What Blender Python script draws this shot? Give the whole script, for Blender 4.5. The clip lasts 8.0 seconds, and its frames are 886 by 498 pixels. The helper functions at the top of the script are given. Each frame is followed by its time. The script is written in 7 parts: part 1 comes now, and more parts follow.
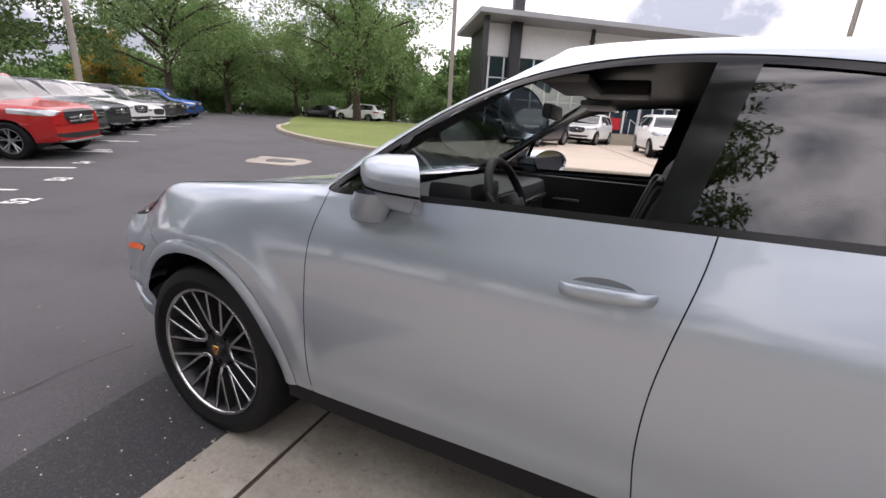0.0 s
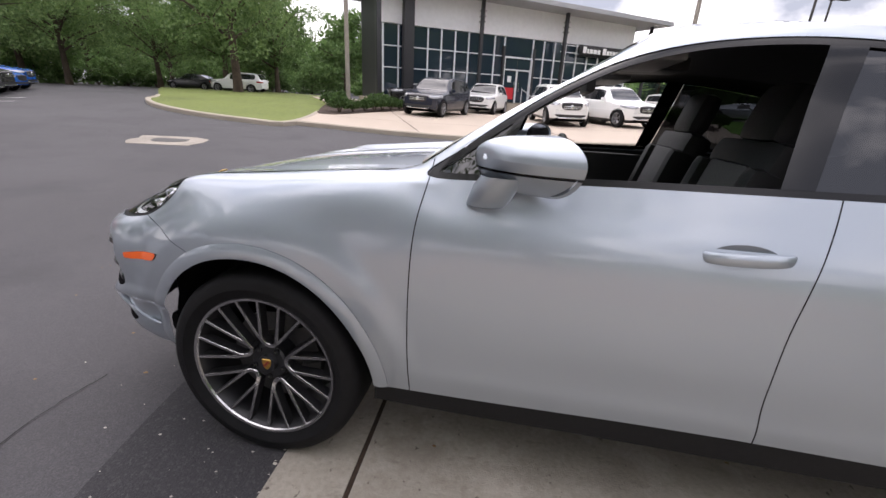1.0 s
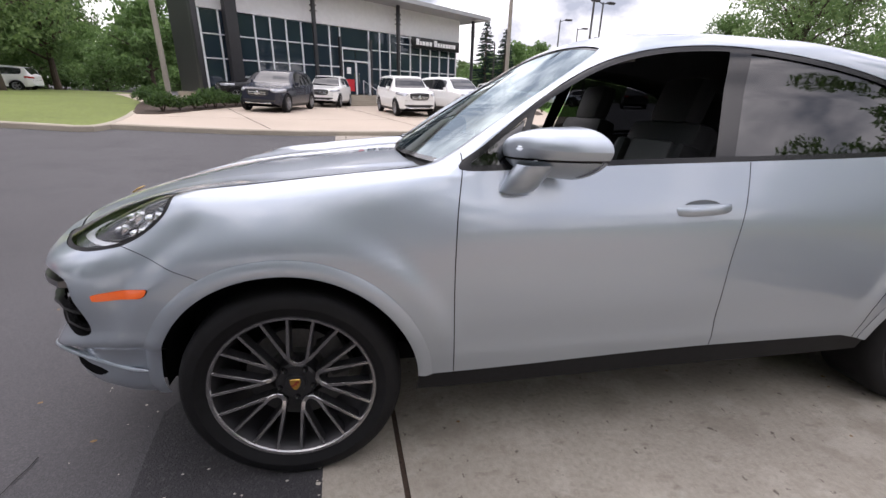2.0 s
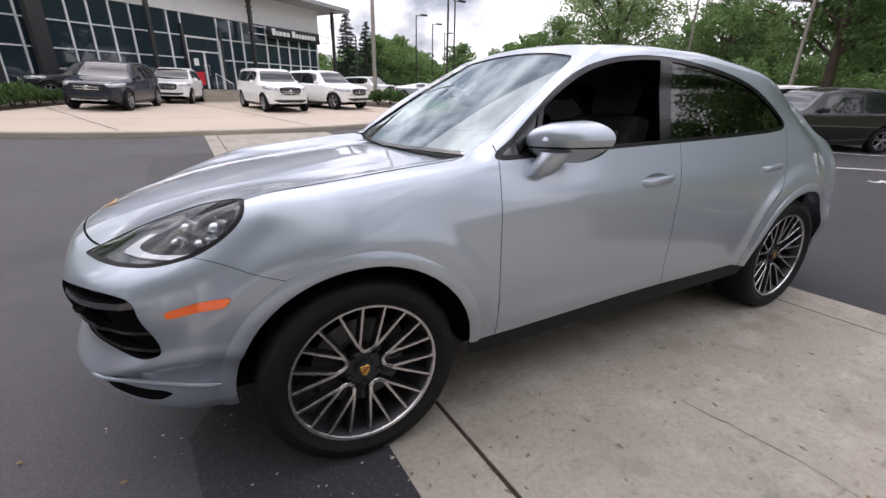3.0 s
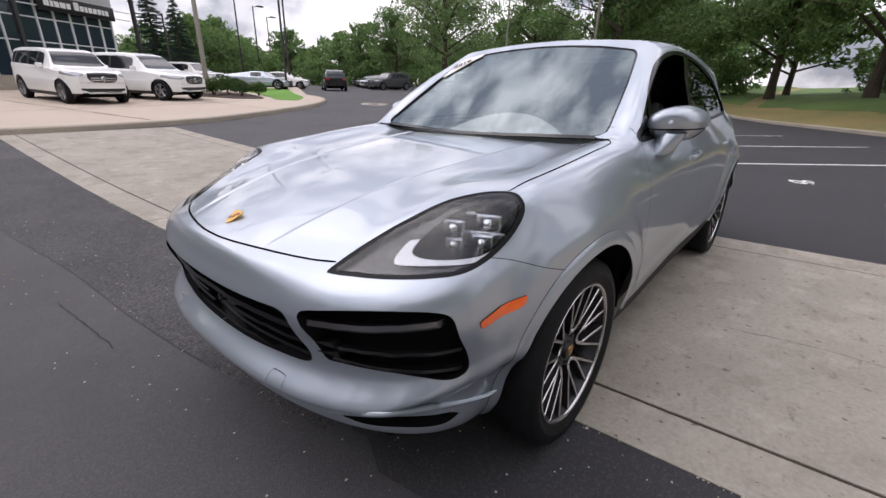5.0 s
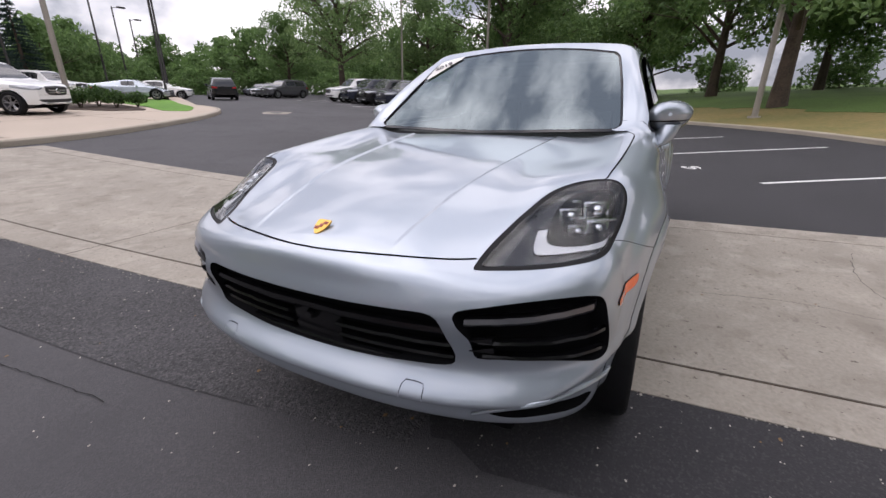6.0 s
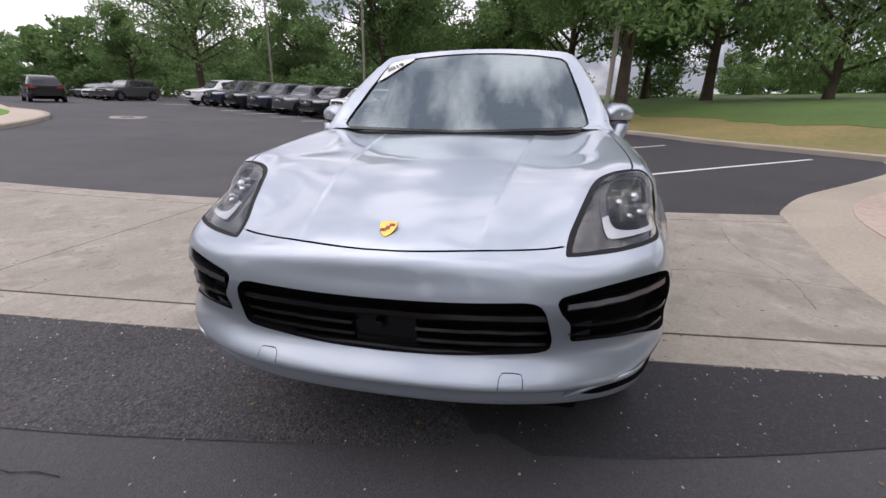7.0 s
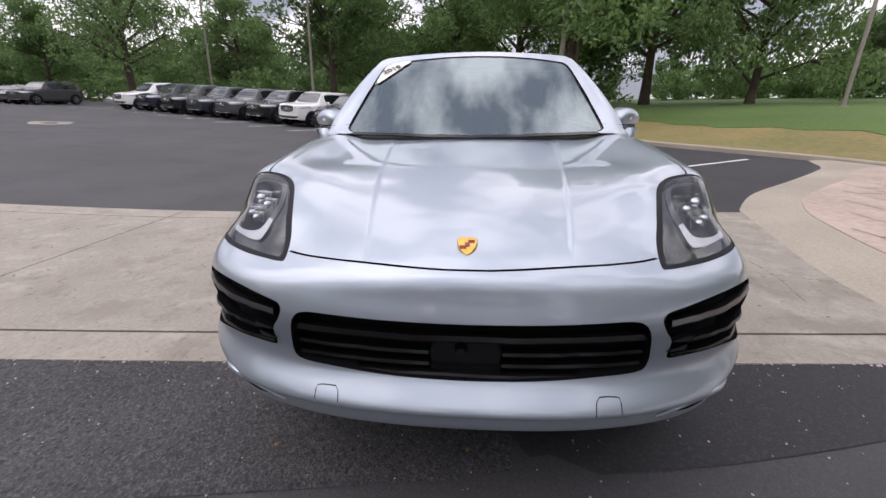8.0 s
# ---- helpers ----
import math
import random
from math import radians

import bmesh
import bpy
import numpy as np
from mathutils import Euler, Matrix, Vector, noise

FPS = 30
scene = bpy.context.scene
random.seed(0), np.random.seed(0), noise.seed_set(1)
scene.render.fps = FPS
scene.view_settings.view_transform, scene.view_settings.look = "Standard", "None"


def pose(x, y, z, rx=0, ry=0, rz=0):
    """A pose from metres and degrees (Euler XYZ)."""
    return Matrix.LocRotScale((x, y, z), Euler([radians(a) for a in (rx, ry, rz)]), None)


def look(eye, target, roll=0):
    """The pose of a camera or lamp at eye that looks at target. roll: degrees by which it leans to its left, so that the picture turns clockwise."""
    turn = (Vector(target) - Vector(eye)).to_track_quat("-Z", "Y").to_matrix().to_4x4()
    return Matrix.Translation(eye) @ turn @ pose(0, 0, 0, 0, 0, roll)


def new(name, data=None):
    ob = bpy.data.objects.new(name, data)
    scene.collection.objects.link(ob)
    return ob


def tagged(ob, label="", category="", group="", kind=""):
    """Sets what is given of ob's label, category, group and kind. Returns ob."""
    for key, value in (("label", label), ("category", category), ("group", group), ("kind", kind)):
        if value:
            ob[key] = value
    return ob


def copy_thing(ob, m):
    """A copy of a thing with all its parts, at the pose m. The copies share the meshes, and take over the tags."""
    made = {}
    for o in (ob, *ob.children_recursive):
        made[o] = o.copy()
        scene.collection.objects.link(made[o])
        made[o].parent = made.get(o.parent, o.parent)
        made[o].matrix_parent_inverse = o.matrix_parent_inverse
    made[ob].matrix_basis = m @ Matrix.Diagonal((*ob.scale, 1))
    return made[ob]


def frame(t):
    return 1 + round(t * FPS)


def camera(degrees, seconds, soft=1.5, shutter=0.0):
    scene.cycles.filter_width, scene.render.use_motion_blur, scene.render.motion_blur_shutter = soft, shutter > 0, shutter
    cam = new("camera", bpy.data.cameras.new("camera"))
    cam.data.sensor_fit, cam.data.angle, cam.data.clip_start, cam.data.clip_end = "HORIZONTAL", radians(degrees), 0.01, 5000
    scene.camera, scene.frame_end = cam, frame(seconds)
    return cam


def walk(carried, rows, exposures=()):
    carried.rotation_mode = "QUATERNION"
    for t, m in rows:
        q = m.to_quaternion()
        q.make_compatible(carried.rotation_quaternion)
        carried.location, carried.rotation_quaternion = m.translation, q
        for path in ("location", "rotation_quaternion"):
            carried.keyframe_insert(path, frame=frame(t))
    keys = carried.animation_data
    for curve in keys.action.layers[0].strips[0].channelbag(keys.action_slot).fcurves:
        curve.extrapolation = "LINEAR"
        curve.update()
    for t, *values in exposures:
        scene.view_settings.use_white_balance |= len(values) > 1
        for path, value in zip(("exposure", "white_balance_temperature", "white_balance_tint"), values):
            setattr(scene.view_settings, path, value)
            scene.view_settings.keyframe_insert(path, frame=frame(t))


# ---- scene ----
cam = camera(93.2, 8.0)
PATH = [
    (0, (1.538, 0.029, 1.355), (0.732, 1.78, 0.821), 4.0),
    (0.5, (1.21, -0.068, 1.338), (0.575, 1.737, 0.757), 3.7),
    (1, (0.885, -0.134, 1.34), (0.542, 1.734, 0.711), 3.2),
    (1.5, (0.591, -0.246, 1.364), (0.654, 1.65, 0.73), 1.5),
    (1.7, (0.479, -0.243, 1.349), (0.648, 1.644, 0.709), 1.6),
    (2.8, (-0.24, -0.276, 1.335), (0.54, 1.451, 0.698), -0.3),
    (3, (-0.367, -0.251, 1.356), (0.504, 1.424, 0.696), 0.3),
    (3.5, (-0.644, -0.102, 1.338), (0.333, 1.508, 0.665), -1.8),
    (4, (-0.92, 0.069, 1.346), (0.22, 1.56, 0.656), -1.5),
    (4.2, (-1.057, 0.126, 1.369), (0.132, 1.574, 0.67), -2.8),
    (5.3, (-1.524, 0.719, 1.322), (-0.021, 1.851, 0.644), 0.7),
    (5.5, (-1.617, 0.81, 1.321), (-0.067, 1.88, 0.648), -0.5),
    (6, (-1.779, 1.065, 1.306), (-0.11, 1.941, 0.637), -0.8),
    (6.5, (-1.854, 1.37, 1.297), (-0.083, 2.018, 0.63), -0.2),
    (7, (-1.974, 1.603, 1.285), (-0.12, 1.972, 0.632), -0.3),
    (7.5, (-1.965, 1.82, 1.278), (-0.082, 2.036, 0.638), 0.2),
    (8, (-1.9, 1.981, 1.286), (-0.01, 2.128, 0.649), -0.3),
]
# the paving under the car leans towards the gutter
FALL = Matrix.Translation((0, 1.087, 0)) @ Matrix.Rotation(radians(-1.7), 4, "X") @ Matrix.Translation((0, -1.087, 0))
walk(cam, [(t, FALL @ look(eye, target, roll)) for t, eye, target, roll in PATH], [(0.0, 0.31, 6600, 20), (1.5, 0.29, 6500, 20), (3.5, -0.02, 6420, 19), (5.5, -0.20, 6420, 20), (6.5, -0.22, 6420, 20), (8.0, -0.14, 6420, 20)])

# ---- sky and light: bright overcast ----
world = bpy.data.worlds.new("sky")
scene.world = world
world.use_nodes = True
wn, wl = world.node_tree.nodes, world.node_tree.links
wn.clear()
w_out = wn.new("ShaderNodeOutputWorld")
w_bg = wn.new("ShaderNodeBackground")
w_sky = wn.new("ShaderNodeTexSky")
w_sky.sky_type, w_sky.sun_disc = "NISHITA", False
w_sky.sun_elevation, w_sky.sun_rotation = radians(56), radians(-17)
w_co = wn.new("ShaderNodeTexCoord")
w_map = wn.new("ShaderNodeMapping")
w_map.inputs["Location"].default_value = (0.7, 1.9, 0.4)
w_map.inputs["Scale"].default_value = (1.0, 1.0, 1.4)
w_noise = wn.new("ShaderNodeTexNoise")
w_noise.inputs["Scale"].default_value, w_noise.inputs["Detail"].default_value = 4.6, 8.0
w_noise.inputs["Roughness"].default_value = 0.52
w_ramp = wn.new("ShaderNodeValToRGB")
w_ramp.color_ramp.elements[0].position, w_ramp.color_ramp.elements[0].color = 0.41, (6.2, 6.7, 7.6, 1)
w_ramp.color_ramp.elements[1].position, w_ramp.color_ramp.elements[1].color = 0.60, (24.0, 23.8, 23.6, 1)
w_mix = wn.new("ShaderNodeMix")
w_mix.data_type = "RGBA"
w_mix.inputs[0].default_value = 0.82
wl.new(w_co.outputs["Generated"], w_map.inputs["Vector"])
wl.new(w_map.outputs["Vector"], w_noise.inputs["Vector"])
wl.new(w_noise.outputs["Fac"], w_ramp.inputs["Fac"])
wl.new(w_sky.outputs["Color"], w_mix.inputs[6])
wl.new(w_ramp.outputs["Color"], w_mix.inputs[7])
# an overcast dome is brighter overhead than along the horizon
w_sep = wn.new("ShaderNodeSeparateXYZ")
w_dome = wn.new("ShaderNodeMapRange")
w_dome.inputs["From Min"].default_value, w_dome.inputs["From Max"].default_value = 0.0, 1.0
w_dome.inputs["To Min"].default_value, w_dome.inputs["To Max"].default_value = 0.58, 1.40
w_mul = wn.new("ShaderNodeVectorMath")
w_mul.operation = "SCALE"
wl.new(w_co.outputs["Generated"], w_sep.inputs[0])
wl.new(w_sep.outputs["Z"], w_dome.inputs["Value"])
wl.new(w_mix.outputs[2], w_mul.inputs[0])
wl.new(w_dome.outputs["Result"], w_mul.inputs["Scale"])
wl.new(w_mul.outputs[0], w_bg.inputs["Color"])
wl.new(w_bg.outputs["Background"], w_out.inputs["Surface"])
w_bg.inputs["Strength"].default_value = 0.112
sun = new("sun", bpy.data.lights.new("sun", "SUN"))
sun.data.energy, sun.data.angle, sun.data.color = 1.0, radians(60), (1.0, 0.95, 0.88)
sun.matrix_world = look((0, 0, 40), (8, -26, 0))

# ---- materials ----
def mat(name, color, rough=0.6, metal=0.0, vary=0.0, grain=60.0, blotch=1.2, bump=0.0, bump_scale=200.0, coat=0.0, spec=0.5, piece=0.0, second=None, trans=0.0):
    """A surface with grain and blotches in its colour, and fine relief."""
    m = bpy.data.materials.new(name)
    m.use_nodes = True
    nt = m.node_tree
    b = nt.nodes["Principled BSDF"]
    b.inputs["Base Color"].default_value = (*color, 1)
    b.inputs["Roughness"].default_value, b.inputs["Metallic"].default_value = rough, metal
    b.inputs["Coat Weight"].default_value, b.inputs["Coat Roughness"].default_value = coat, 0.03
    b.inputs["Specular IOR Level"].default_value = spec
    b.inputs["Transmission Weight"].default_value = trans
    if vary or bump or piece:
        co = nt.nodes.new("ShaderNodeTexCoord")
        src = nt.nodes.new("ShaderNodeVectorMath")
        src.operation = "MULTIPLY"
        src.inputs[1].default_value = (1, 1, 1)
        nt.links.new(co.outputs["Object"], src.inputs[0])
    if vary or piece:
        n1, n2 = nt.nodes.new("ShaderNodeTexNoise"), nt.nodes.new("ShaderNodeTexNoise")
        n1.inputs["Scale"].default_value, n1.inputs["Detail"].default_value = grain, 3
        n2.inputs["Scale"].default_value, n2.inputs["Detail"].default_value = blotch, 5
        for n in (n1, n2):
            nt.links.new(src.outputs[0], n.inputs["Vector"])
        add = nt.nodes.new("ShaderNodeMath")
        add.operation = "ADD"
        nt.links.new(n1.outputs["Fac"], add.inputs[0])
        nt.links.new(n2.outputs["Fac"], add.inputs[1])
        last = add.outputs[0]
        if piece:
            info = nt.nodes.new("ShaderNodeObjectInfo")
            pm = nt.nodes.new("ShaderNodeMath")
            pm.operation = "MULTIPLY_ADD"
            pm.inputs[1].default_value = piece
            nt.links.new(info.outputs["Random"], pm.inputs[0])
            nt.links.new(last, pm.inputs[2])
            last = pm.outputs[0]
        ramp = nt.nodes.new("ShaderNodeMapRange")
        ramp.inputs["From Min"].default_value, ramp.inputs["From Max"].default_value = 0.65, 1.35 + piece
        nt.links.new(last, ramp.inputs["Value"])
        mix = nt.nodes.new("ShaderNodeMix")
        mix.data_type = "RGBA"
        low = second or tuple(c * (1 - vary) for c in color)
        high = color if second else tuple(min(1, c * (1 + vary)) for c in color)
        mix.inputs[6].default_value, mix.inputs[7].default_value = (*low, 1), (*high, 1)
        nt.links.new(ramp.outputs["Result"], mix.inputs[0])
        nt.links.new(mix.outputs[2], b.inputs["Base Color"])
    if bump:
        nb = nt.nodes.new("ShaderNodeTexNoise")
        nb.inputs["Scale"].default_value, nb.inputs["Detail"].default_value = bump_scale, 4
        nt.links.new(src.outputs[0], nb.inputs["Vector"])
        bp = nt.nodes.new("ShaderNodeBump")
        bp.inputs["Strength"].default_value, bp.inputs["Distance"].default_value = bump, 0.01
        nt.links.new(nb.outputs["Fac"], bp.inputs["Height"])
        nt.links.new(bp.outputs["Normal"], b.inputs["Normal"])
    return m




def blend(m, scale, lo, hi, color, most, detail=6.0, cells=False, stretch=(1, 1, 1)):
    """Lays spots or stains of a second colour over a surface."""
    nt = m.node_tree
    b = nt.nodes["Principled BSDF"]
    co = nt.nodes.new("ShaderNodeTexCoord")
    mp = nt.nodes.new("ShaderNodeMapping")
    mp.inputs["Scale"].default_value = stretch
    nt.links.new(co.outputs["Object"], mp.inputs["Vector"])
    if cells:
        n = nt.nodes.new("ShaderNodeTexVoronoi")
        n.inputs["Scale"].default_value = scale
        sep = nt.nodes.new("ShaderNodeSeparateColor")
        nt.links.new(n.outputs["Color"], sep.inputs[0])
        fac = sep.outputs[0]
    else:
        n = nt.nodes.new("ShaderNodeTexNoise")
        n.inputs["Scale"].default_value, n.inputs["Detail"].default_value, n.inputs["Roughness"].default_value = scale, detail, 0.6
        fac = n.outputs["Fac"]
    nt.links.new(mp.outputs["Vector"], n.inputs["Vector"])
    r = nt.nodes.new("ShaderNodeMapRange")
    r.inputs["From Min"].default_value, r.inputs["From Max"].default_value, r.inputs["To Max"].default_value = lo, hi, most
    nt.links.new(fac, r.inputs["Value"])
    mix = nt.nodes.new("ShaderNodeMix")
    mix.data_type = "RGBA"
    mix.inputs[7].default_value = (*color, 1)
    nt.links.new(r.outputs["Result"], mix.inputs[0])
    old = b.inputs["Base Color"]
    if old.is_linked:
        nt.links.new(old.links[0].from_socket, mix.inputs[6])
    else:
        mix.inputs[6].default_value = old.default_value
    nt.links.new(mix.outputs[2], old)
    return m


ASPHALT = mat("asphalt", (0.058, 0.056, 0.060), 0.85, vary=0.3, grain=120, blotch=0.35, bump=0.5, bump_scale=170)
blend(ASPHALT, 170, 0.5, 1.0, (0.105, 0.10, 0.10), 0.45, cells=True)
blend(ASPHALT, 0.8, 0.50, 0.68, (0.040, 0.039, 0.042), 0.6)
CONCRETE = mat("concrete", (0.305, 0.275, 0.23), 0.85, vary=0.22, grain=50, blotch=0.9, bump=0.3, bump_scale=120, piece=0.2)
blend(CONCRETE, 1.1, 0.50, 0.72, (0.22, 0.195, 0.16), 0.7)
blend(CONCRETE, 7.0, 0.60, 0.70, (0.13, 0.11, 0.09), 0.55, 8.0, stretch=(1, 2.2, 1))
blend(CONCRETE, 2.6, 0.53, 0.62, (0.175, 0.152, 0.122), 0.42)
blend(CONCRETE, 3.7, 0.54, 0.66, (0.42, 0.385, 0.33), 0.45, 9.0)
blend(CONCRETE, 60, 0.75, 1.0, (0.20, 0.18, 0.15), 0.35, cells=True)
blend(CONCRETE, 16, 0.66, 0.70, (0.07, 0.055, 0.045), 0.8, 4.0, stretch=(1.6, 1, 1))
KERB = mat("kerb_concrete", (0.34, 0.30, 0.24), 0.85, vary=0.2, grain=40, blotch=0.8, bump=0.3)
PAVER = mat("stamped_concrete", (0.42, 0.33, 0.27), 0.8, vary=0.2, grain=12, blotch=1.0, bump=0.4, bump_scale=30)
APRON = mat("apron_concrete", (0.43, 0.36, 0.29), 0.85, vary=0.12, grain=20, blotch=0.3, bump=0.2, piece=0.2)
# west lawn, yellower, with the open light put into its brighter colour
SUNNYGRASS = mat("sunny_grass", (0.125, 0.158, 0.03), 0.9, vary=0.35, grain=9, blotch=0.25, bump=0.8, bump_scale=40)
# park lawn: the shade under its trees is put into this darker green
SHADYGRASS = mat("grass", (0.072, 0.128, 0.022), 0.9, vary=0.35, grain=9, blotch=0.25, bump=0.8, bump_scale=40)
DRYGRASS = mat("dry_grass", (0.27, 0.195, 0.075), 0.9, grain=6, blotch=0.35, second=(0.125, 0.13, 0.035), vary=0.3, bump=0.8, bump_scale=40)
MULCH = mat("mulch", (0.045, 0.028, 0.018), 0.95, vary=0.5, grain=30, blotch=2, bump=1.0, bump_scale=40)
WHITELINE = mat("road_paint", (0.68, 0.68, 0.66), 0.7, vary=0.12, grain=40, blotch=3)
PAINT = mat("silver_paint", (0.365, 0.410, 0.462), 0.40, 0.72, coat=1.0)
PAINT.node_tree.nodes["Principled BSDF"].inputs["Coat IOR"].default_value = 1.6
BLACKGLOSS = mat("gloss_black", (0.006, 0.006, 0.007), 0.10, spec=0.45)
BLACKPLASTIC = mat("black_plastic", (0.016, 0.016, 0.017), 0.5, vary=0.2, bump=0.1, bump_scale=600)
RUBBER = mat("tyre_rubber", (0.007, 0.007, 0.008), 0.6, spec=0.2, vary=0.3, grain=25, blotch=4, bump=0.15, bump_scale=300)
ALLOY = mat("machined_alloy", (0.56, 0.55, 0.55), 0.26, 1.0)
DARKALLOY = mat("dark_alloy", (0.018, 0.018, 0.020), 0.4, 0.2)
CHROME = mat("chrome", (0.85, 0.85, 0.86), 0.08, 1.0)
SATIN = mat("satin_silver", (0.68, 0.69, 0.70), 0.25, 1.0)
AMBER = mat("amber_lens", (0.85, 0.13, 0.015), 0.15, coat=0.5)
REDLENS = mat("red_lens", (0.35, 0.01, 0.01), 0.15, coat=0.5)
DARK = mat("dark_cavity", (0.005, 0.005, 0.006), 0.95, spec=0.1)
LEATHER = mat("black_leather", (0.011, 0.011, 0.012), 0.5, vary=0.2, grain=80, blotch=6, bump=0.2, bump_scale=300)
GREYLEATHER = mat("grey_leather", (0.10, 0.10, 0.105), 0.5, vary=0.1, grain=80, blotch=6, bump=0.2, bump_scale=300)
BARK = mat("bark", (0.075, 0.055, 0.040), 0.95, vary=0.4, grain=14, blotch=2, bump=1.0, bump_scale=25)
POLE = mat("weathered_steel", (0.30, 0.27, 0.23), 0.6, 0.2, vary=0.15, grain=20, blotch=1)
DARKPOLE = mat("bronze_pole", (0.045, 0.042, 0.04), 0.55, 0.2, vary=0.2)


def glass(name, tint, rough=0.02, gloss=0.053, shine=(1, 1, 1)):
    """A clear or tinted pane whose gloss grows towards grazing sight, alike from both sides."""
    m = bpy.data.materials.new(name)
    m.use_nodes = True
    nt = m.node_tree
    nt.nodes.clear()
    out = nt.nodes.new("ShaderNodeOutputMaterial")
    tr, gl, lw, mx = (nt.nodes.new("ShaderNode" + k) for k in ("BsdfTransparent", "BsdfGlossy", "LayerWeight", "MixShader"))
    tr.inputs["Color"].default_value = (*tint, 1)
    gl.inputs["Roughness"].default_value, gl.inputs["Color"].default_value = rough, (*shine, 1)
    lw.inputs["Blend"].default_value = 0.5
    pw, ma = nt.nodes.new("ShaderNodeMath"), nt.nodes.new("ShaderNodeMath")
    pw.operation, ma.operation = "POWER", "MULTIPLY_ADD"
    pw.inputs[1].default_value = 5.0
    ma.inputs[1].default_value, ma.inputs[2].default_value = 1 - gloss, gloss
    nt.links.new(lw.outputs["Facing"], pw.inputs[0])
    nt.links.new(pw.outputs[0], ma.inputs[0])
    nt.links.new(ma.outputs[0], mx.inputs[0])
    nt.links.new(tr.outputs[0], mx.inputs[1])
    nt.links.new(gl.outputs[0], mx.inputs[2])
    nt.links.new(mx.outputs[0], out.inputs["Surface"])
    return m


SCREEN = glass("windscreen_glass", (0.24, 0.30, 0.29), 0.015, 0.20, (0.84, 0.97, 1.0))
TINTED = glass("privacy_glass", (0.035, 0.037, 0.04), 0.02, 0.085)
CLEAR = glass("clear_lens", (0.86, 0.87, 0.88), 0.015, 0.045)


# ---- mesh tools ----
def ground_z(x, y):
    """Height of the paving: a cross fall towards the gutter, then a slow rise."""
    def ramp(v, lo, hi, soft=1.2):
        f = lambda u: soft * np.logaddexp(0, u / soft)
        return f(v - lo) - f(v - hi)

    rise = lambda v, a, b: 0.5 + 0.5 * np.tanh(2.5 * (v - (a + b) / 2) / (b - a))
    z = -0.03 * (ramp(y, -4, 6.5) - 5.087) + 0.035 * ramp(y, 6.5, 22)
    away = 0.45 * x - 0.89 * y - 9.8
    z = z + (0.15 * ramp(away, 0.6, 8, 0.8) + 0.06 * ramp(away, 8, 36)) * rise(x, 2, 14)
    return z + 0.04 * ramp(-x, 1.5, 13) * rise(y, 2, 7) + 0.012 * ramp(x, 2, 40) * rise(y, 4, 8)


def mesh_from(name, verts, faces, materials, normals=None, smooth=False):
    me = bpy.data.meshes.new(name)
    me.from_pydata([tuple(map(float, v)) for v in verts], [], [tuple(map(int, f)) for f in faces])
    for m in materials if isinstance(materials, (list, tuple)) else [materials]:
        me.materials.append(m)
    if smooth or normals is not None:
        me.polygons.foreach_set("use_smooth", [True] * len(me.polygons))
    if normals is not None:
        me.normals_split_custom_set_from_vertices([tuple(map(float, n)) for n in normals])
    me.update()
    return me


def part(name, data, material, parent=None, label="", smooth=True):
    """Links a bmesh, a mesh or (verts, faces) as one mesh object under a thing."""
    if isinstance(data, bmesh.types.BMesh):
        bm, data = data, bpy.data.meshes.new(name)
        bm.normal_update()
        bm.to_mesh(data)
        bm.free()
        if material:
            data.materials.append(material)
        if smooth:
            data.shade_smooth()
            data.set_sharp_from_angle(angle=radians(35))
    elif isinstance(data, tuple):
        data = mesh_from(name, data[0], data[1], material, data[2] if len(data) > 2 else None)
    ob = new(name, data)
    if parent:
        ob.parent = parent
    if label:
        ob["label"] = label
    return ob


def empty(name, m, label, category, group=""):
    e = new(name)
    e.matrix_world = m
    return tagged(e, label, category, group)


def box(bm, x0, x1, y0, y1, z0, z1, bevel=0.0, m=None):
    geo = bmesh.ops.create_cube(bm, size=1)["verts"]
    for v in geo:
        v.co = Vector(((x0 + x1) / 2 + v.co.x * (x1 - x0), (y0 + y1) / 2 + v.co.y * (y1 - y0), (z0 + z1) / 2 + v.co.z * (z1 - z0)))
    if bevel:
        es = list({e for v in geo for e in v.link_edges})
        geo = list({v for f in bmesh.ops.bevel(bm, geom=es, offset=bevel, segments=2, affect="EDGES", profile=0.6)["faces"] for v in f.verts} | {v for v in geo if v.is_valid})
    if m is not None:
        bmesh.ops.transform(bm, matrix=m, verts=geo)
    return bm


def boxed(*a, **k):
    return box(bmesh.new(), *a, **k)


def tube(bm, points, radius, sides=8, cap=True):
    """A round bar along points; radius may be a list."""
    pts = [Vector(p) for p in points]
    rad = list(radius) if hasattr(radius, "__len__") else [radius] * len(pts)
    rings, up = [], Vector((0.13, 0.2, 0.97))
    for i, p in enumerate(pts):
        d = (pts[min(i + 1, len(pts) - 1)] - pts[max(i - 1, 0)]).normalized()
        a = d.cross(up)
        a = (a if a.length > 0.05 else d.cross(Vector((1, 0, 0)))).normalized()
        b = d.cross(a)
        rings.append([bm.verts.new(p + rad[i] * (math.cos(t) * a + math.sin(t) * b)) for t in (2 * math.pi * k / sides for k in range(sides))])
    for r, q in zip(rings, rings[1:]):
        for k in range(sides):
            bm.faces.new((r[k], r[(k + 1) % sides], q[(k + 1) % sides], q[k]))
    if cap:
        bm.faces.new(rings[0][::-1])
        bm.faces.new(rings[-1])
    return bm


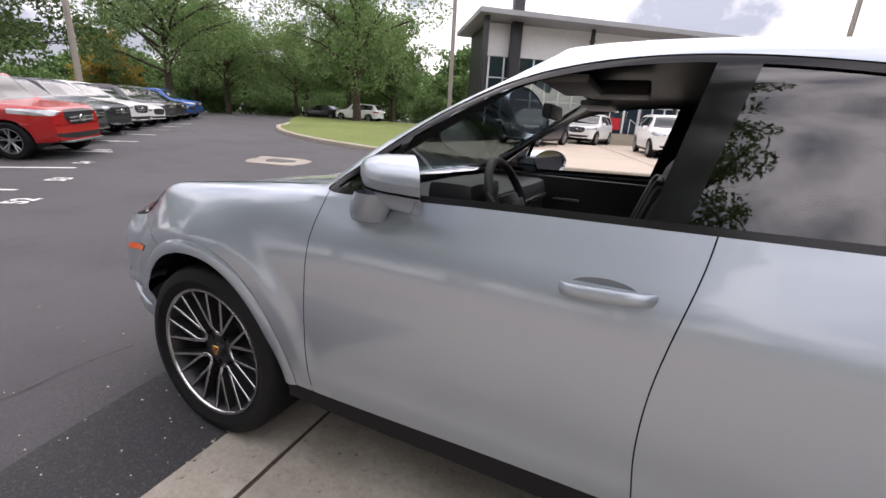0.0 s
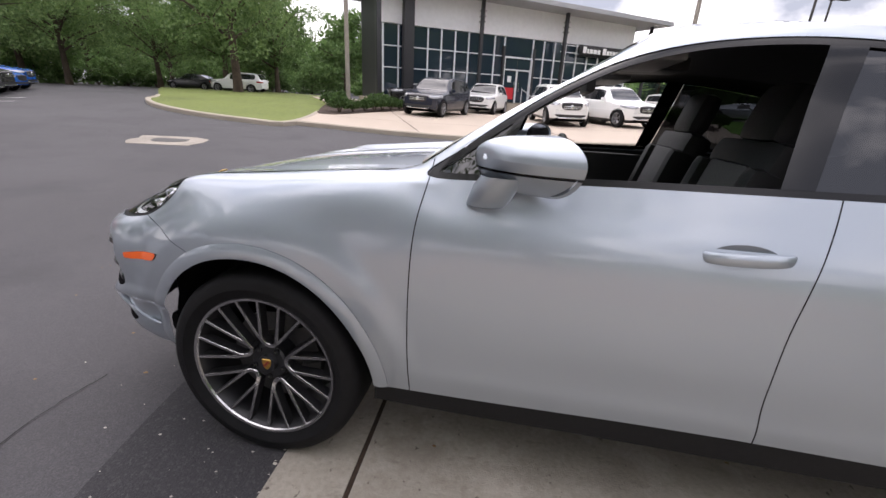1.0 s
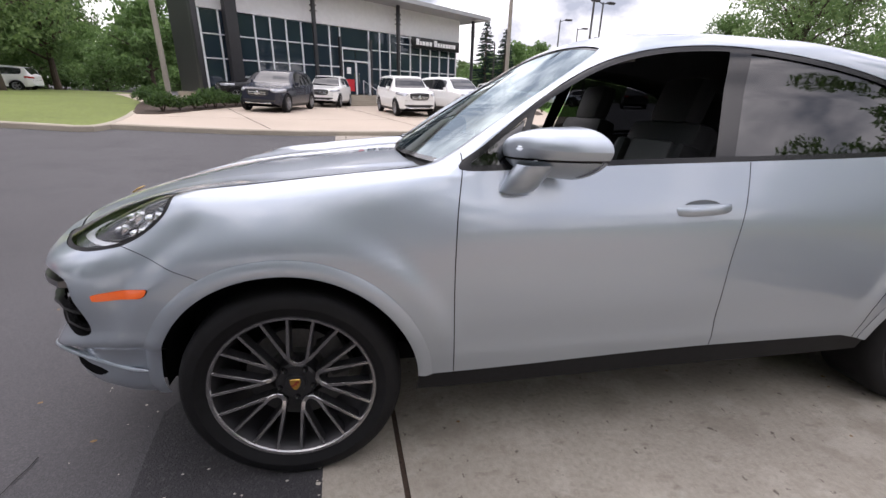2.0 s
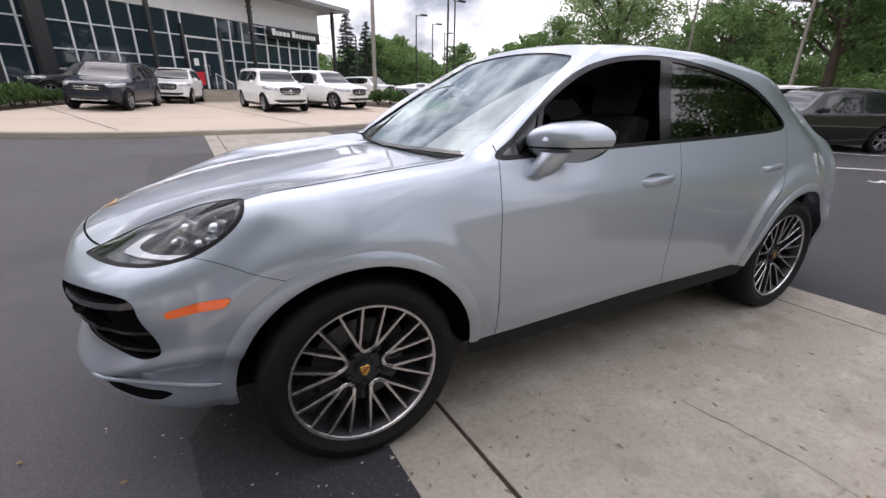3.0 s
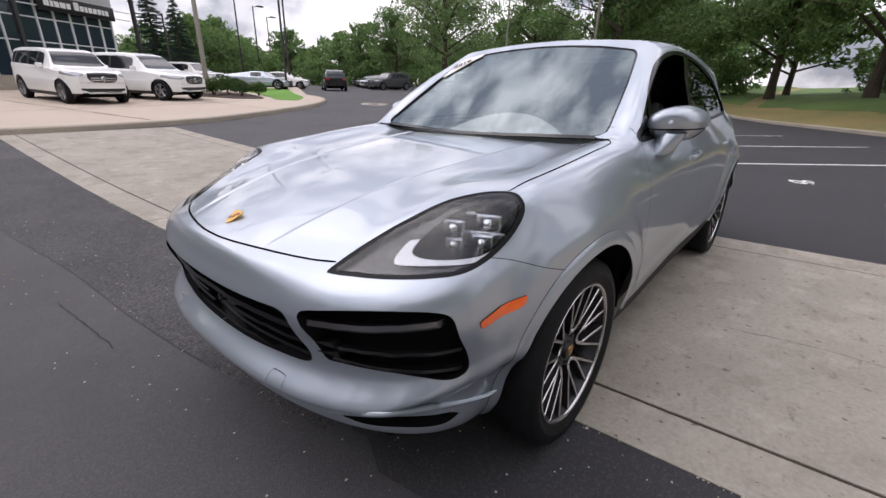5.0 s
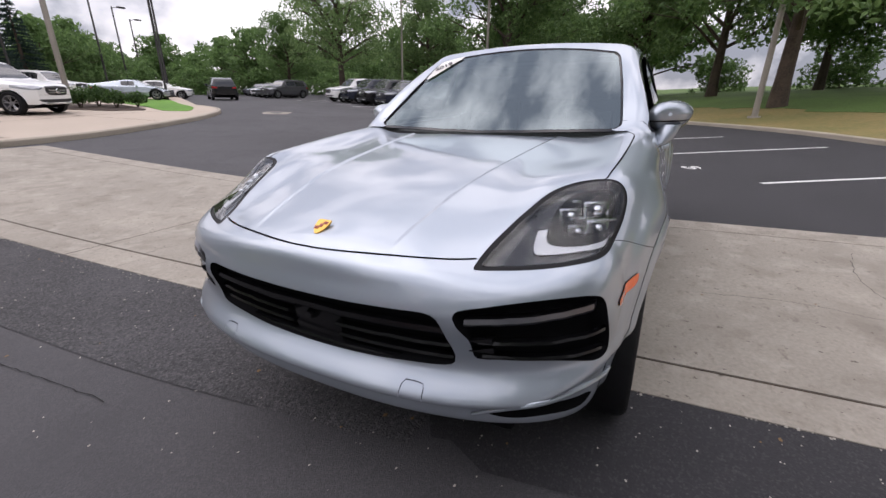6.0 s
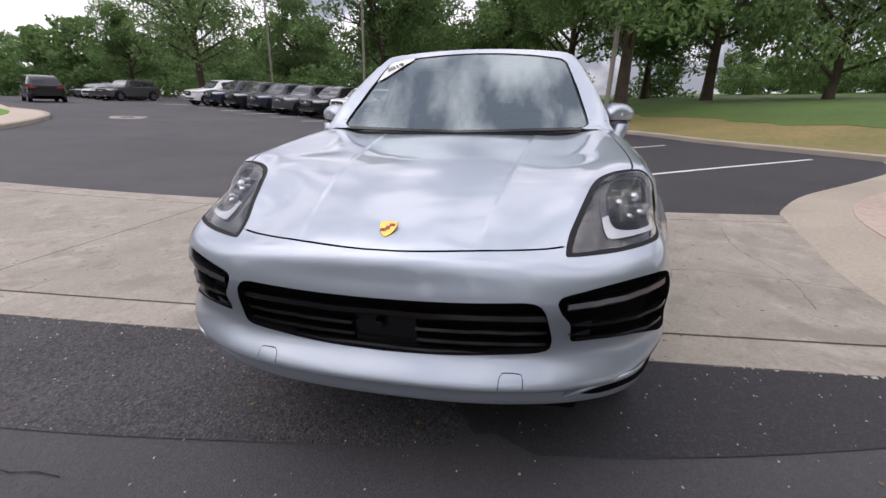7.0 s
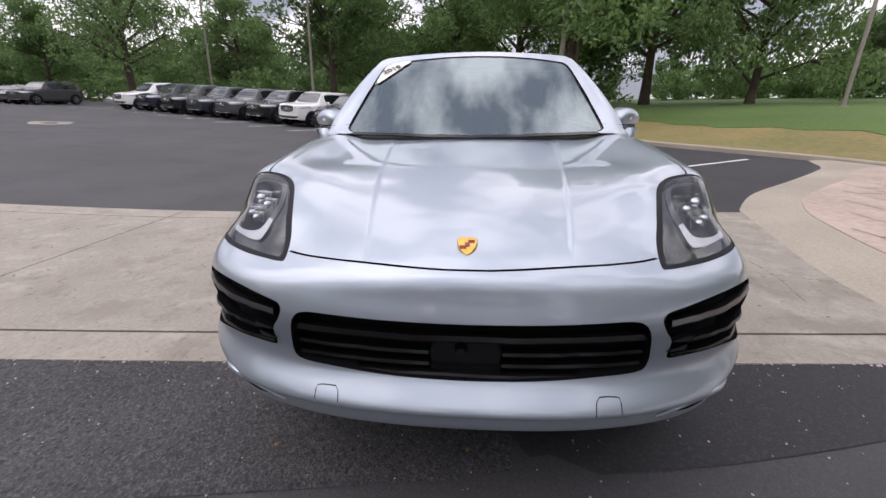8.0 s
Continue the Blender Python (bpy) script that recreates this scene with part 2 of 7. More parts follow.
def lathe(bm, profile, sides=48, axis="y", centre=(0, 0, 0)):
    """Turns (radius, along) points round an axis."""
    rings = []
    for r, h in profile:
        ring = []
        for k in range(sides):
            t = 2 * math.pi * k / sides
            c, s = r * math.cos(t), r * math.sin(t)
            ring.append(bm.verts.new(Vector(centre) + Vector((c, h, s) if axis == "y" else (c, s, h) if axis == "z" else (h, c, s))))
        rings.append(ring)
    for r, q in zip(rings, rings[1:]):
        for k in range(sides):
            bm.faces.new((r[k], r[(k + 1) % sides], q[(k + 1) % sides], q[k]))
    return bm


def curve(knots, x):
    """Smooth curve through (x, value) knots, kept from overshooting."""
    k = np.array(knots, float)
    xs, ys = k[:, 0], k[:, 1]
    d = np.diff(ys) / np.diff(xs)
    m = np.zeros(len(xs))
    m[1:-1] = np.where(d[:-1] * d[1:] > 0, 2 * d[:-1] * d[1:] / np.where(np.abs(d[:-1] + d[1:]) < 1e-9, 1, d[:-1] + d[1:]), 0)
    m[0], m[-1] = d[0], d[-1]
    x = np.clip(np.asarray(x, float), xs[0], xs[-1])
    i = np.clip(np.searchsorted(xs, x) - 1, 0, len(xs) - 2)
    h = xs[i + 1] - xs[i]
    t = (x - xs[i]) / h
    return ys[i] * (1 + 2 * t) * (1 - t) ** 2 + h * m[i] * t * (1 - t) ** 2 + ys[i + 1] * t * t * (3 - 2 * t) + h * m[i + 1] * t * t * (t - 1)


def rounded(points, n=8, closed=True):
    """A smooth line through points (Catmull-Rom), as an array."""
    p = np.array(points, float)
    out, N = [], len(p)
    for i in range(N if closed else N - 1):
        a, b, c, d = (p[(i + k) % N] if closed else p[min(max(i + k, 0), N - 1)] for k in (-1, 0, 1, 2))
        for t in np.arange(n) / n:
            out.append(0.5 * (2 * b + (c - a) * t + (2 * a - 5 * b + 4 * c - d) * t * t + (3 * b - a - 3 * c + d) * t ** 3))
    if not closed:
        out.append(p[-1])
    return np.array(out)


def edge_distance(px, py, poly, closed=True):
    """Distance from points to a line through poly; negative inside when closed."""
    poly = np.asarray(poly, float)
    best, inside = np.full(px.shape, 1e9), np.zeros(px.shape, bool)
    n = len(poly)
    for i in range(n if closed else n - 1):
        ax, ay = poly[i]
        bx, by = poly[(i + 1) % n]
        dx, dy = bx - ax, by - ay
        t = np.clip(((px - ax) * dx + (py - ay) * dy) / max(dx * dx + dy * dy, 1e-12), 0, 1)
        best = np.minimum(best, np.hypot(px - ax - t * dx, py - ay - t * dy))
        if closed and ay != by:
            inside ^= ((ay > py) != (by > py)) & (px < (bx - ax) * (py - ay) / (by - ay) + ax)
    return np.where(inside, -best, best) if closed else best


class Soup:
    """Triangles with vertex normals, which can be cut along a level line."""

    def __init__(self, v, n, f):
        self.v, self.n, self.f = v, n, f

    def cut(self, phi):
        """(inside, outside) parts, phi < 0 inside; clean edges."""
        v, n, f = self.v, self.n, self.f
        phi = np.where(np.abs(phi) < 1e-6, 1e-6, phi)
        neg = phi < 0
        c = neg[f].sum(1)
        keep_in, keep_out = [f[c == 3]], [f[c == 0]]
        nv, nn, seen, base = [], [], {}, len(v)

        def mid(a, b):
            key = (a, b) if a < b else (b, a)
            if key not in seen:
                t = phi[key[0]] / (phi[key[0]] - phi[key[1]])
                seen[key] = base + len(nv)
                nv.append(v[key[0]] * (1 - t) + v[key[1]] * t)
                q = n[key[0]] * (1 - t) + n[key[1]] * t
                nn.append(q / max(np.linalg.norm(q), 1e-9))
            return seen[key]

        fi, fo = [], []
        for tri in f[(c == 1) | (c == 2)]:
            one = c_in = neg[tri].sum()
            k = [i for i in range(3) if neg[tri[i]] == (one == 1)][0]
            a, b, d = int(tri[k]), int(tri[(k + 1) % 3]), int(tri[(k + 2) % 3])
            ab, ad = mid(a, b), mid(a, d)
            (fi if c_in == 1 else fo).append((a, ab, ad))
            (fo if c_in == 1 else fi).extend([(ab, b, d), (ab, d, ad)])
        V = np.vstack([v] + ([np.array(nv)] if nv else []))
        Nn = np.vstack([n] + ([np.array(nn)] if nn else []))
        out = []
        for keep, extra in ((keep_in, fi), (keep_out, fo)):
            F = np.vstack(keep + ([np.array(extra)] if extra else [])).astype(int)
            used, inv = np.unique(F, return_inverse=True)
            out.append(Soup(V[used], Nn[used], inv.reshape(F.shape)))
        return out

    def data(self, shift=0.0):
        return (self.v + shift * self.n, self.f, self.n)

    def joined(self, other):
        return Soup(np.vstack([self.v, other.v]), np.vstack([self.n, other.n]), np.vstack([self.f, other.f + len(self.v)]))

    def mirrored(self):
        flip = np.array([1, -1, 1])
        return Soup(self.v * flip, self.n * flip, self.f[:, ::-1])


def grid_soup(P):
    """A soup from a grid of points (rows, columns, 3)."""
    r, c = P.shape[:2]
    du, dv = np.gradient(P, axis=0), np.gradient(P, axis=1)
    n = np.cross(du, dv)
    n /= np.maximum(np.linalg.norm(n, axis=2, keepdims=True), 1e-9)
    i = np.arange(r * c).reshape(r, c)
    a, b, d, e = i[:-1, :-1].ravel(), i[1:, :-1].ravel(), i[1:, 1:].ravel(), i[:-1, 1:].ravel()
    f = np.vstack([np.stack([a, b, d], 1), np.stack([a, d, e], 1)])
    return Soup(P.reshape(-1, 3), n.reshape(-1, 3), f)


def sheet(name, poly, material, lift=0.0, step=0.5, depth=0.0, parent=None, slope=0.0):
    """A paved or planted area that follows the ground, with an edge of that depth."""
    poly = np.asarray(poly, float)
    lo, hi = np.floor(poly.min(0) / step - 1) * step, poly.max(0) + step
    gx, gy = np.meshgrid(np.arange(lo[0], hi[0] + step, step), np.arange(lo[1], hi[1] + step, step), indexing="ij")
    P = np.stack([gx, gy, ground_z(gx, gy) + lift], 2)
    s = grid_soup(P)
    s = s.cut(edge_distance(s.v[:, 0], s.v[:, 1], poly))[0]
    v, f = s.v, s.f
    if slope:
        k = np.clip(-edge_distance(v[:, 0], v[:, 1], poly) / slope, 0, 1)
        v[:, 2] += lift * (k * (2 - k) - 1)
    if depth:
        edges = {}
        for t in f:
            for a, b in ((t[0], t[1]), (t[1], t[2]), (t[2], t[0])):
                edges[(a, b)] = edges.get((a, b), 0) + 1
        rim = [(a, b) for a, b in edges if (b, a) not in edges]
        n = len(v)
        v = np.vstack([v, v - np.array([0, 0, depth])])
        side = [t for a, b in rim for t in ((b, a, a + n), (b, a + n, b + n))]
        f = np.vstack([f, np.array(side)])
    me = mesh_from(name, v, f, material)
    ob = new(name, me)
    if parent:
        ob.parent = parent
    return ob


def loft(name, left, right, material, lift=0.0, depth=0.0, across=2, parent=None, crown=0.0):
    """A strip between two lines on the ground, with edges of that depth and a rounded top."""
    a, b = np.asarray(left, float), np.asarray(right, float)
    off = [(0, -depth)] + [(u, crown * (1 - (2 * u - 1) ** 6)) for u in np.linspace(0, 1, across + (4 if crown else 0))] + [(1, -depth)]
    if not depth:
        off = off[1:-1]
    P = []
    for u, dz in off:
        p = a * (1 - u) + b * u
        P.append(np.column_stack([p, ground_z(p[:, 0], p[:, 1]) + lift + dz]))
    s = grid_soup(np.array(P))
    if s.n[:, 2].mean() < 0:
        s.n, s.f = -s.n, s.f[:, ::-1]
    ob = new(name, mesh_from(name, s.v, s.f, material))
    if parent:
        ob.parent = parent
    return ob


def offset(line, d):
    """A line moved sideways by d."""
    p = np.asarray(line, float)
    t = np.gradient(p, axis=0)
    t /= np.linalg.norm(t, axis=1, keepdims=True)
    return p + np.stack([-t[:, 1], t[:, 0]], 1) * d


def kerb(name, line, half, height, label):
    p = np.asarray(line, float)
    return tagged(loft(name, offset(p, half), offset(p, -half), KERB, height - 0.03, height + 0.05, 3, None, 0.03), label, "kerb", kind="structure")

# ---- ground, paving, kerbs ----
def settle(x, y, lift=0.0):
    return float(ground_z(np.array(x), np.array(y))) + lift


far = np.concatenate([-np.geomspace(600, 60, 8), np.arange(-52, 60, 0.5), np.geomspace(60, 600, 8)])
gx, gy = np.meshgrid(far, far, indexing="ij")
s = grid_soup(np.stack([gx, gy, ground_z(gx, gy)], 2))
ground = tagged(new("ground", mesh_from("ground", s.v, s.f, ASPHALT)), "dark grey asphalt drive and parking lot", "road", kind="structure")

# concrete crossing under the car: a border band on either side of wide slabs
SKEW = -0.065


def across(x, y0, y1):
    ys = np.linspace(y0, y1, 16)
    return np.stack([x + SKEW * ys, ys], 1)


crossing = tagged(new("crossing"), "pale concrete crossing band with tooled joints", "pavement", kind="structure")
for y0, y1 in ((-1.7, 5.694), (5.706, 13.45)):
    for x0, x1 in ((0.142, 0.434), (0.456, 3.15), (3.165, 3.5)):
        loft("slab", across(x0, y0, y1), across(x1, y0, y1), CONCRETE, 0.010, 0.03, 6, crossing)
loft("joint_filler", across(0.17, -1.6, 13.4), across(3.47, -1.6, 13.4), MULCH, 0.003, 0.0, 6, crossing)

# island with a broad rounded kerb and stamped concrete inside
isl = rounded([(-3.2, -1.1), (-1.2, -0.85), (0.6, -0.74), (1.5, -0.80), (2.6, -1.10), (3.5, -1.36), (4.0, -1.62), (5.0, -2.4), (6.4, -3.9), (8.3, -5.8), (10.4, -7.6), (9, -14), (-3, -14), (-6, -6)], 6)
island_kerb = tagged(sheet("kerb_island", isl, KERB, 0.075, 0.25, 0.02, None, 0.5), "broad rounded tan concrete kerb round the island", "kerb", kind="structure")
inner = rounded([(-2.6, -2.0), (0.8, -1.5), (1.7, -1.55), (2.7, -1.8), (3.5, -2.1), (4.4, -2.75), (6.0, -4.5), (8.2, -7.2), (7.6, -12.8), (-2.2, -12.8)], 6)
tagged(sheet("pavement_island", inner, PAVER, 0.084, 0.25, 0.02), "pinkish stamped concrete paving of the island", "pavement", kind="structure")

# lawn beyond the parking bays
lawn_line = [(8.0, -7.3), (9.6, -6.6), (13.3, -4.3), (17.8, -2.4), (26.5, 2.6), (36, 8), (44, 14)]
lawn = lawn_line + [(90, 40), (160, 40), (160, -120), (-20, -120), (-10, -30), (6, -16)]
tagged(sheet("lawn_east", lawn, DRYGRASS, 0.10, 2.0, 0.2), "dry yellowish grass verge and green lawn", "lawn", kind="structure")
green = [(11.5, -11.0), (15.5, -8.2), (22, -4.9), (30.5, -0.5), (46, 10), (58, 22), (150, 38), (150, -110), (0, -110), (4, -36), (8, -17)]
rngl = np.random.default_rng(12)
meadow = rounded(green[:5], 14, False)
meadow = meadow + np.column_stack([np.zeros(len(meadow)), rngl.normal(0, 0.45, len(meadow))])
green = np.vstack([meadow, green[5:]])
tagged(sheet("lawn_park", green, SHADYGRASS, 0.115, 1.0, 0.01), "mown green park lawn", "lawn", kind="structure")
kerb("kerb_lawn", rounded(lawn_line, 6, False), 0.09, 0.15, "tan concrete kerb along the verge")

# apron in front of the dealership, on a kerb
apron_front = [(-6.6, 13.0), (-3.2, 13.1), (0.0, 13.5), (2.2, 13.8), (4.6, 14.5), (8.0, 16.4), (10.0, 17.9), (11.2, 19.2), (11.9, 20.6), (12.4, 22.6)]
apron = apron_front + [(27, 48), (24, 50), (14.5, 33), (12, 44), (-14, 28), (-8.6, 19.6)]
tagged(sheet("apron", apron, APRON, 0.13, 0.7, 0.16), "tan concrete forecourt in front of the showroom", "pavement", kind="structure")
kerb("kerb_apron", rounded(apron_front, 6, False), 0.09, 0.145, "weathered concrete kerb of the forecourt")

# round lawn island beside the forecourt
lawn_w = rounded([(-16.5, 17.9), (-14.9, 15.7), (-12.7, 13.8), (-10.4, 12.7), (-8.0, 12.35), (-6.7, 12.9), (-8.4, 18.6), (-13, 30), (-30, 46), (-36, 40), (-26, 28)], 4)
tagged(sheet("lawn_west", lawn_w, SUNNYGRASS, 0.12, 0.8, 0.2), "mown green lawn island with a pale kerb", "lawn", kind="structure")
kerb("kerb_west", lawn_w[:24], 0.10, 0.15, "pale concrete kerb round the lawn island")

# ---- the silver car: nose towards -x, front axle at x = 0, left side at -y ----
CAR = Matrix.Translation((0, 1.087, 0)) @ Matrix.Rotation(radians(-1.7), 4, "X") @ Matrix.Translation((0, 0.912, 0))
car = empty("suv_car", CAR, "silver-blue luxury SUV parked across a concrete crossing", "car")
XA, XB = -0.50, 3.32
ARCH, ARCH_Z, REAR = 0.442, 0.392, 2.895


def ease(u):
    u = np.clip(u, 0, 1)
    return u * u * (3 - 2 * u)


def hood_z(x, l):
    c = curve([(-0.98, 0.842), (-0.935, 0.876), (-0.855, 0.919), (-0.6, 0.995), (-0.3, 1.05), (0.0, 1.085), (0.35, 1.12), (0.8, 1.15)], x)
    c = c - (0.06 + 0.15 * ease((-0.40 - x) / 0.45)) * l ** 2
    # two straight creases that run up the bonnet
    u = l - curve([(-0.90, 0.266), (-0.69, 0.296), (-0.29, 0.348), (0.12, 0.392), (0.5, 0.43)], x)
    c = c + 0.0055 * ease((x + 0.90) / 0.15) * (0.5 + 0.5 * np.tanh(u / 0.006)) * np.exp(-np.maximum(u, 0) / 0.13)
    # the edge over the lamps is raised, and the wings stand a little above the bonnet
    c = c + 0.020 * np.exp(-((l - 0.60) / 0.11) ** 2) * ease((x + 0.86) / 0.25) * ease((0.0 - x) / 0.35)
    return c + 0.056 * np.exp(-((l - 0.80) / 0.15) ** 2) * ease((x + 0.62) / 0.40) * ease((1.05 - x) / 0.5)


def screen_z(x, l):
    return 1.125 + (x - 0.40 - (0.17 - 0.04 * ease((x - 0.9) / 0.3)) * l ** 2) * 0.60


def roof_z(x, l):
    c = curve([(1.0, 1.605), (1.25, 1.650), (1.45, 1.666), (1.7, 1.665), (2.0, 1.645), (2.5, 1.582), (3.0, 1.51), (3.4, 1.45), (3.7, 1.39)], x)
    return c - 0.09 * l ** 2


def back_z(x, l):
    return 1.45 - (x - 3.30 + 0.35 * l ** 2) * 0.95


def top_z(x, l):
    cabin = np.minimum(np.minimum(screen_z(x, l), roof_z(x, l)), back_z(x, l))
    return np.maximum(hood_z(x, l), np.where(x > 3.0, np.maximum(cabin, 1.05), cabin))


def wing_z(x, l):
    """The upper form, where the wings run on past the foot of the screen pillars."""
    h = hood_z(x, l)
    return h + (top_z(x, l) - h) * ease((0.86 - l) / 0.09)


def rail_z(x):
    return curve([(0.55, 1.14), (0.75, 1.285), (1.0, 1.435), (1.25, 1.535), (1.6, 1.598), (1.95, 1.600), (2.4, 1.550), (2.8, 1.475), (3.1, 1.415), (3.32, 1.36), (3.6, 1.25)], x)


def glass_l(z):
    return 0.868 - (z - 1.12) * 0.355


# each row of the body: nose tip, tail tip, half width and height along the side
ROWS_BODY = [
    (-0.85, 3.86, [(-0.5, 0.82), (0, 0.90), (0.6, 0.92), (1.4, 0.91), (2.2, 0.915), (2.9, 0.91), (3.32, 0.86)], [(-0.9, 0.405), (-0.5, 0.352), (0, 0.330), (1.4, 0.325), (2.9, 0.335), (3.9, 0.38)]),
    (-0.935, 3.90, [(-0.5, 0.840), (0, 0.93), (0.6, 0.935), (1.4, 0.925), (2.2, 0.935), (2.9, 0.945), (3.32, 0.90)], [(-0.9, 0.423), (-0.5, 0.388), (0, 0.40), (1.4, 0.41), (2.9, 0.40), (3.9, 0.43)]),
    (-0.947, 3.93, [(-0.5, 0.870), (0, 0.95), (0.6, 0.950), (1.4, 0.938), (2.2, 0.95), (2.9, 0.965), (3.32, 0.92)], [(-0.93, 0.486), (-0.85, 0.491), (-0.79, 0.520), (-0.7, 0.548), (-0.5, 0.56), (0.0, 0.50), (1.4, 0.48), (3.9, 0.50)]),
    (-0.978, 3.94, [(-0.5, 0.882), (0, 0.956), (0.6, 0.953), (1.4, 0.941), (2.2, 0.954), (2.9, 0.973), (3.32, 0.93)], [(-0.93, 0.497), (-0.85, 0.503), (-0.79, 0.532), (-0.7, 0.560), (-0.5, 0.578), (0.0, 0.54), (1.4, 0.53), (3.9, 0.56)]),
    (-0.922, 3.95, [(-0.5, 0.884), (0, 0.968), (0.6, 0.962), (1.4, 0.955), (2.2, 0.965), (2.9, 0.975), (3.32, 0.91)], [(-0.9, 0.590), (-0.5, 0.64), (1.4, 0.66), (3.9, 0.70)]),
    (-0.965, 3.94, [(-0.5, 0.880), (0, 0.965), (0.6, 0.960), (1.4, 0.950), (2.2, 0.955), (2.9, 0.972), (3.32, 0.90)], [(-0.9, 0.765), (-0.5, 0.775), (1.4, 0.82), (3.9, 0.85)]),
    (-0.950, 3.92, [(-0.5, 0.848), (-0.25, 0.900), (0, 0.930), (0.6, 0.940), (1.4, 0.930), (2.2, 0.932), (2.9, 0.935), (3.32, 0.855)], [(-0.95, 0.815), (-0.8, 0.835), (-0.5, 0.885), (-0.25, 0.95), (0, 0.985), (1.4, 0.985), (3.9, 1.0)]),
    (-0.925, 3.86, [(-0.5, 0.740), (-0.25, 0.835), (0, 0.868), (0.6, 0.888), (1.4, 0.890), (2.2, 0.892), (2.9, 0.885), (3.32, 0.785)], [(-0.92, 0.878), (-0.7, 0.943), (-0.5, 1.00), (-0.33, 1.045), (0, 1.082), (0.6, 1.10), (1.4, 1.09), (2.2, 1.10), (2.9, 1.12), (3.9, 1.10)]),
]


def body_rows(n_nose=60, n_side=230, n_tail=24):
    x = np.linspace(XA, XB, n_side)
    th = np.linspace(0, math.pi / 2, n_nose, endpoint=False)
    tt = np.linspace(math.pi / 2, 0, n_tail + 1)[1:]
    rows, e = [], 2 / 2.45

    def bent(lk, z, tip, tail, l):
        nx, nl = XA - (XA - tip) * np.cos(th) ** e, l[0] * np.sin(th) ** e
        bx, bl = XB + (tail - XB) * np.cos(tt) ** (2 / 2.5), l[-1] * np.sin(tt) ** (2 / 2.5)
        return np.concatenate([nx, x, bx]), np.concatenate([nl, l, bl])

    for tip, tail, lk, zk in ROWS_BODY:
        X, L = bent(lk, zk, tip, tail, curve(lk, x))
        Z = curve(zk, X)
        if lk is ROWS_BODY[-1][2]:
            Z = Z + (wing_z(X, L) - Z) * ease((0.66 - X) / 0.34)
        rows.append(np.stack([X, L, Z], 1))
    # over the shoulder: towards the spine across bonnet, glass and roof
    zr = np.maximum(rail_z(x), 1.0)
    lr = np.where(x > 0.55, glass_l(zr), curve([(-0.5, 0.50), (0.0, 0.64), (0.55, glass_l(1.14))], x))
    lr = lr * (1 - 0.28 * ease((x - 2.55) / 0.85))
    l6, z6 = curve(ROWS_BODY[-1][2], x), curve(ROWS_BODY[-1][3], x)
    k = ease((x - 0.38) / 0.32)
    for w, tip in ((0.28, -0.885), (0.62, -0.81), (1.0, -0.71), (1.45, -0.62), (2.0, -0.56)):
        if w <= 1.0:
            l = l6 + (lr - l6) * w
            z = (z6 + (zr - z6) * w) * k + wing_z(x, l) * (1 - k)
        else:
            l = lr * (2.0 - w)
            z = top_z(x, l)
        X, L = bent(None, None, tip, 3.74 - 0.12 * w, l)
        if w == 2.0:
            X[:n_nose] = np.linspace(-0.56, XA, n_nose, endpoint=False)
        Z = np.concatenate([top_z(X[:n_nose], L[:n_nose]), z, np.linspace(z[-1], 1.08, n_tail)])
        rows.append(np.stack([X, L, Z], 1))
    return np.array(rows)


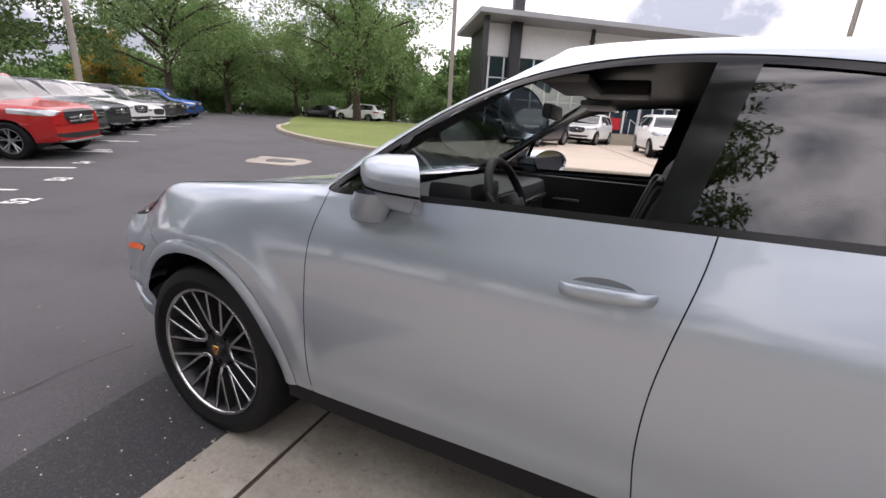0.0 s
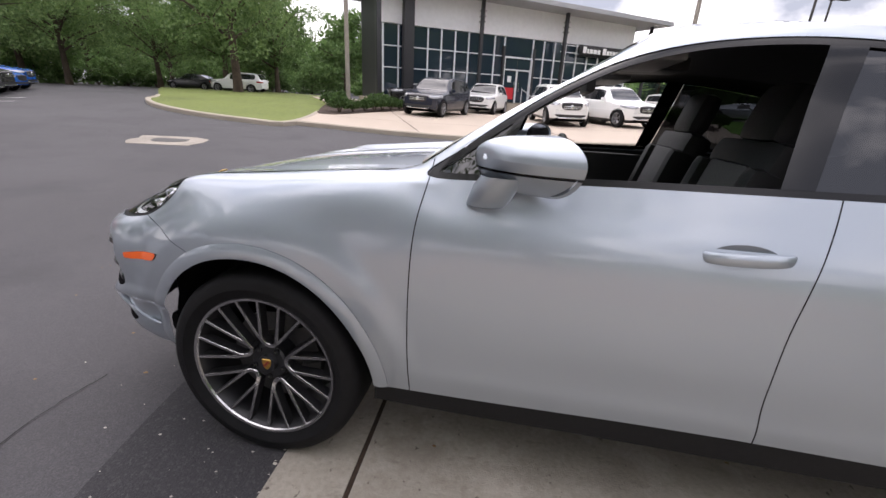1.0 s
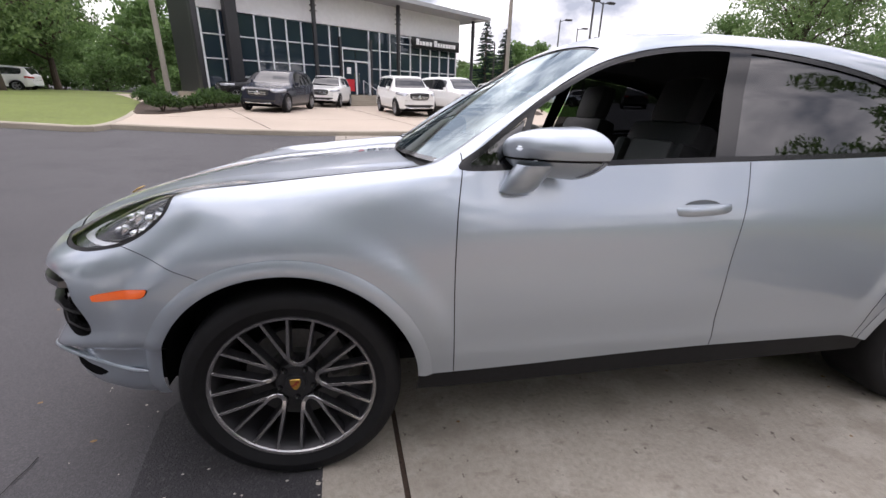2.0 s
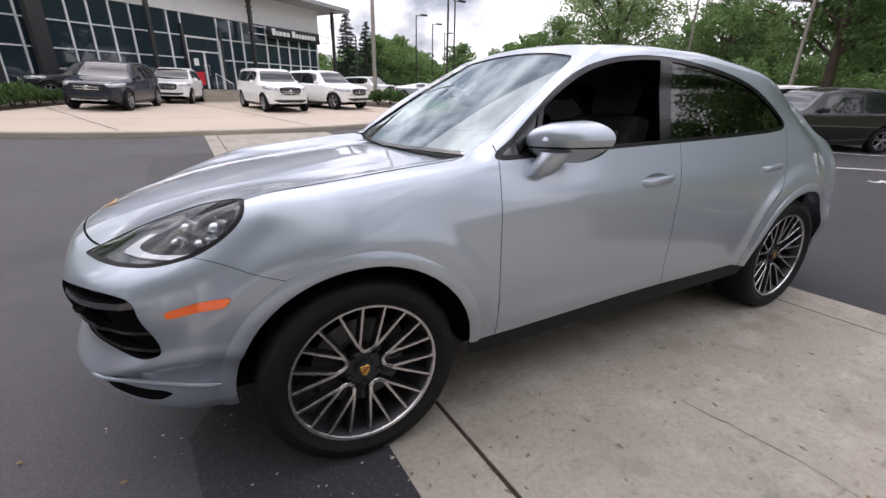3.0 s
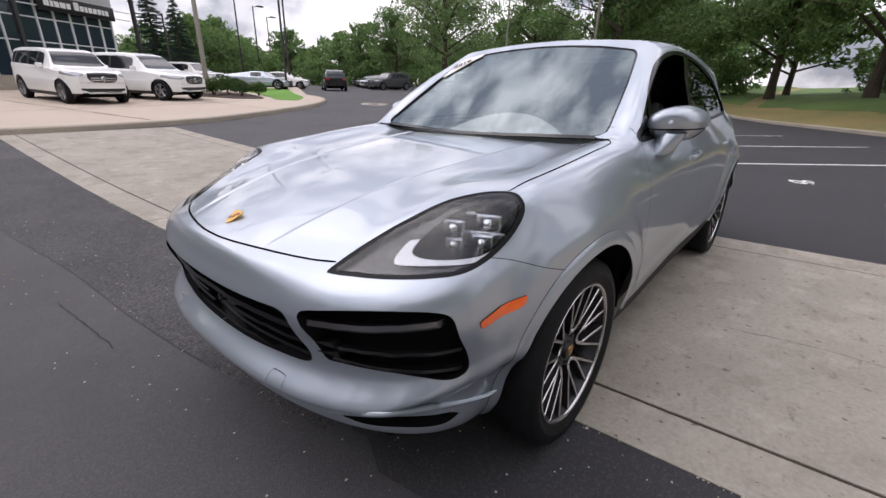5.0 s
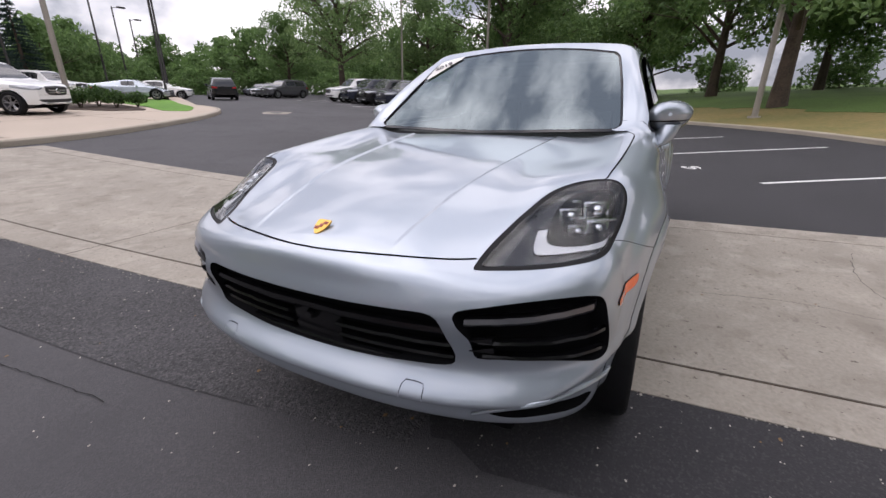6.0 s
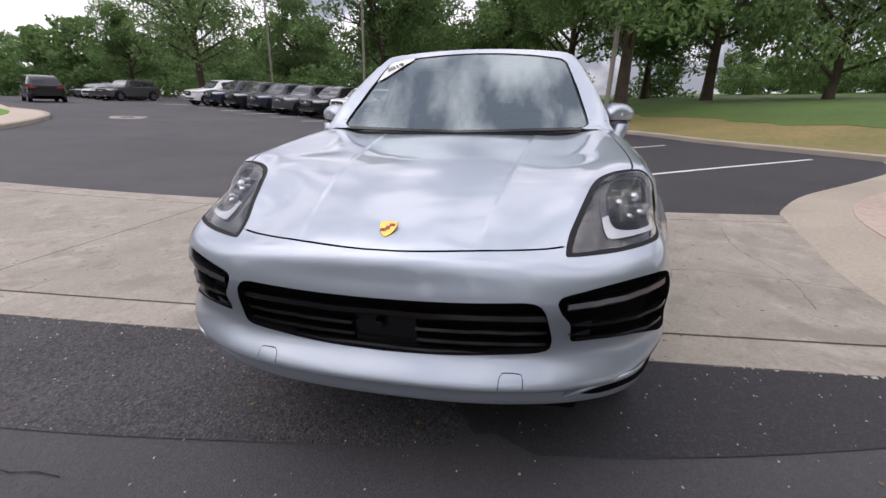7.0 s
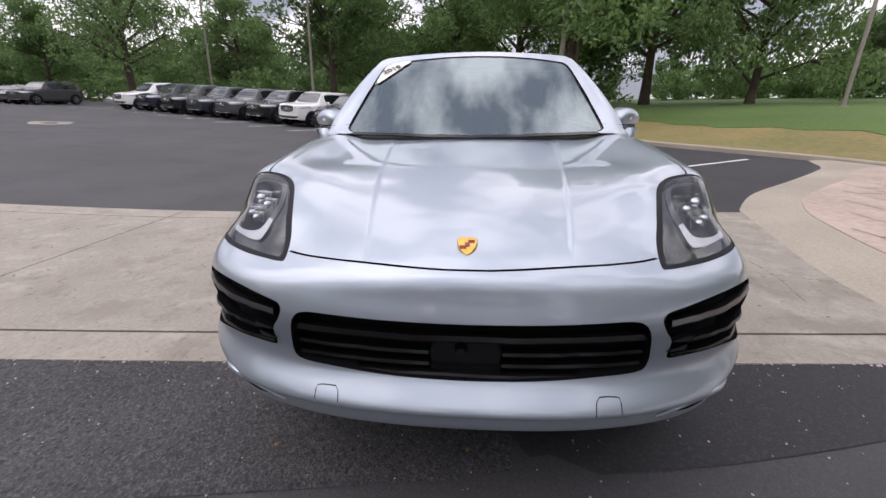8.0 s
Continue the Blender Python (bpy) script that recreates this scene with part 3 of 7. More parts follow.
def body_soup():
    R = body_rows()
    out, K = [], len(R)
    D = np.maximum(np.linalg.norm(np.diff(R, axis=0), axis=2, keepdims=True), 1e-4)
    V = np.diff(R, axis=0) / D
    M = np.concatenate([V[:1], (V[:-1] * D[1:] + V[1:] * D[:-1]) / (D[1:] + D[:-1]), V[-1:]])
    for i in range(K - 1):
        for t in np.arange(8) / 8:
            out.append(R[i] * (1 + 2 * t) * (1 - t) ** 2 + D[i] * M[i] * t * (1 - t) ** 2 + R[i + 1] * t * t * (3 - 2 * t) + D[i] * M[i + 1] * t * t * (t - 1))
    out.append(R[-1])
    P = np.array(out)
    P[:, :, 1] = -np.maximum(P[:, :, 1], 0)
    # bonnet, screen and roof follow their own forms between the rows
    r0 = (len(ROWS_BODY) - 1) * 8
    row = np.arange(len(P))[:, None]
    X, L = P[:, :, 0], -P[:, :, 1]
    k = np.clip((row - r0) / 8.0, 0, 1) * np.clip((0.68 - X) / 0.28, 0, 1)
    k = np.maximum(k, np.clip((row - r0 - 24) / 4.0, 0, 1) * (X < 3.3))
    k = k * k * (3 - 2 * k)
    P[:, :, 2] += k * (wing_z(X, L) - P[:, :, 2])
    # the wings swell out round the wheels
    for cx in (0, REAR):
        r = np.hypot(X - cx, P[:, :, 2] - ARCH_Z)
        P[:, :, 1] -= 0.016 * ease((0.635 - r) / 0.09) * ease((P[:, :, 2] - 0.42) / 0.2) * (L > 0.6)
    # soften the wings between bonnet edge, lamp and door
    soft = ease((row - r0 + 12) / 6.0) * ease((r0 + 26 - row) / 8.0) * ease((X + 0.30) / 0.15) * ease((0.60 - X) / 0.12)
    for _ in range(24):
        Q = P.copy()
        Q[1:-1, 1:-1] = (P[:-2, 1:-1] + P[2:, 1:-1] + P[1:-1, :-2] + P[1:-1, 2:]) / 4
        P = P + 0.8 * soft[:, :, None] * (Q - P)
    s = grid_soup(P)
    flank = (s.v[:, 1] < -0.85) & (s.v[:, 2] < 1.0)
    if s.n[flank, 1].mean() > 0:
        s.n, s.f = -s.n, s.f[:, ::-1]
    # true slopes where the upper forms rule
    x, l, h = s.v[:, 0], -s.v[:, 1], 0.002
    up = np.stack([-(wing_z(x + h, l) - wing_z(x - h, l)) / (2 * h), (wing_z(x, l + h) - wing_z(x, np.abs(l - h))) / (l + h - np.abs(l - h) + 1e-9), np.ones(len(x))], 1)
    up /= np.linalg.norm(up, axis=1, keepdims=True)
    kk = (k * ease((0.74 - L) / 0.06)).ravel()[:, None]
    s.n = s.n * (1 - kk) + up * kk
    on_axis = np.abs(s.v[:, 1]) < 0.004
    s.n[on_axis, 1] = 0
    s.n /= np.maximum(np.linalg.norm(s.n, axis=1, keepdims=True), 1e-9)
    return s


def side(s, poly, least=0.45, closed=True):
    """Distance to an outline drawn on the flank (x, z)."""
    d = edge_distance(s.v[:, 0], s.v[:, 2], poly, closed)
    return np.where(-s.v[:, 1] > least, d, np.abs(d) + 1)


def flank(s, poly):
    """Distance to an outline drawn on the side glass, clear of the windscreen."""
    d = edge_distance(s.v[:, 0], s.v[:, 2], poly)
    return np.where(-s.v[:, 1] > glass_l(s.v[:, 2]) - 0.075, d, np.abs(d) + 1)


def plan(s, poly, least=0.8, closed=True):
    """Distance to an outline drawn from above (x, half width)."""
    d = edge_distance(s.v[:, 0], -s.v[:, 1], poly, closed)
    return np.where(s.v[:, 2] > least, d, np.abs(d) + 1)


def face(s, poly, closed=True, most=-0.45):
    """Distance to an outline drawn on the front (half width, z)."""
    d = edge_distance(-s.v[:, 1], s.v[:, 2], poly, closed)
    return np.where(s.v[:, 0] < most, d, np.abs(d) + 1)


def slanted(p):
    """Lays (x, half width, z) points flat, as seen along the slope of a head lamp."""
    p = np.asarray(p, float)
    return np.stack([0.77 * p[..., 0] + 0.64 * p[..., 1], -0.397 * p[..., 0] + 0.477 * p[..., 1] - 0.782 * p[..., 2]], -1)


def slope(s, line):
    """Distance to an outline drawn on the slope of a head lamp."""
    q = slanted(s.v * np.array([1, -1, 1]))
    d = edge_distance(q[:, 0], q[:, 1], slanted(line))
    return np.where((s.v[:, 0] < 0.0) & (s.v[:, 1] < -0.3) & (s.v[:, 2] > 0.7), d, np.abs(d) + 1)


def both(name, s, material, parent=car, shift=0.0, label="", central=False):
    """One part for each side of the car, or one across the middle."""
    if central:
        return [part(name, s.joined(s.mirrored()).data(shift), material, parent, label)]
    return [part(name, q.data(shift), material, parent, label) for q in (s, s.mirrored())]


def walls(s, depth, inward=None):
    """A recess behind a cut-out: its side walls and its floor."""
    n = len(s.v)
    low = s.v - depth * (s.n if inward is None else np.array(inward))
    edges = set()
    for t in s.f:
        edges.update(((t[0], t[1]), (t[1], t[2]), (t[2], t[0])))
    rim = [(a, b) for a, b in edges if (b, a) not in edges and not (abs(s.v[a][1]) < 0.004 and abs(s.v[b][1]) < 0.004)]
    f = np.array([t for a, b in rim for t in ((a, b, b + n), (a, b + n, a + n))])
    return Soup(np.vstack([s.v, low]), np.vstack([s.n, s.n]), np.vstack([s.f + n, f]))


B = body_soup()
SHELL = B


def upper_grid(form, x0, x1, l1, step):
    """A fine sheet of one of the upper forms, with its true slopes."""
    X, L = np.meshgrid(np.arange(x0, x1, step), np.arange(0, l1, step), indexing="ij")
    h = 0.0015
    q = grid_soup(np.stack([X, -L, form(X, L)], 2))
    q.n = np.stack([-(form(X + h, L) - form(X - h, L)) / (2 * h), (form(X, L + h) - form(X, np.abs(L - h))) / (L + h - np.abs(L - h) + 1e-9), np.ones(X.shape)], 2).reshape(-1, 3)
    q.n[L.ravel() < 1e-6, 1] = 0
    q.n /= np.linalg.norm(q.n, axis=1, keepdims=True)
    a, b, c = (q.v[q.f[0, i]] for i in range(3))
    if np.cross(b - a, c - a)[2] < 0:
        q.f = q.f[:, ::-1]
    return q


for cx in (0, REAR):
    d = np.where(-B.v[:, 1] > 0.5, np.hypot(B.v[:, 0] - cx, B.v[:, 2] - ARCH_Z) - ARCH, 1.0)
    B = B.cut(d)[1]
DARKSATIN = mat("dark_satin_metal", (0.17, 0.17, 0.18), 0.28, 1.0)
GRILLEBAR = mat("grille_bar", (0.006, 0.006, 0.007), 0.2, spec=0.35)
SILLBLACK = mat("sill_plastic", (0.009, 0.009, 0.010), 0.6, spec=0.2, vary=0.2)
# black sill under the doors and round the lower edge of the wings
sill_line = [(-2, 0.30), (-0.3, 0.30), (0.40, 0.402), (0.9, 0.41), (1.6, 0.425), (2.3, 0.43), (2.5, 0.38), (3.2, 0.38), (4.2, 0.45), (4.2, -1), (-2, -1)]
sill, B = B.cut(side(B, sill_line, 0.3))
both("sill", sill.cut(sill.v[:, 0] - 0.2)[1], SILLBLACK, shift=-0.004, label="black plastic sill")

# glazing on the flanks
dlo = [(0.588, 1.146), (0.69, 1.232), (0.83, 1.337), (0.97, 1.428), (1.13, 1.507), (1.31, 1.556), (1.50, 1.578), (1.70, 1.580), (1.93, 1.560), (2.19, 1.520), (2.40, 1.466), (2.57, 1.385), (2.695, 1.297),
       (2.735, 1.240), (2.655, 1.206), (2.3, 1.186), (1.8, 1.172), (1.2, 1.158), (0.85, 1.147)]
dlo = np.vstack([rounded(dlo, 5)])
glazing, B = B.cut(flank(B, dlo))
inner_g, trim = glazing.cut(flank(glazing, dlo) + 0.020)
both("window_trim", trim, GRILLEBAR, shift=-0.003, label="satin black window surround")
bp = [(1.545, 1.10), (1.625, 1.10), (1.760, 1.65), (1.665, 1.65)]
pillar, rest = inner_g.cut(side(inner_g, bp, 0.5))
both("door_pillar", pillar, BLACKGLOSS, shift=-0.002, label="gloss black door pillar")
front_w, rear_w = rest.cut(rest.v[:, 0] - (1.60 + (rest.v[:, 2] - 1.15) * 0.24))
quarter, drop = front_w.cut(front_w.v[:, 0] - (0.800 + (front_w.v[:, 2] - 1.15) * 0.36))
quarter, bar = quarter.cut(quarter.v[:, 0] - (0.775 + (quarter.v[:, 2] - 1.15) * 0.36))
both("quarter_window_bar", bar, BLACKGLOSS, shift=-0.003)
both("quarter_window", quarter, TINTED, shift=-0.010, label="dark quarter window")
for w in both("rear_side_window", rear_w, TINTED, shift=-0.010, label="dark tinted rear side window"):
    w.visible_shadow = False

# windscreen with its dark border
ws = [(0.43, -0.3), (0.43, 0.0), (0.448, 0.25), (0.490, 0.50), (0.535, 0.695), (0.57, 0.722), (0.62, 0.718), (0.72, 0.702), (0.90, 0.672), (1.05, 0.640), (1.155, 0.615), (1.19, 0.58), (1.213, 0.40), (1.224, 0.2), (1.228, 0.0), (1.228, -0.3)]
screen, B = B.cut(plan(B, ws, 1.05))
pane = upper_grid(screen_z, 0.40, 1.30, 0.84, 0.02)
flat = upper_grid(lambda x, l: 0.60 * (x - 0.16 * l ** 2), 0.40, 1.30, 0.84, 0.02)
pane.n = flat.n
pane = pane.cut(plan(pane, ws, 0.5) - 0.008)[0]
screen_in, frit = pane.cut(plan(pane, ws, 0.5) + 0.012)
both("windscreen_border", frit, BLACKGLOSS, shift=-0.004, central=True)
for w in both("windscreen", screen_in, SCREEN, shift=-0.005, central=True, label="windscreen mirroring the cloudy sky"):
    w.visible_shadow = False

# head lamps: a lens over a dark bowl with a bright surround and two projector rows
lamp = rounded([(-0.816, 0.520, 0.880), (-0.74, 0.532, 0.915), (-0.66, 0.556, 0.950), (-0.58, 0.582, 0.982), (-0.45, 0.628, 1.026), (-0.365, 0.690, 1.048), (-0.328, 0.760, 1.056), (-0.325, 0.815, 1.048),
                (-0.342, 0.846, 1.010), (-0.405, 0.850, 0.955), (-0.50, 0.838, 0.905), (-0.60, 0.820, 0.886), (-0.68, 0.765, 0.882), (-0.75, 0.672, 0.877), (-0.802, 0.568, 0.874), (-0.816, 0.535, 0.875)], 6)
lens, B = B.cut(slope(B, lamp))
lens_in, lens_rim = lens.cut(slope(lens, lamp) + 0.015)
both("headlight_seal", lens_rim, SILLBLACK, shift=-0.003)
glow = rounded([(-0.694, 0.658, 0.910), (-0.603, 0.650, 0.959), (-0.491, 0.663, 1.006), (-0.387, 0.708, 1.038), (-0.355, 0.785, 1.048), (-0.352, 0.826, 1.025), (-0.402, 0.840, 0.963), (-0.489, 0.832, 0.915), (-0.566, 0.813, 0.905), (-0.627, 0.767, 0.905), (-0.678, 0.700, 0.902)], 5)
core = rounded([(-0.648, 0.683, 0.928), (-0.565, 0.675, 0.972), (-0.480, 0.684, 1.006), (-0.405, 0.718, 1.031), (-0.368, 0.790, 1.039), (-0.366, 0.818, 1.020), (-0.412, 0.831, 0.964), (-0.486, 0.827, 0.925), (-0.556, 0.806, 0.916), (-0.625, 0.750, 0.917)], 5)
lens_parts = both("headlight", lens_in, CLEAR, shift=0.001, label="clear headlight lens over a dark bowl")
inner_l = Soup(lens_in.v - 0.020 * lens_in.n, lens_in.n, lens_in.f)
g_in, bowl = inner_l.cut(slope(inner_l, glow))
c_in, g_ring = g_in.cut(slope(g_in, core))
g_low, g_high = g_ring.cut(-0.185 - slanted(g_ring.v * np.array([1, -1, 1]))[:, 1])
BOWL = mat("lamp_bowl", (0.028, 0.029, 0.032), 0.22, 0.3, vary=0.2)
DRL = mat("lamp_surround", (0.58, 0.59, 0.61), 0.3, 0.3)
LED = mat("lamp_optic", (0.6, 0.62, 0.64), 0.12, 1.0)
BULB = mat("lamp_ball", (0.008, 0.008, 0.010), 0.08, coat=0.2, spec=0.5)


def in_lamp(m, size, sgn):
    """Turns a piece to face forwards, up and a little outwards, and puts it behind the lens."""
    x, l, z = m
    return Matrix.Translation((x + 0.026, -(l - 0.018) * sgn, z - 0.018)) @ Matrix.Rotation(radians(22 * sgn), 4, "Z") @ Matrix.Rotation(radians(12), 4, "Y") @ Matrix.Scale(size, 4)


for lp, sgn in zip(lens_parts, (1, -1)):
    m = (lambda q: q if sgn == 1 else q.mirrored())
    part("lamp_bowl", m(bowl).data(), BOWL, lp)
    part("light_guide", m(g_low).data(0.008), DRL, lp)
    part("lamp_bezel", m(g_high).data(0.004), BOWL, lp)
    part("lamp_well", m(walls(c_in, 0.075)).data(), DARK, lp)
    part("projector_housing", boxed(0.012, 0.06, -0.085, 0.075, -0.042, 0.012, 0.012, m=in_lamp((-0.500, 0.772, 0.960), 1.0, sgn)), BULB, lp)
    # projectors in two rows, each a dark ball in a bright bezel on a grey shelf
    part("lamp_shelf", boxed(-0.012, 0.06, -0.082, 0.070, -0.005, 0.005, 0.003, m=in_lamp((-0.470, 0.770, 0.968), 1.0, sgn)), LED, lp)
    for at, size in (((-0.525, 0.722, 0.984), 1.1), ((-0.440, 0.785, 0.990), 1.3), ((-0.560, 0.752, 0.948), 0.9), ((-0.490, 0.800, 0.946), 1.1)):
        m4 = in_lamp(at, size, sgn)
        bm = boxed(-0.006, 0.030, -0.024, 0.024, -0.016, 0.016, 0.006, m=m4)
        pj = part("projector", bm, BULB, lp)
        bm = boxed(0.0, 0.022, -0.030, 0.030, -0.019, 0.022, 0.005, m=m4)
        part("projector_bezel", bm, LED, pj)
        bm = lathe(bmesh.new(), [(0.0, -0.022), (0.007, -0.020), (0.012, -0.014), (0.0135, -0.004)], 16, "x")
        bm.transform(m4)
        part("projector_lens", bm, LED, pj)
    for at in ((-0.420, 0.806, 0.962), (-0.440, 0.722, 1.012)):
        part("daytime_light", boxed(-0.010, 0.010, -0.015, 0.015, -0.005, 0.005, 0.003, m=in_lamp(at, 1.0, sgn)), LED, lp)
    # fine ribs across the front of the bowl
    for k in range(3):
        bm = boxed(-0.003, 0.003, -0.024, 0.024, -0.003, 0.003, 0.0015, m=in_lamp((-0.735 + 0.020 * k, 0.632 - 0.008 * k, 0.898 + 0.013 * k), 1.0, sgn))
        part("bowl_rib", bm, DRL, lp)

# front openings
mouth = rounded([(-0.6, 0.771), (-0.3, 0.771), (0.0, 0.771), (0.20, 0.773), (0.35, 0.776), (0.430, 0.775), (0.466, 0.754), (0.486, 0.690), (0.497, 0.635), (0.492, 0.610), (0.465, 0.598), (0.35, 0.590), (0.20, 0.582), (0.0, 0.578), (-0.3, 0.578), (-0.6, 0.578)], 5)
hole, B = B.cut(face(B, mouth))
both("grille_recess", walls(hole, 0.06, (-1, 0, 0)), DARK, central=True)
intake = rounded([(0.505, 0.784), (0.57, 0.801), (0.66, 0.815), (0.74, 0.820), (0.81, 0.814), (0.846, 0.788), (0.862, 0.71), (0.867, 0.632), (0.862, 0.610), (0.84, 0.606), (0.78, 0.622), (0.72, 0.631), (0.62, 0.634), (0.552, 0.634), (0.546, 0.66), (0.540, 0.705), (0.512, 0.745)], 5)
hole2, B = B.cut(face(B, intake, most=-0.40))
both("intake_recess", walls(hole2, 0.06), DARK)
slot = rounded([(0.582, 0.458), (0.66, 0.470), (0.744, 0.477), (0.80, 0.473), (0.833, 0.465), (0.835, 0.445), (0.815, 0.432), (0.745, 0.440), (0.65, 0.440)], 4)
hole3, B = B.cut(face(B, slot, most=-0.40))
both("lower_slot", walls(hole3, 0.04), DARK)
# the raised lip of the chin over the slot, fading out round the corner
for sgn in (-1, 1):
    lip = rounded([(-0.878, 0.545, 0.452), (-0.867, 0.624, 0.492), (-0.816, 0.737, 0.520), (-0.684, 0.812, 0.502), (-0.545, 0.858, 0.472), (-0.48, 0.872, 0.466)], 6, False)
    part("chin_lip", tube(bmesh.new(), [(p[0], sgn * p[1], p[2]) for p in lip], [0.003 + 0.007 * math.sin(math.pi * i / (len(lip) - 1)) ** 0.6 for i in range(len(lip))], 10), PAINT, car)


def surface_x(l, z):
    """How far forward the bumper stands at that half width and height."""
    near = np.argsort((-SHELL.v[:, 1] - l) ** 2 + (SHELL.v[:, 2] - z) ** 2 + np.where(SHELL.v[:, 0] < -0.3, 0, 9))[:4]
    return float(SHELL.v[near, 0].mean())




def slat(z0, l0, l1, drop, name="grille_slat", depth=0.012, tall=0.016, material=GRILLEBAR, back=0.022, rise=0.0):
    ls = np.linspace(l0, l1, 15)
    bm = bmesh.new()
    rings = []
    for l in ls:
        z = z0 + drop * abs(l) + rise * l * l
        xs = surface_x(abs(l), z) + back
        rings.append([bm.verts.new((xs + a * depth, -l, z + b * tall)) for a, b in ((-0.6, -0.15), (-0.3, 0.45), (1.8, 0.5), (2.2, -0.5), (-0.2, -0.45))])
    for r, q in zip(rings, rings[1:]):
        for i in range(5):
            bm.faces.new((r[i], r[(i + 1) % 5], q[(i + 1) % 5], q[i]))
    bm.faces.new(rings[0])
    bm.faces.new(rings[-1][::-1])
    bmesh.ops.recalc_face_normals(bm, faces=bm.faces[:])
    return part(name, bm, material, car)


for z, d in ((0.712, 0.0), (0.657, 0.0), (0.612, 0.0)):
    if z == 0.712:
        slat(z, -0.488, 0.488, 0.004, material=GRILLEBAR, tall=0.022)
    else:
        slat(z, -0.482, -0.10, 0.004, material=GRILLEBAR, tall=0.014)
        slat(z, 0.10, 0.482, 0.004, material=GRILLEBAR, tall=0.014)
slat(0.582, -0.46, 0.47, 0.0, tall=0.012)
bm = boxed(-0.892, -0.85, -0.10, 0.10, 0.585, 0.695, 0.012)
part("sensor_panel", bm, GRILLEBAR, car)
bm = lathe(bmesh.new(), [(0.0, -0.028), (0.012, -0.026), (0.017, -0.012), (0.020, 0.0), (0.020, 0.02)], 20, "x", (-0.892, 0.012, 0.660))
part("camera_eye", bm, BLACKGLOSS, car)
for sgn in (-1, 1):
    for k, (z, l0, l1, r) in enumerate(((0.738, 0.530, 0.825, 0.06), (0.690, 0.560, 0.855, 0.0), (0.642, 0.565, 0.852, -0.02))):
        slat(z, sgn * l0, sgn * l1, 0.0, "intake_slat", 0.014, 0.024 if k == 0 else 0.013, DARKSATIN if k == 0 else GRILLEBAR, 0.012, r)
    # grille end blades at the inner edge of the intake
    for z in (0.704, 0.668):
        l0 = 0.545
        xs = surface_x(l0, z)
        bm = bmesh.new()
        v = [bm.verts.new((surface_x(l, zz) - 0.003 + off, -sgn * l, zz)) for off in (0, 0.03) for l, zz in ((0.538, z - 0.004), (0.600, z + 0.010), (0.600, z - 0.012))]
        for f in ((0, 1, 2), (3, 5, 4), (0, 3, 4, 1), (1, 4, 5, 2), (2, 5, 3, 0)):
            bm.faces.new([v[i] for i in f])
        bmesh.ops.recalc_face_normals(bm, faces=bm.faces[:])
        part("intake_blade", bm, BLACKGLOSS, car)

# side marker
marker = rounded([(-0.598, 0.743), (-0.590, 0.757), (-0.54, 0.768), (-0.42, 0.783), (-0.405, 0.780), (-0.420, 0.760), (-0.445, 0.751), (-0.57, 0.738)], 2)
mk, B = B.cut(side(B, marker))
both("side_marker", mk, AMBER, shift=0.004, label="amber side marker lens")

# raised arch trims
for cx, nm in ((0, "front"), (REAR, "rear")):
    d = np.where(-B.v[:, 1] > 0.5, np.hypot(B.v[:, 0] - cx, B.v[:, 2] - ARCH_Z) - (ARCH + 0.052), 1.0)
    lip, B = B.cut(d)
    r = np.hypot(lip.v[:, 0] - cx, lip.v[:, 2] - ARCH_Z) - ARCH
    bulge = 0.012 * np.sin(np.clip(r / 0.052, 0, 1) * math.pi * 0.85 + 0.35)
    lip.v[:, 1] -= bulge
    tilt = np.stack([(lip.v[:, 0] - cx), 0 * r, lip.v[:, 2] - ARCH_Z], 1) / (r + ARCH)[:, None] * (0.7 * (r / 0.052) - 0.25)[:, None]
    lip.n = lip.n + tilt * 0.8
    lip.n /= np.linalg.norm(lip.n, axis=1, keepdims=True)
    both("arch_trim", lip, PAINT, label="silver raised wheel arch trim")

SEAM = DARK


def seam(S, d, width=0.0038):
    """Cuts a narrow dark gap along a line; what is left comes back."""
    gap, S = S.cut(d - width)
    if len(gap.f):
        SEAMS.append(gap)
    return S


SEAMS = []
hood_side = rounded([(-0.325, 0.775), (-0.30, 0.783), (-0.13, 0.795), (0.1, 0.801), (0.3, 0.802), (0.41, 0.798), (0.48, 0.775), (0.525, 0.735)], 4, False)
hood_front = rounded([(-0.909, 0.0), (-0.907, 0.07), (-0.893, 0.18), (-0.861, 0.327), (-0.822, 0.441), (-0.788, 0.514)], 4, False)
hood_poly = np.vstack([[(-0.909, -0.3)], hood_front, [(-0.76, 0.545), (-0.66, 0.580), (-0.56, 0.62), (-0.43, 0.68), (-0.36, 0.735)], hood_side, [(0.525, 0.70), (0.482, 0.50), (0.448, 0.28), (0.428, 0.0), (0.428, -0.3)]])
B = B.cut(plan(B, hood_poly, 0.80))[1]
hood = upper_grid(hood_z, -0.95, 0.64, 0.84, 0.008)
hood = hood.cut(slope(hood, lamp))[1]
hood = hood.cut(plan(hood, hood_poly, 0.5))[0]
hood = seam(hood, plan(hood, hood_front, 0.5, False), 0.007)
hood = seam(hood, plan(hood, hood_side, 0.5, False), 0.006)
both("bonnet", hood, PAINT, central=True, label="silver bonnet with two soft ridges")

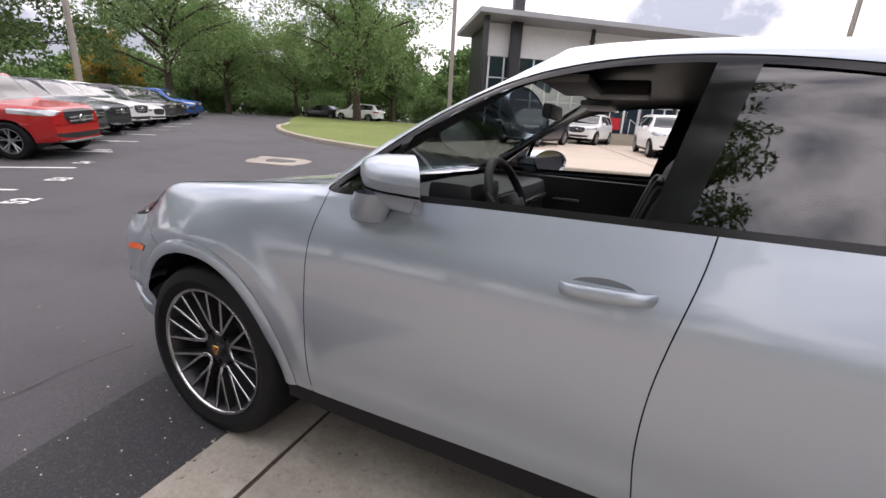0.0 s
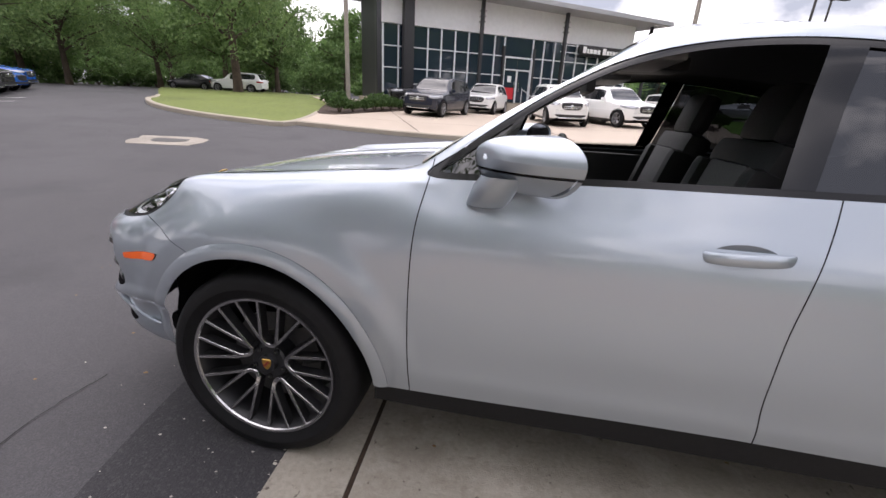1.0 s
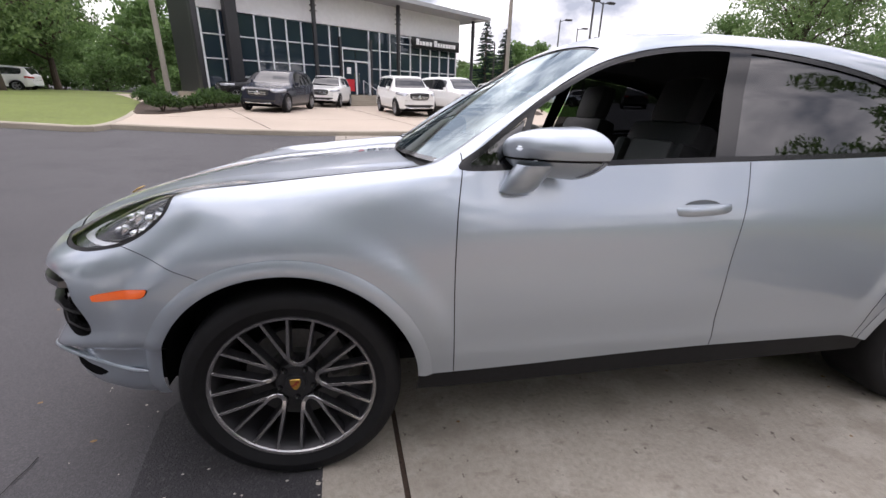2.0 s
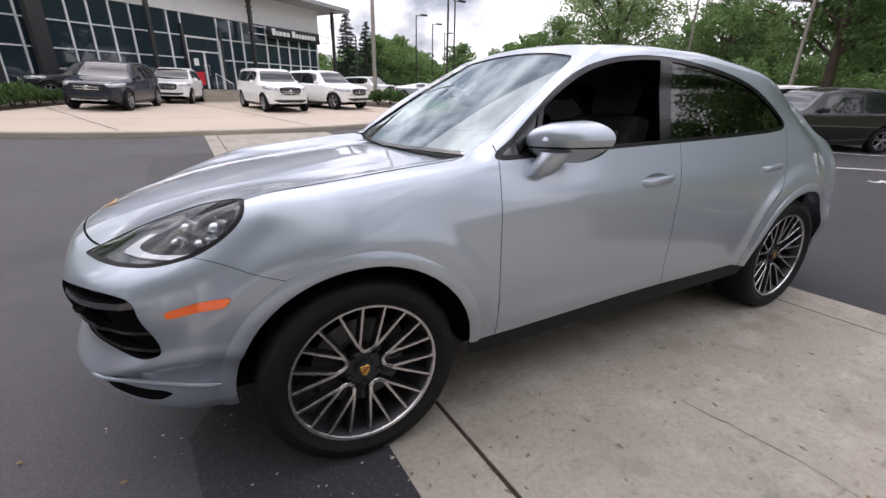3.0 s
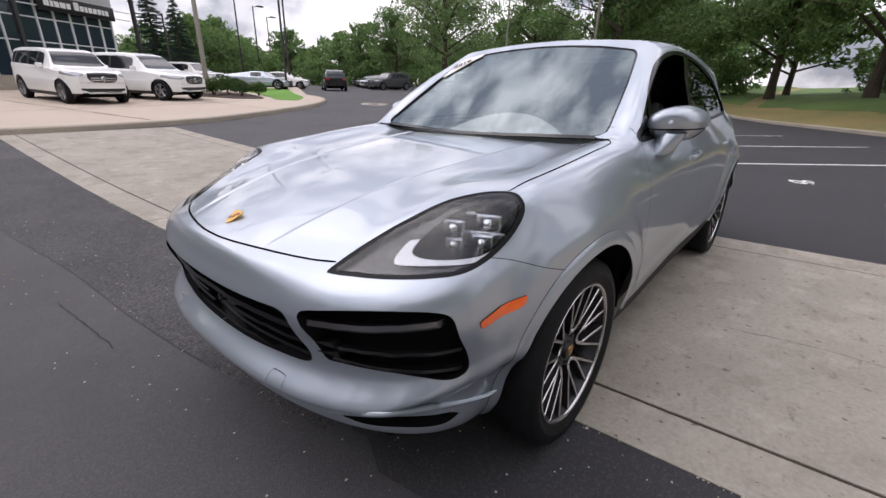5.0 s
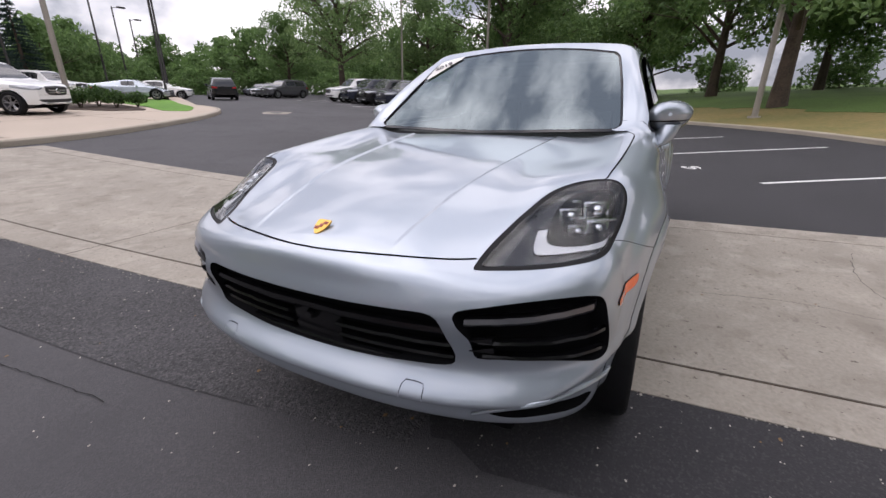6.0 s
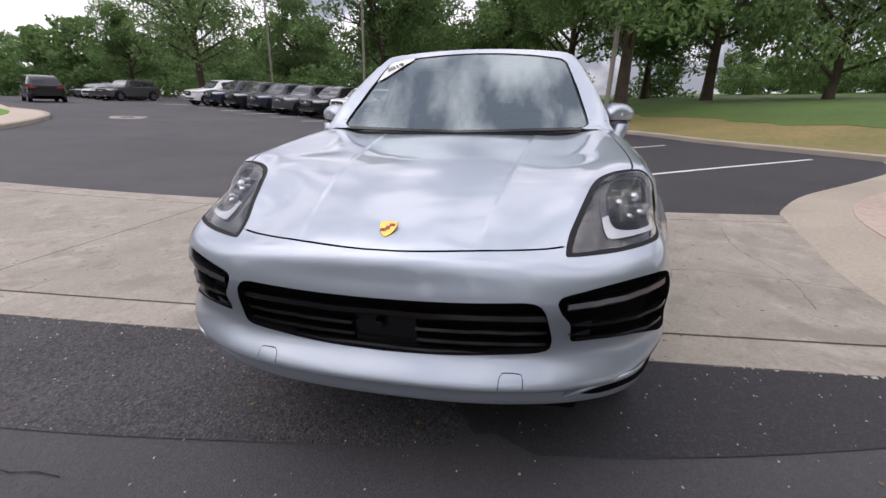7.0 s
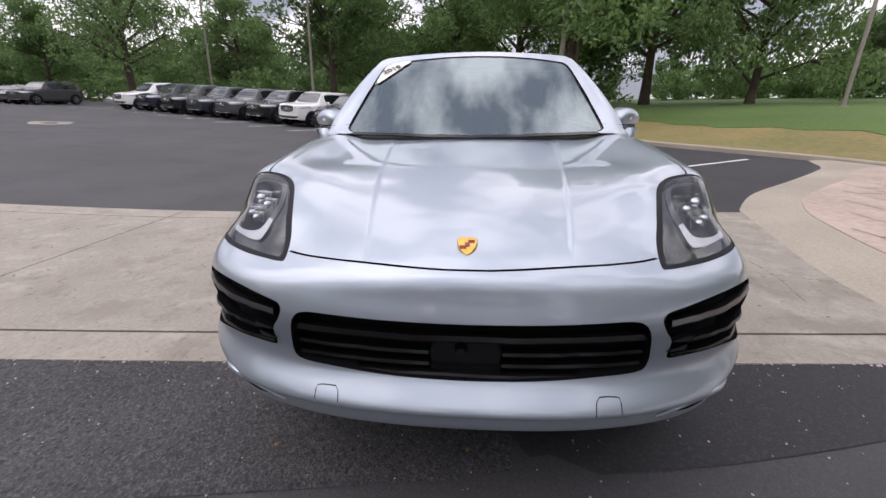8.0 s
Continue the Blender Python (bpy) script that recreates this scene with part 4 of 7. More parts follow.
door_1 = rounded([(0.600, 1.20), (0.596, 1.141), (0.572, 1.00), (0.563, 0.816), (0.565, 0.60), (0.572, 0.40), (0.574, 0.30)], 5, False)
door_2 = rounded([(1.730, 1.30), (1.712, 1.19), (1.695, 1.085), (1.658, 0.93), (1.634, 0.77), (1.632, 0.61), (1.652, 0.435), (1.654, 0.30)], 5, False)
door_3 = rounded([(2.78, 1.30), (2.745, 1.22), (2.70, 1.12), (2.66, 0.98), (2.58, 0.86), (2.46, 0.74), (2.385, 0.60), (2.372, 0.45), (2.372, 0.30)], 5, False)
for a, b, nm in ((door_1, door_2, "front_door"), (door_2, door_3, "rear_door")):
    poly = np.vstack([a, b[::-1]])
    sel = np.where(B.v[:, 2] < 1.215, side(B, poly, 0.6), 1.0)
    door, B = B.cut(sel)
    door = seam(door, side(door, a, 0.6, False))
    if nm == "rear_door":
        door = seam(door, side(door, b, 0.6, False))
    both(nm, door, PAINT, label="silver " + nm.replace("_", " "))
cut_line = rounded([(-0.56, 0.92), (-0.48, 0.904), (-0.42, 0.886), (-0.336, 0.852), (-0.25, 0.824), (-0.10, 0.775)], 4, False)
bump_poly = np.vstack([cut_line, [(-0.1, 0.2), (-1.2, 0.2), (-1.2, 1.0), (-0.60, 1.0)]])
dist = np.where(B.v[:, 0] < -0.05, edge_distance(B.v[:, 0], B.v[:, 2], bump_poly), 1.0)
bumper, B = B.cut(dist)
bumper = seam(bumper, np.where(-bumper.v[:, 1] > 0.5, edge_distance(bumper.v[:, 0], bumper.v[:, 2], cut_line, False), 1.0), 0.002)
# square tow covers
tow = rounded([(0.350, 0.492), (0.352, 0.540), (0.360, 0.549), (0.412, 0.547), (0.421, 0.538), (0.421, 0.490), (0.412, 0.481), (0.358, 0.482)], 4)
cover, bumper = bumper.cut(face(bumper, tow))
cover = seam(cover, -face(cover, tow), 0.0025)
both("tow_cover", cover, PAINT)
both("front_bumper", bumper, PAINT, central=True, label="silver front bumper")
cowl, B = B.cut(np.where(np.abs(B.v[:, 0] - 0.5) < 0.5, plan(B, [(0.39, -0.3), (0.39, 0), (0.42, 0.28), (0.475, 0.55), (0.52, 0.70), (0.535, 0.70), (0.52, 0.5), (0.50, 0.0), (0.50, -0.3)], 1.09), 1.0))
both("cowl", cowl.cut(0.004 + cowl.v[:, 1])[0], BLACKPLASTIC, shift=-0.01, label="black plastic scuttle panel")
both("body", B, PAINT, central=True, label="silver roof, wings and rear quarters")
for q in SEAMS:
    both("panel_gap", q, SEAM, shift=-0.006)

# dark lining inside the cabin, floor and bulkheads
lin = SHELL.cut(np.where((SHELL.v[:, 0] > 0.45) & (SHELL.v[:, 0] < 3.5), 0.42 - SHELL.v[:, 2], 1.0))[0]
lin = lin.cut(np.where(lin.v[:, 0] > 2.3, 0.92 - lin.v[:, 2], -1.0))[0]
lin = lin.cut(flank(lin, dlo))[1]
lin = lin.cut(plan(lin, ws, 1.05))[1]
both("cabin_lining", lin, LEATHER, central=True, shift=-0.028)
part("cabin_floor", boxed(0.45, 3.5, -0.86, 0.86, 0.36, 0.44), DARK, car)
part("bulkhead", boxed(0.46, 0.50, -0.84, 0.84, 0.40, 1.06), DARK, car)
part("underbody", boxed(-0.70, 3.6, -0.62, 0.62, 0.26, 0.36, 0.03), DARK, car)
part("engine_bay", boxed(-0.70, 0.45, -0.56, 0.56, 0.36, 0.90, 0.03), DARK, car)
bm = boxed(-0.70, -0.30, -0.55, 0.55, 0.29, 0.40, 0.04)
part("lower_valance", bm, BLACKPLASTIC, car)

# wheel arch liners
for cx in (0, REAR):
    for sgn in (-1, 1):
        bm = bmesh.new()
        rings = []
        for yy in (0.50, 0.70, 0.93):
            rings.append([bm.verts.new((cx + (ARCH + 0.012) * math.cos(t), sgn * min(yy, 0.92 - 0.10 * max(0, -math.cos(t)) ** 2 * (cx == 0) - 0.15 * max(0, math.cos(t)) ** 2 * (cx > 0)), ARCH_Z + (ARCH + 0.012) * math.sin(t))) for t in np.linspace(0.02, math.pi + 0.06, 36)])
        for r, q in zip(rings, rings[1:]):
            for i in range(35):
                bm.faces.new((r[i], r[i + 1], q[i + 1], q[i]))
        bm.faces.new(rings[0])
        part("arch_liner", bm, DARK, car)

# ---- wheels ----
TYRE_R, RIM_R = 0.383, 0.287


STEEL = mat("brake_steel", (0.10, 0.10, 0.10), 0.4, 0.7, vary=0.2)


def wheel_meshes():
    tyre = lathe(bmesh.new(), [(RIM_R - 0.012, -0.118), (RIM_R + 0.012, -0.130), (0.325, -0.142), (0.352, -0.139), (0.370, -0.126), (TYRE_R - 0.003, -0.105), (TYRE_R, -0.07), (TYRE_R, 0.07), (TYRE_R - 0.003, 0.105), (0.36, 0.13), (0.30, 0.13), (RIM_R - 0.01, 0.118)], 72)
    rim = lathe(bmesh.new(), [(RIM_R + 0.004, -0.120), (RIM_R, -0.128), (RIM_R - 0.008, -0.126), (RIM_R - 0.020, -0.110), (RIM_R - 0.030, -0.06), (RIM_R - 0.04, 0.10), (RIM_R - 0.01, 0.12)], 72)
    lip = lathe(bmesh.new(), [(RIM_R + 0.003, -0.1215), (RIM_R - 0.001, -0.1295), (RIM_R - 0.010, -0.1275), (RIM_R - 0.013, -0.121)], 72)
    hub = lathe(bmesh.new(), [(0.0, -0.098), (0.033, -0.097), (0.036, -0.090), (0.038, -0.080), (0.066, -0.082), (0.074, -0.076), (0.078, -0.05), (0.078, 0.0), (0.0, 0.0)], 40)
    disc = lathe(bmesh.new(), [(0.0, 0.0), (0.10, -0.005), (0.11, -0.02), (0.185, -0.02), (0.185, 0.01), (0.0, 0.012)], 48)
    sp_f, sp_b = bmesh.new(), bmesh.new()

    def bar(bm, a0, r0, a1, r1, w0, w1, y0, y1, t):
        p0, p1 = Vector((r0 * math.cos(a0), 0, r0 * math.sin(a0))), Vector((r1 * math.cos(a1), 0, r1 * math.sin(a1)))
        d = (p1 - p0).normalized()
        n = Vector((-d.z, 0, d.x))
        q = []
        for p, w, y in ((p0, w0, y0), (p1, w1, y1)):
            q.append([bm.verts.new(p + n * (sx * w) + Vector((0, yy, 0))) for sx, yy in ((-1, y), (1, y), (1.3, y + t), (-1.3, y + t))])
        for i in range(4):
            bm.faces.new((q[0][i], q[0][(i + 1) % 4], q[1][(i + 1) % 4], q[1][i]))
        bm.faces.new(q[0][::-1])
        bm.faces.new(q[1])

    for bm, w, y, t in ((sp_f, 0.0046, -0.0, 0.003), (sp_b, 0.0064, 0.0025, 0.036)):
        for s2 in (-1, 1):
            bar(bm, radians(1.6 * s2), 0.112, radians(9.3 * s2), RIM_R - 0.006, w * 1.1, w * 0.9, -0.100 + y, -0.1235 + y, t)
    u_f, u_b = bmesh.new(), bmesh.new()
    for bm, w, y, t in ((u_f, 0.0058, -0.0, 0.003), (u_b, 0.0074, 0.0025, 0.036)):
        loop = [(-18, 0.120, -0.101), (-16.5, 0.100, -0.096), (-12, 0.084, -0.091), (0, 0.076, -0.089), (12, 0.084, -0.091), (16.5, 0.100, -0.096), (18, 0.120, -0.101)]
        for (a0, r0, y0), (a1, r1, y1) in zip(loop, loop[1:]):
            bar(bm, radians(a0), r0, radians(a1), r1, w * 1.1, w * 1.1, y0 + y, y1 + y, t)
    for bm in (sp_f, sp_b, u_f, u_b):
        bmesh.ops.recalc_face_normals(bm, faces=bm.faces[:])
    return {"tyre": (tyre, RUBBER), "rim": (rim, DARKALLOY), "rim_edge": (lip, ALLOY), "hub": (hub, DARKALLOY), "brake_disc": (disc, STEEL), "spoke": (sp_b, DARKALLOY), "spoke_face": (sp_f, ALLOY), "spoke_yoke": (u_b, DARKALLOY), "yoke_face": (u_f, ALLOY)}


def as_mesh(name, bm, m):
    me = bpy.data.meshes.new(name)
    bm.to_mesh(me)
    bm.free()
    me.materials.append(m)
    me.shade_smooth()
    me.set_sharp_from_angle(angle=radians(30))
    return me


WM = {k: as_mesh(k, *v) for k, v in wheel_meshes().items()}
GOLD = mat("crest_gold", (0.58, 0.36, 0.09), 0.3, 0.9, vary=0.2)
CRESTRED = mat("crest_red", (0.25, 0.03, 0.02), 0.3)


def crest(parent, m, size):
    """A small shield-shaped badge, plain gold with dark quarters."""
    o = rounded([(-0.5, 0.55), (0.0, 0.60), (0.5, 0.55), (0.48, 0.0), (0.28, -0.42), (0.0, -0.65), (-0.28, -0.42), (-0.48, 0.0)], 3) * size
    bm = bmesh.new()
    low = [bm.verts.new((x, 0, z)) for x, z in o]
    high = [bm.verts.new((x * 0.93, -0.06 * size, z * 0.93)) for x, z in o]
    for i in range(len(o)):
        j = (i + 1) % len(o)
        bm.faces.new((low[i], low[j], high[j], high[i]))
    bm.faces.new(high)
    bmesh.ops.recalc_face_normals(bm, faces=bm.faces[:])
    bm.transform(m)
    b = part("badge", bm, GOLD, parent, "gold shield badge")
    bm = bmesh.new()
    for x, z, w, h in ((0.22, 0.28, 0.17, 0.14), (-0.22, -0.12, 0.17, 0.16)):
        for k in (-1, 0, 1):
            box(bm, (x - w) * size, (x + w) * size, -0.075 * size, -0.05 * size, (z + k * h * 0.55 - 0.03) * size, (z + k * h * 0.55 + 0.03) * size)
    box(bm, -0.13 * size, 0.13 * size, -0.085 * size, -0.05 * size, -0.08 * size, 0.2 * size, 0.02 * size)
    bm.transform(m)
    part("badge_quarters", bm, CRESTRED, b)


for cx in (0, REAR):
    for sgn in (-1, 1):
        w = part("wheel", WM["rim"], None, car)
        w.matrix_local = pose(cx, sgn * 0.805, TYRE_R, 0, 11 if cx else 0, 0 if sgn == -1 else 180)
        for k in ("tyre", "rim_edge", "hub", "brake_disc"):
            part(k, WM[k], None, w)
        for i in range(10):
            for k in ("spoke", "spoke_face"):
                o = part(k, WM[k], None, w)
                o.matrix_local = pose(0, 0, 0, 0, 36 * i + 9, 0)
            if i % 2:
                for k in ("spoke_yoke", "yoke_face"):
                    o = part(k, WM[k], None, w)
                    o.matrix_local = pose(0, 0, 0, 0, 36 * i - 9 - 36, 0)
        for i in range(5):
            bm = lathe(bmesh.new(), [(0.0, -0.080), (0.009, -0.086), (0.011, -0.086), (0.012, -0.07)], 10, "y", (0.062 * math.cos(radians(72 * i + 54)), 0, 0.062 * math.sin(radians(72 * i + 54))))
            part("wheel_bolt", bm, BLACKGLOSS, w)
        bm = boxed(0.11, 0.20, -0.045, 0.02, -0.06, 0.10, 0.015, m=Matrix.Rotation(radians(-20), 4, "Y"))
        part("brake_caliper", bm, BLACKPLASTIC, w)
        crest(w, pose(0, -0.0975, 0), 0.036)
crest(car, Matrix.Translation((-0.828, 0, 0.934)) @ Matrix.Rotation(radians(-90), 4, "Z") @ Matrix.Rotation(radians(-59), 4, "X"), 0.052)

# ---- door mirrors ----
MIRRORGLASS = mat("mirror_glass", (0.32, 0.34, 0.37), 0.03, 1.0)
for sgn in (-1, 1):
    S = Matrix.Diagonal((1, sgn, 1, 1))
    th = np.linspace(0, math.pi, 17)
    shell_p, base_p = [], []
    for a in np.linspace(0, 2 * math.pi, 41):
        col_s, col_b = [], []
        for e in np.linspace(0, 1, 13):
            # flat towards the rear, rounded towards the front
            ca, sa = math.cos(a), math.sin(a)
            ry, rz = 0.112, 0.073 if sa > 0 else 0.102
            px, py, pz = -0.180 * math.sqrt(max(0, 1 - e ** 3.0)), ca * ry * e ** 0.85, sa * rz * e ** 0.85
            col_s.append((0.950 + px + 0.085 * (py / ry), 0.930 + py * (1 if sa > 0 else 1 - 0.25 * sa * sa) - 0.02 * max(0, -sa) * e, 1.218 + pz + 0.006 * (1 - e)))
        shell_p.append(col_s)
    P = np.array(shell_p)
    P[:, :, 1] *= sgn
    s = grid_soup(P)
    rings_n = s.n.reshape(41, 13, 3)
    tip_n = rings_n[:, 3].mean(0) / np.linalg.norm(rings_n[:, 3].mean(0))
    for j, u in ((0, 0.0), (1, 0.2), (2, 0.5)):
        rings_n[:, j] = tip_n * (1 - u) + rings_n[:, 3] * u
    c = np.array([0.95, sgn * 0.975, 1.2])
    if np.mean(np.sum(s.n * (s.v - c), 1)) < 0:
        s.n, s.f = -s.n, s.f[:, ::-1]
    low, high = s.cut(s.v[:, 2] - 1.192)
    band, low = low.cut(1.184 - low.v[:, 2])
    mir = part("door_mirror", high.data(), PAINT, car, "silver rounded door mirror")
    part("mirror_lower", low.data(), PAINT, mir)
    part("mirror_seam", band.data(-0.003), BLACKGLOSS, mir)
    bm = bmesh.new()
    bm.faces.new([bm.verts.new((0.943 + 0.085 * math.cos(t) * 0.93, sgn * (0.930 + 0.112 * 0.93 * math.cos(t)), 1.218 + (0.066 if math.sin(t) > 0 else 0.092) * math.sin(t))) for t in np.linspace(0, 2 * math.pi, 40, endpoint=False)])
    part("mirror_glass", bm, MIRRORGLASS, mir)
    bm = bmesh.new()
    for i, (x, y, z, rx, ry) in enumerate(((0.775, 0.895, 1.070, 0.044, 0.022), (0.780, 0.902, 1.078, 0.058, 0.036), (0.792, 0.915, 1.102, 0.064, 0.048), (0.808, 0.926, 1.140, 0.066, 0.054), (0.835, 0.932, 1.172, 0.072, 0.060))):
        ring = [bm.verts.new((x + rx * math.cos(t), sgn * (y + ry * math.sin(t)), z)) for t in np.linspace(0, 2 * math.pi, 20, endpoint=False)]
        if i:
            for k in range(20):
                bm.faces.new((last_ring[k], last_ring[(k + 1) % 20], ring[(k + 1) % 20], ring[k]))
        else:
            bm.faces.new(ring)
        last_ring = ring
    bmesh.ops.recalc_face_normals(bm, faces=bm.faces[:])
    part("mirror_foot", bm, PAINT, mir)

# ---- door handles ----
# darker silver for the cup: shade of the recess put into its colour
CUPSHADE = mat("handle_recess_shade", (0.20, 0.22, 0.24), 0.4, 0.6)
for sgn in (-1, 1):
    for hx, hy in ((1.500, 0.916), (2.512, 0.914)):
        bm = bmesh.new()
        rings = []
        for u in np.linspace(-1, 1, 17):
            out = 0.034 * (1 - u ** 4) ** 0.7 - 0.006
            h = 0.014 + 0.005 * (1 - u * u)
            rings.append([bm.verts.new((hx + 0.118 * u, sgn * (hy + out + 0.010 * math.cos(t)), 1.003 + 0.006 * u + h * math.sin(t))) for t in np.linspace(0, 2 * math.pi, 10, endpoint=False)])
        for r, q in zip(rings, rings[1:]):
            for i in range(10):
                bm.faces.new((r[i], r[(i + 1) % 10], q[(i + 1) % 10], q[i]))
        bm.faces.new(rings[0])
        bm.faces.new(rings[-1])
        bmesh.ops.recalc_face_normals(bm, faces=bm.faces[:])
        h = part("door_handle", bm, PAINT, car, "silver bow door handle")
        bm = lathe(bmesh.new(), [(0.0, 0.0), (0.8, 0.0), (1.0, 0.06)], 32, "y")
        bm.transform(Matrix.Translation((hx - 0.005, sgn * (hy + 0.002), 1.005)) @ Matrix.Diagonal((0.085, 0.004 * sgn, 0.034, 1)))
        part("handle_cup", bm, CUPSHADE, h)

# ---- cabin of the silver car ----
for sgn in (-1, 1):
    st = part("front_seat", boxed(1.05, 1.57, sgn * 0.40 - 0.25, sgn * 0.40 + 0.25, 0.62, 0.76, 0.05), LEATHER, car, "black leather front seat")
    part("seat_back", boxed(-0.06, 0.07, -0.25, 0.25, 0.0, 0.60, 0.055, m=Matrix.Translation((1.53, sgn * 0.40, 0.72)) @ Matrix.Rotation(radians(17), 4, "Y")), LEATHER, st)
    part("seat_panel", boxed(-0.075, -0.05, -0.15, 0.15, 0.06, 0.50, 0.02, m=Matrix.Translation((1.53, sgn * 0.40, 0.72)) @ Matrix.Rotation(radians(17), 4, "Y")), GREYLEATHER, st)
    part("seat_bolster", boxed(-0.10, 0.03, -0.26, -0.17, 0.04, 0.50, 0.04, m=Matrix.Translation((1.53, sgn * 0.40, 0.72)) @ Matrix.Rotation(radians(17), 4, "Y")), LEATHER, st)
    part("seat_bolster", boxed(-0.10, 0.03, 0.17, 0.26, 0.04, 0.50, 0.04, m=Matrix.Translation((1.53, sgn * 0.40, 0.72)) @ Matrix.Rotation(radians(17), 4, "Y")), LEATHER, st)
    part("headrest", boxed(-0.05, 0.055, -0.135, 0.135, 0.585, 0.80, 0.05, m=Matrix.Translation((1.53, sgn * 0.40, 0.72)) @ Matrix.Rotation(radians(17), 4, "Y")), LEATHER, st)
rs = part("rear_seat", boxed(2.28, 2.75, -0.66, 0.66, 0.66, 0.78, 0.05), LEATHER, car, "black leather rear bench")
part("seat_back", boxed(-0.06, 0.07, -0.66, 0.66, 0.0, 0.58, 0.05, m=Matrix.Translation((2.75, 0, 0.74)) @ Matrix.Rotation(radians(20), 4, "Y")), LEATHER, rs)
for y in (-0.42, 0.42):
    part("headrest", boxed(-0.05, 0.05, -0.14, 0.14, 0.57, 0.74, 0.04, m=Matrix.Translation((2.75, y, 0.74)) @ Matrix.Rotation(radians(20), 4, "Y")), LEATHER, rs)
dash = part("dashboard", boxed(0.54, 0.98, -0.76, 0.76, 0.86, 1.12, 0.05), LEATHER, car, "black leather dashboard")
part("instrument_hood", boxed(0.80, 0.99, -0.56, -0.22, 1.08, 1.185, 0.04), LEATHER, dash)
part("dash_trim", boxed(0.968, 0.992, -0.20, 0.74, 1.01, 1.035, 0.006), SATIN, dash)
part("centre_screen", boxed(0.972, 0.992, -0.17, 0.17, 0.92, 1.00, 0.006), BLACKGLOSS, dash)
part("centre_console", boxed(0.90, 1.60, -0.13, 0.13, 0.50, 0.80, 0.04), LEATHER, car)
sw = bmesh.new()
ring = [Vector((0, 0.185 * math.cos(t), 0.185 * math.sin(t))) for t in np.linspace(0, 2 * math.pi, 33)]
tube(sw, ring, 0.017, 10, False)
box(sw, -0.02, 0.03, -0.06, 0.06, -0.06, 0.05, 0.015)
for a, b in ((-0.17, -0.05), (0.05, 0.17)):
    box(sw, -0.01, 0.012, a, b, -0.02, 0.02, 0.005)
box(sw, -0.01, 0.012, -0.02, 0.02, -0.17, -0.05, 0.005)
sw.transform(Matrix.Translation((1.085, -0.39, 1.095)) @ Matrix.Rotation(radians(-24), 4, "Y"))
part("steering_wheel", sw, LEATHER, car, "black leather steering wheel")
part("cabin_mirror", boxed(1.10, 1.14, -0.13, 0.13, 1.445, 1.505, 0.015), BLACKPLASTIC, car)
part("roof_console", boxed(1.24, 1.50, -0.11, 0.11, 1.545, 1.60, 0.015), LEATHER, car)
for sgn in (-1, 1):
    part("sun_visor", boxed(1.20, 1.34, sgn * 0.40 - 0.20, sgn * 0.40 + 0.20, 1.525, 1.55, 0.008), GREYLEATHER, car)
    dp = part("door_panel", boxed(0.62, 1.62, sgn * 0.815 - 0.02, sgn * 0.815 + 0.02, 0.45, 1.135, 0.015), LEATHER, car)
    part("door_pull", boxed(1.02, 1.19, sgn * 0.80 - 0.012, sgn * 0.80 + 0.012, 0.985, 1.005, 0.005), SATIN, dp)
    part("armrest", boxed(1.05, 1.55, sgn * 0.78 - 0.05, sgn * 0.78 + 0.05, 0.80, 0.86, 0.02), LEATHER, dp)
# year label behind the windscreen corner
LABEL = mat("paper_label", (0.75, 0.74, 0.70), 0.6, vary=0.05)
INK = mat("label_ink", (0.05, 0.05, 0.055), 0.6)
wedge = rounded([(1.170, 0.592), (1.192, 0.53), (1.203, 0.425), (1.150, 0.470), (1.06, 0.548), (0.975, 0.638), (1.04, 0.630), (1.12, 0.612)], 4)
sticker = pane.cut(plan(pane, wedge, 1.2))[0].mirrored()
year = part("year_label", sticker.data(0.003), LABEL, car, "white paper year label on the windscreen")
c = bpy.data.curves.new("year", "FONT")
c.body, c.size, c.extrude, c.align_x, c.align_y, c.offset = "2019", 0.066, 0.0004, "CENTER", "CENTER", 0.0015
words = new("year", c)
me = bpy.data.meshes.new_from_object(words.evaluated_get(bpy.context.evaluated_depsgraph_get()))
bpy.data.objects.remove(words)
n = Vector((-0.61, 0.095, 1)).normalized()
d = (Vector((0, -0.87, 0)) + 0.55 * Vector((0.857, 0, 0.514)))
d = (d - n * d.dot(n)).normalized()
e = n.cross(d)
at = Vector((1.112, 0.552, float(screen_z(np.array(1.112), np.array(0.552))))) + n * 0.007
me.transform(Matrix(((d.x, e.x, n.x, at.x), (d.y, e.y, n.y, at.y), (d.z, e.z, n.z, at.z), (0, 0, 0, 1))))
me.materials.clear()
me.materials.append(INK)
part("year_figures", me, INK, year)

# ---- other vehicles ----
VEHICLE_GLASS = mat("car_window", (0.012, 0.014, 0.016), 0.05, coat=0.6)


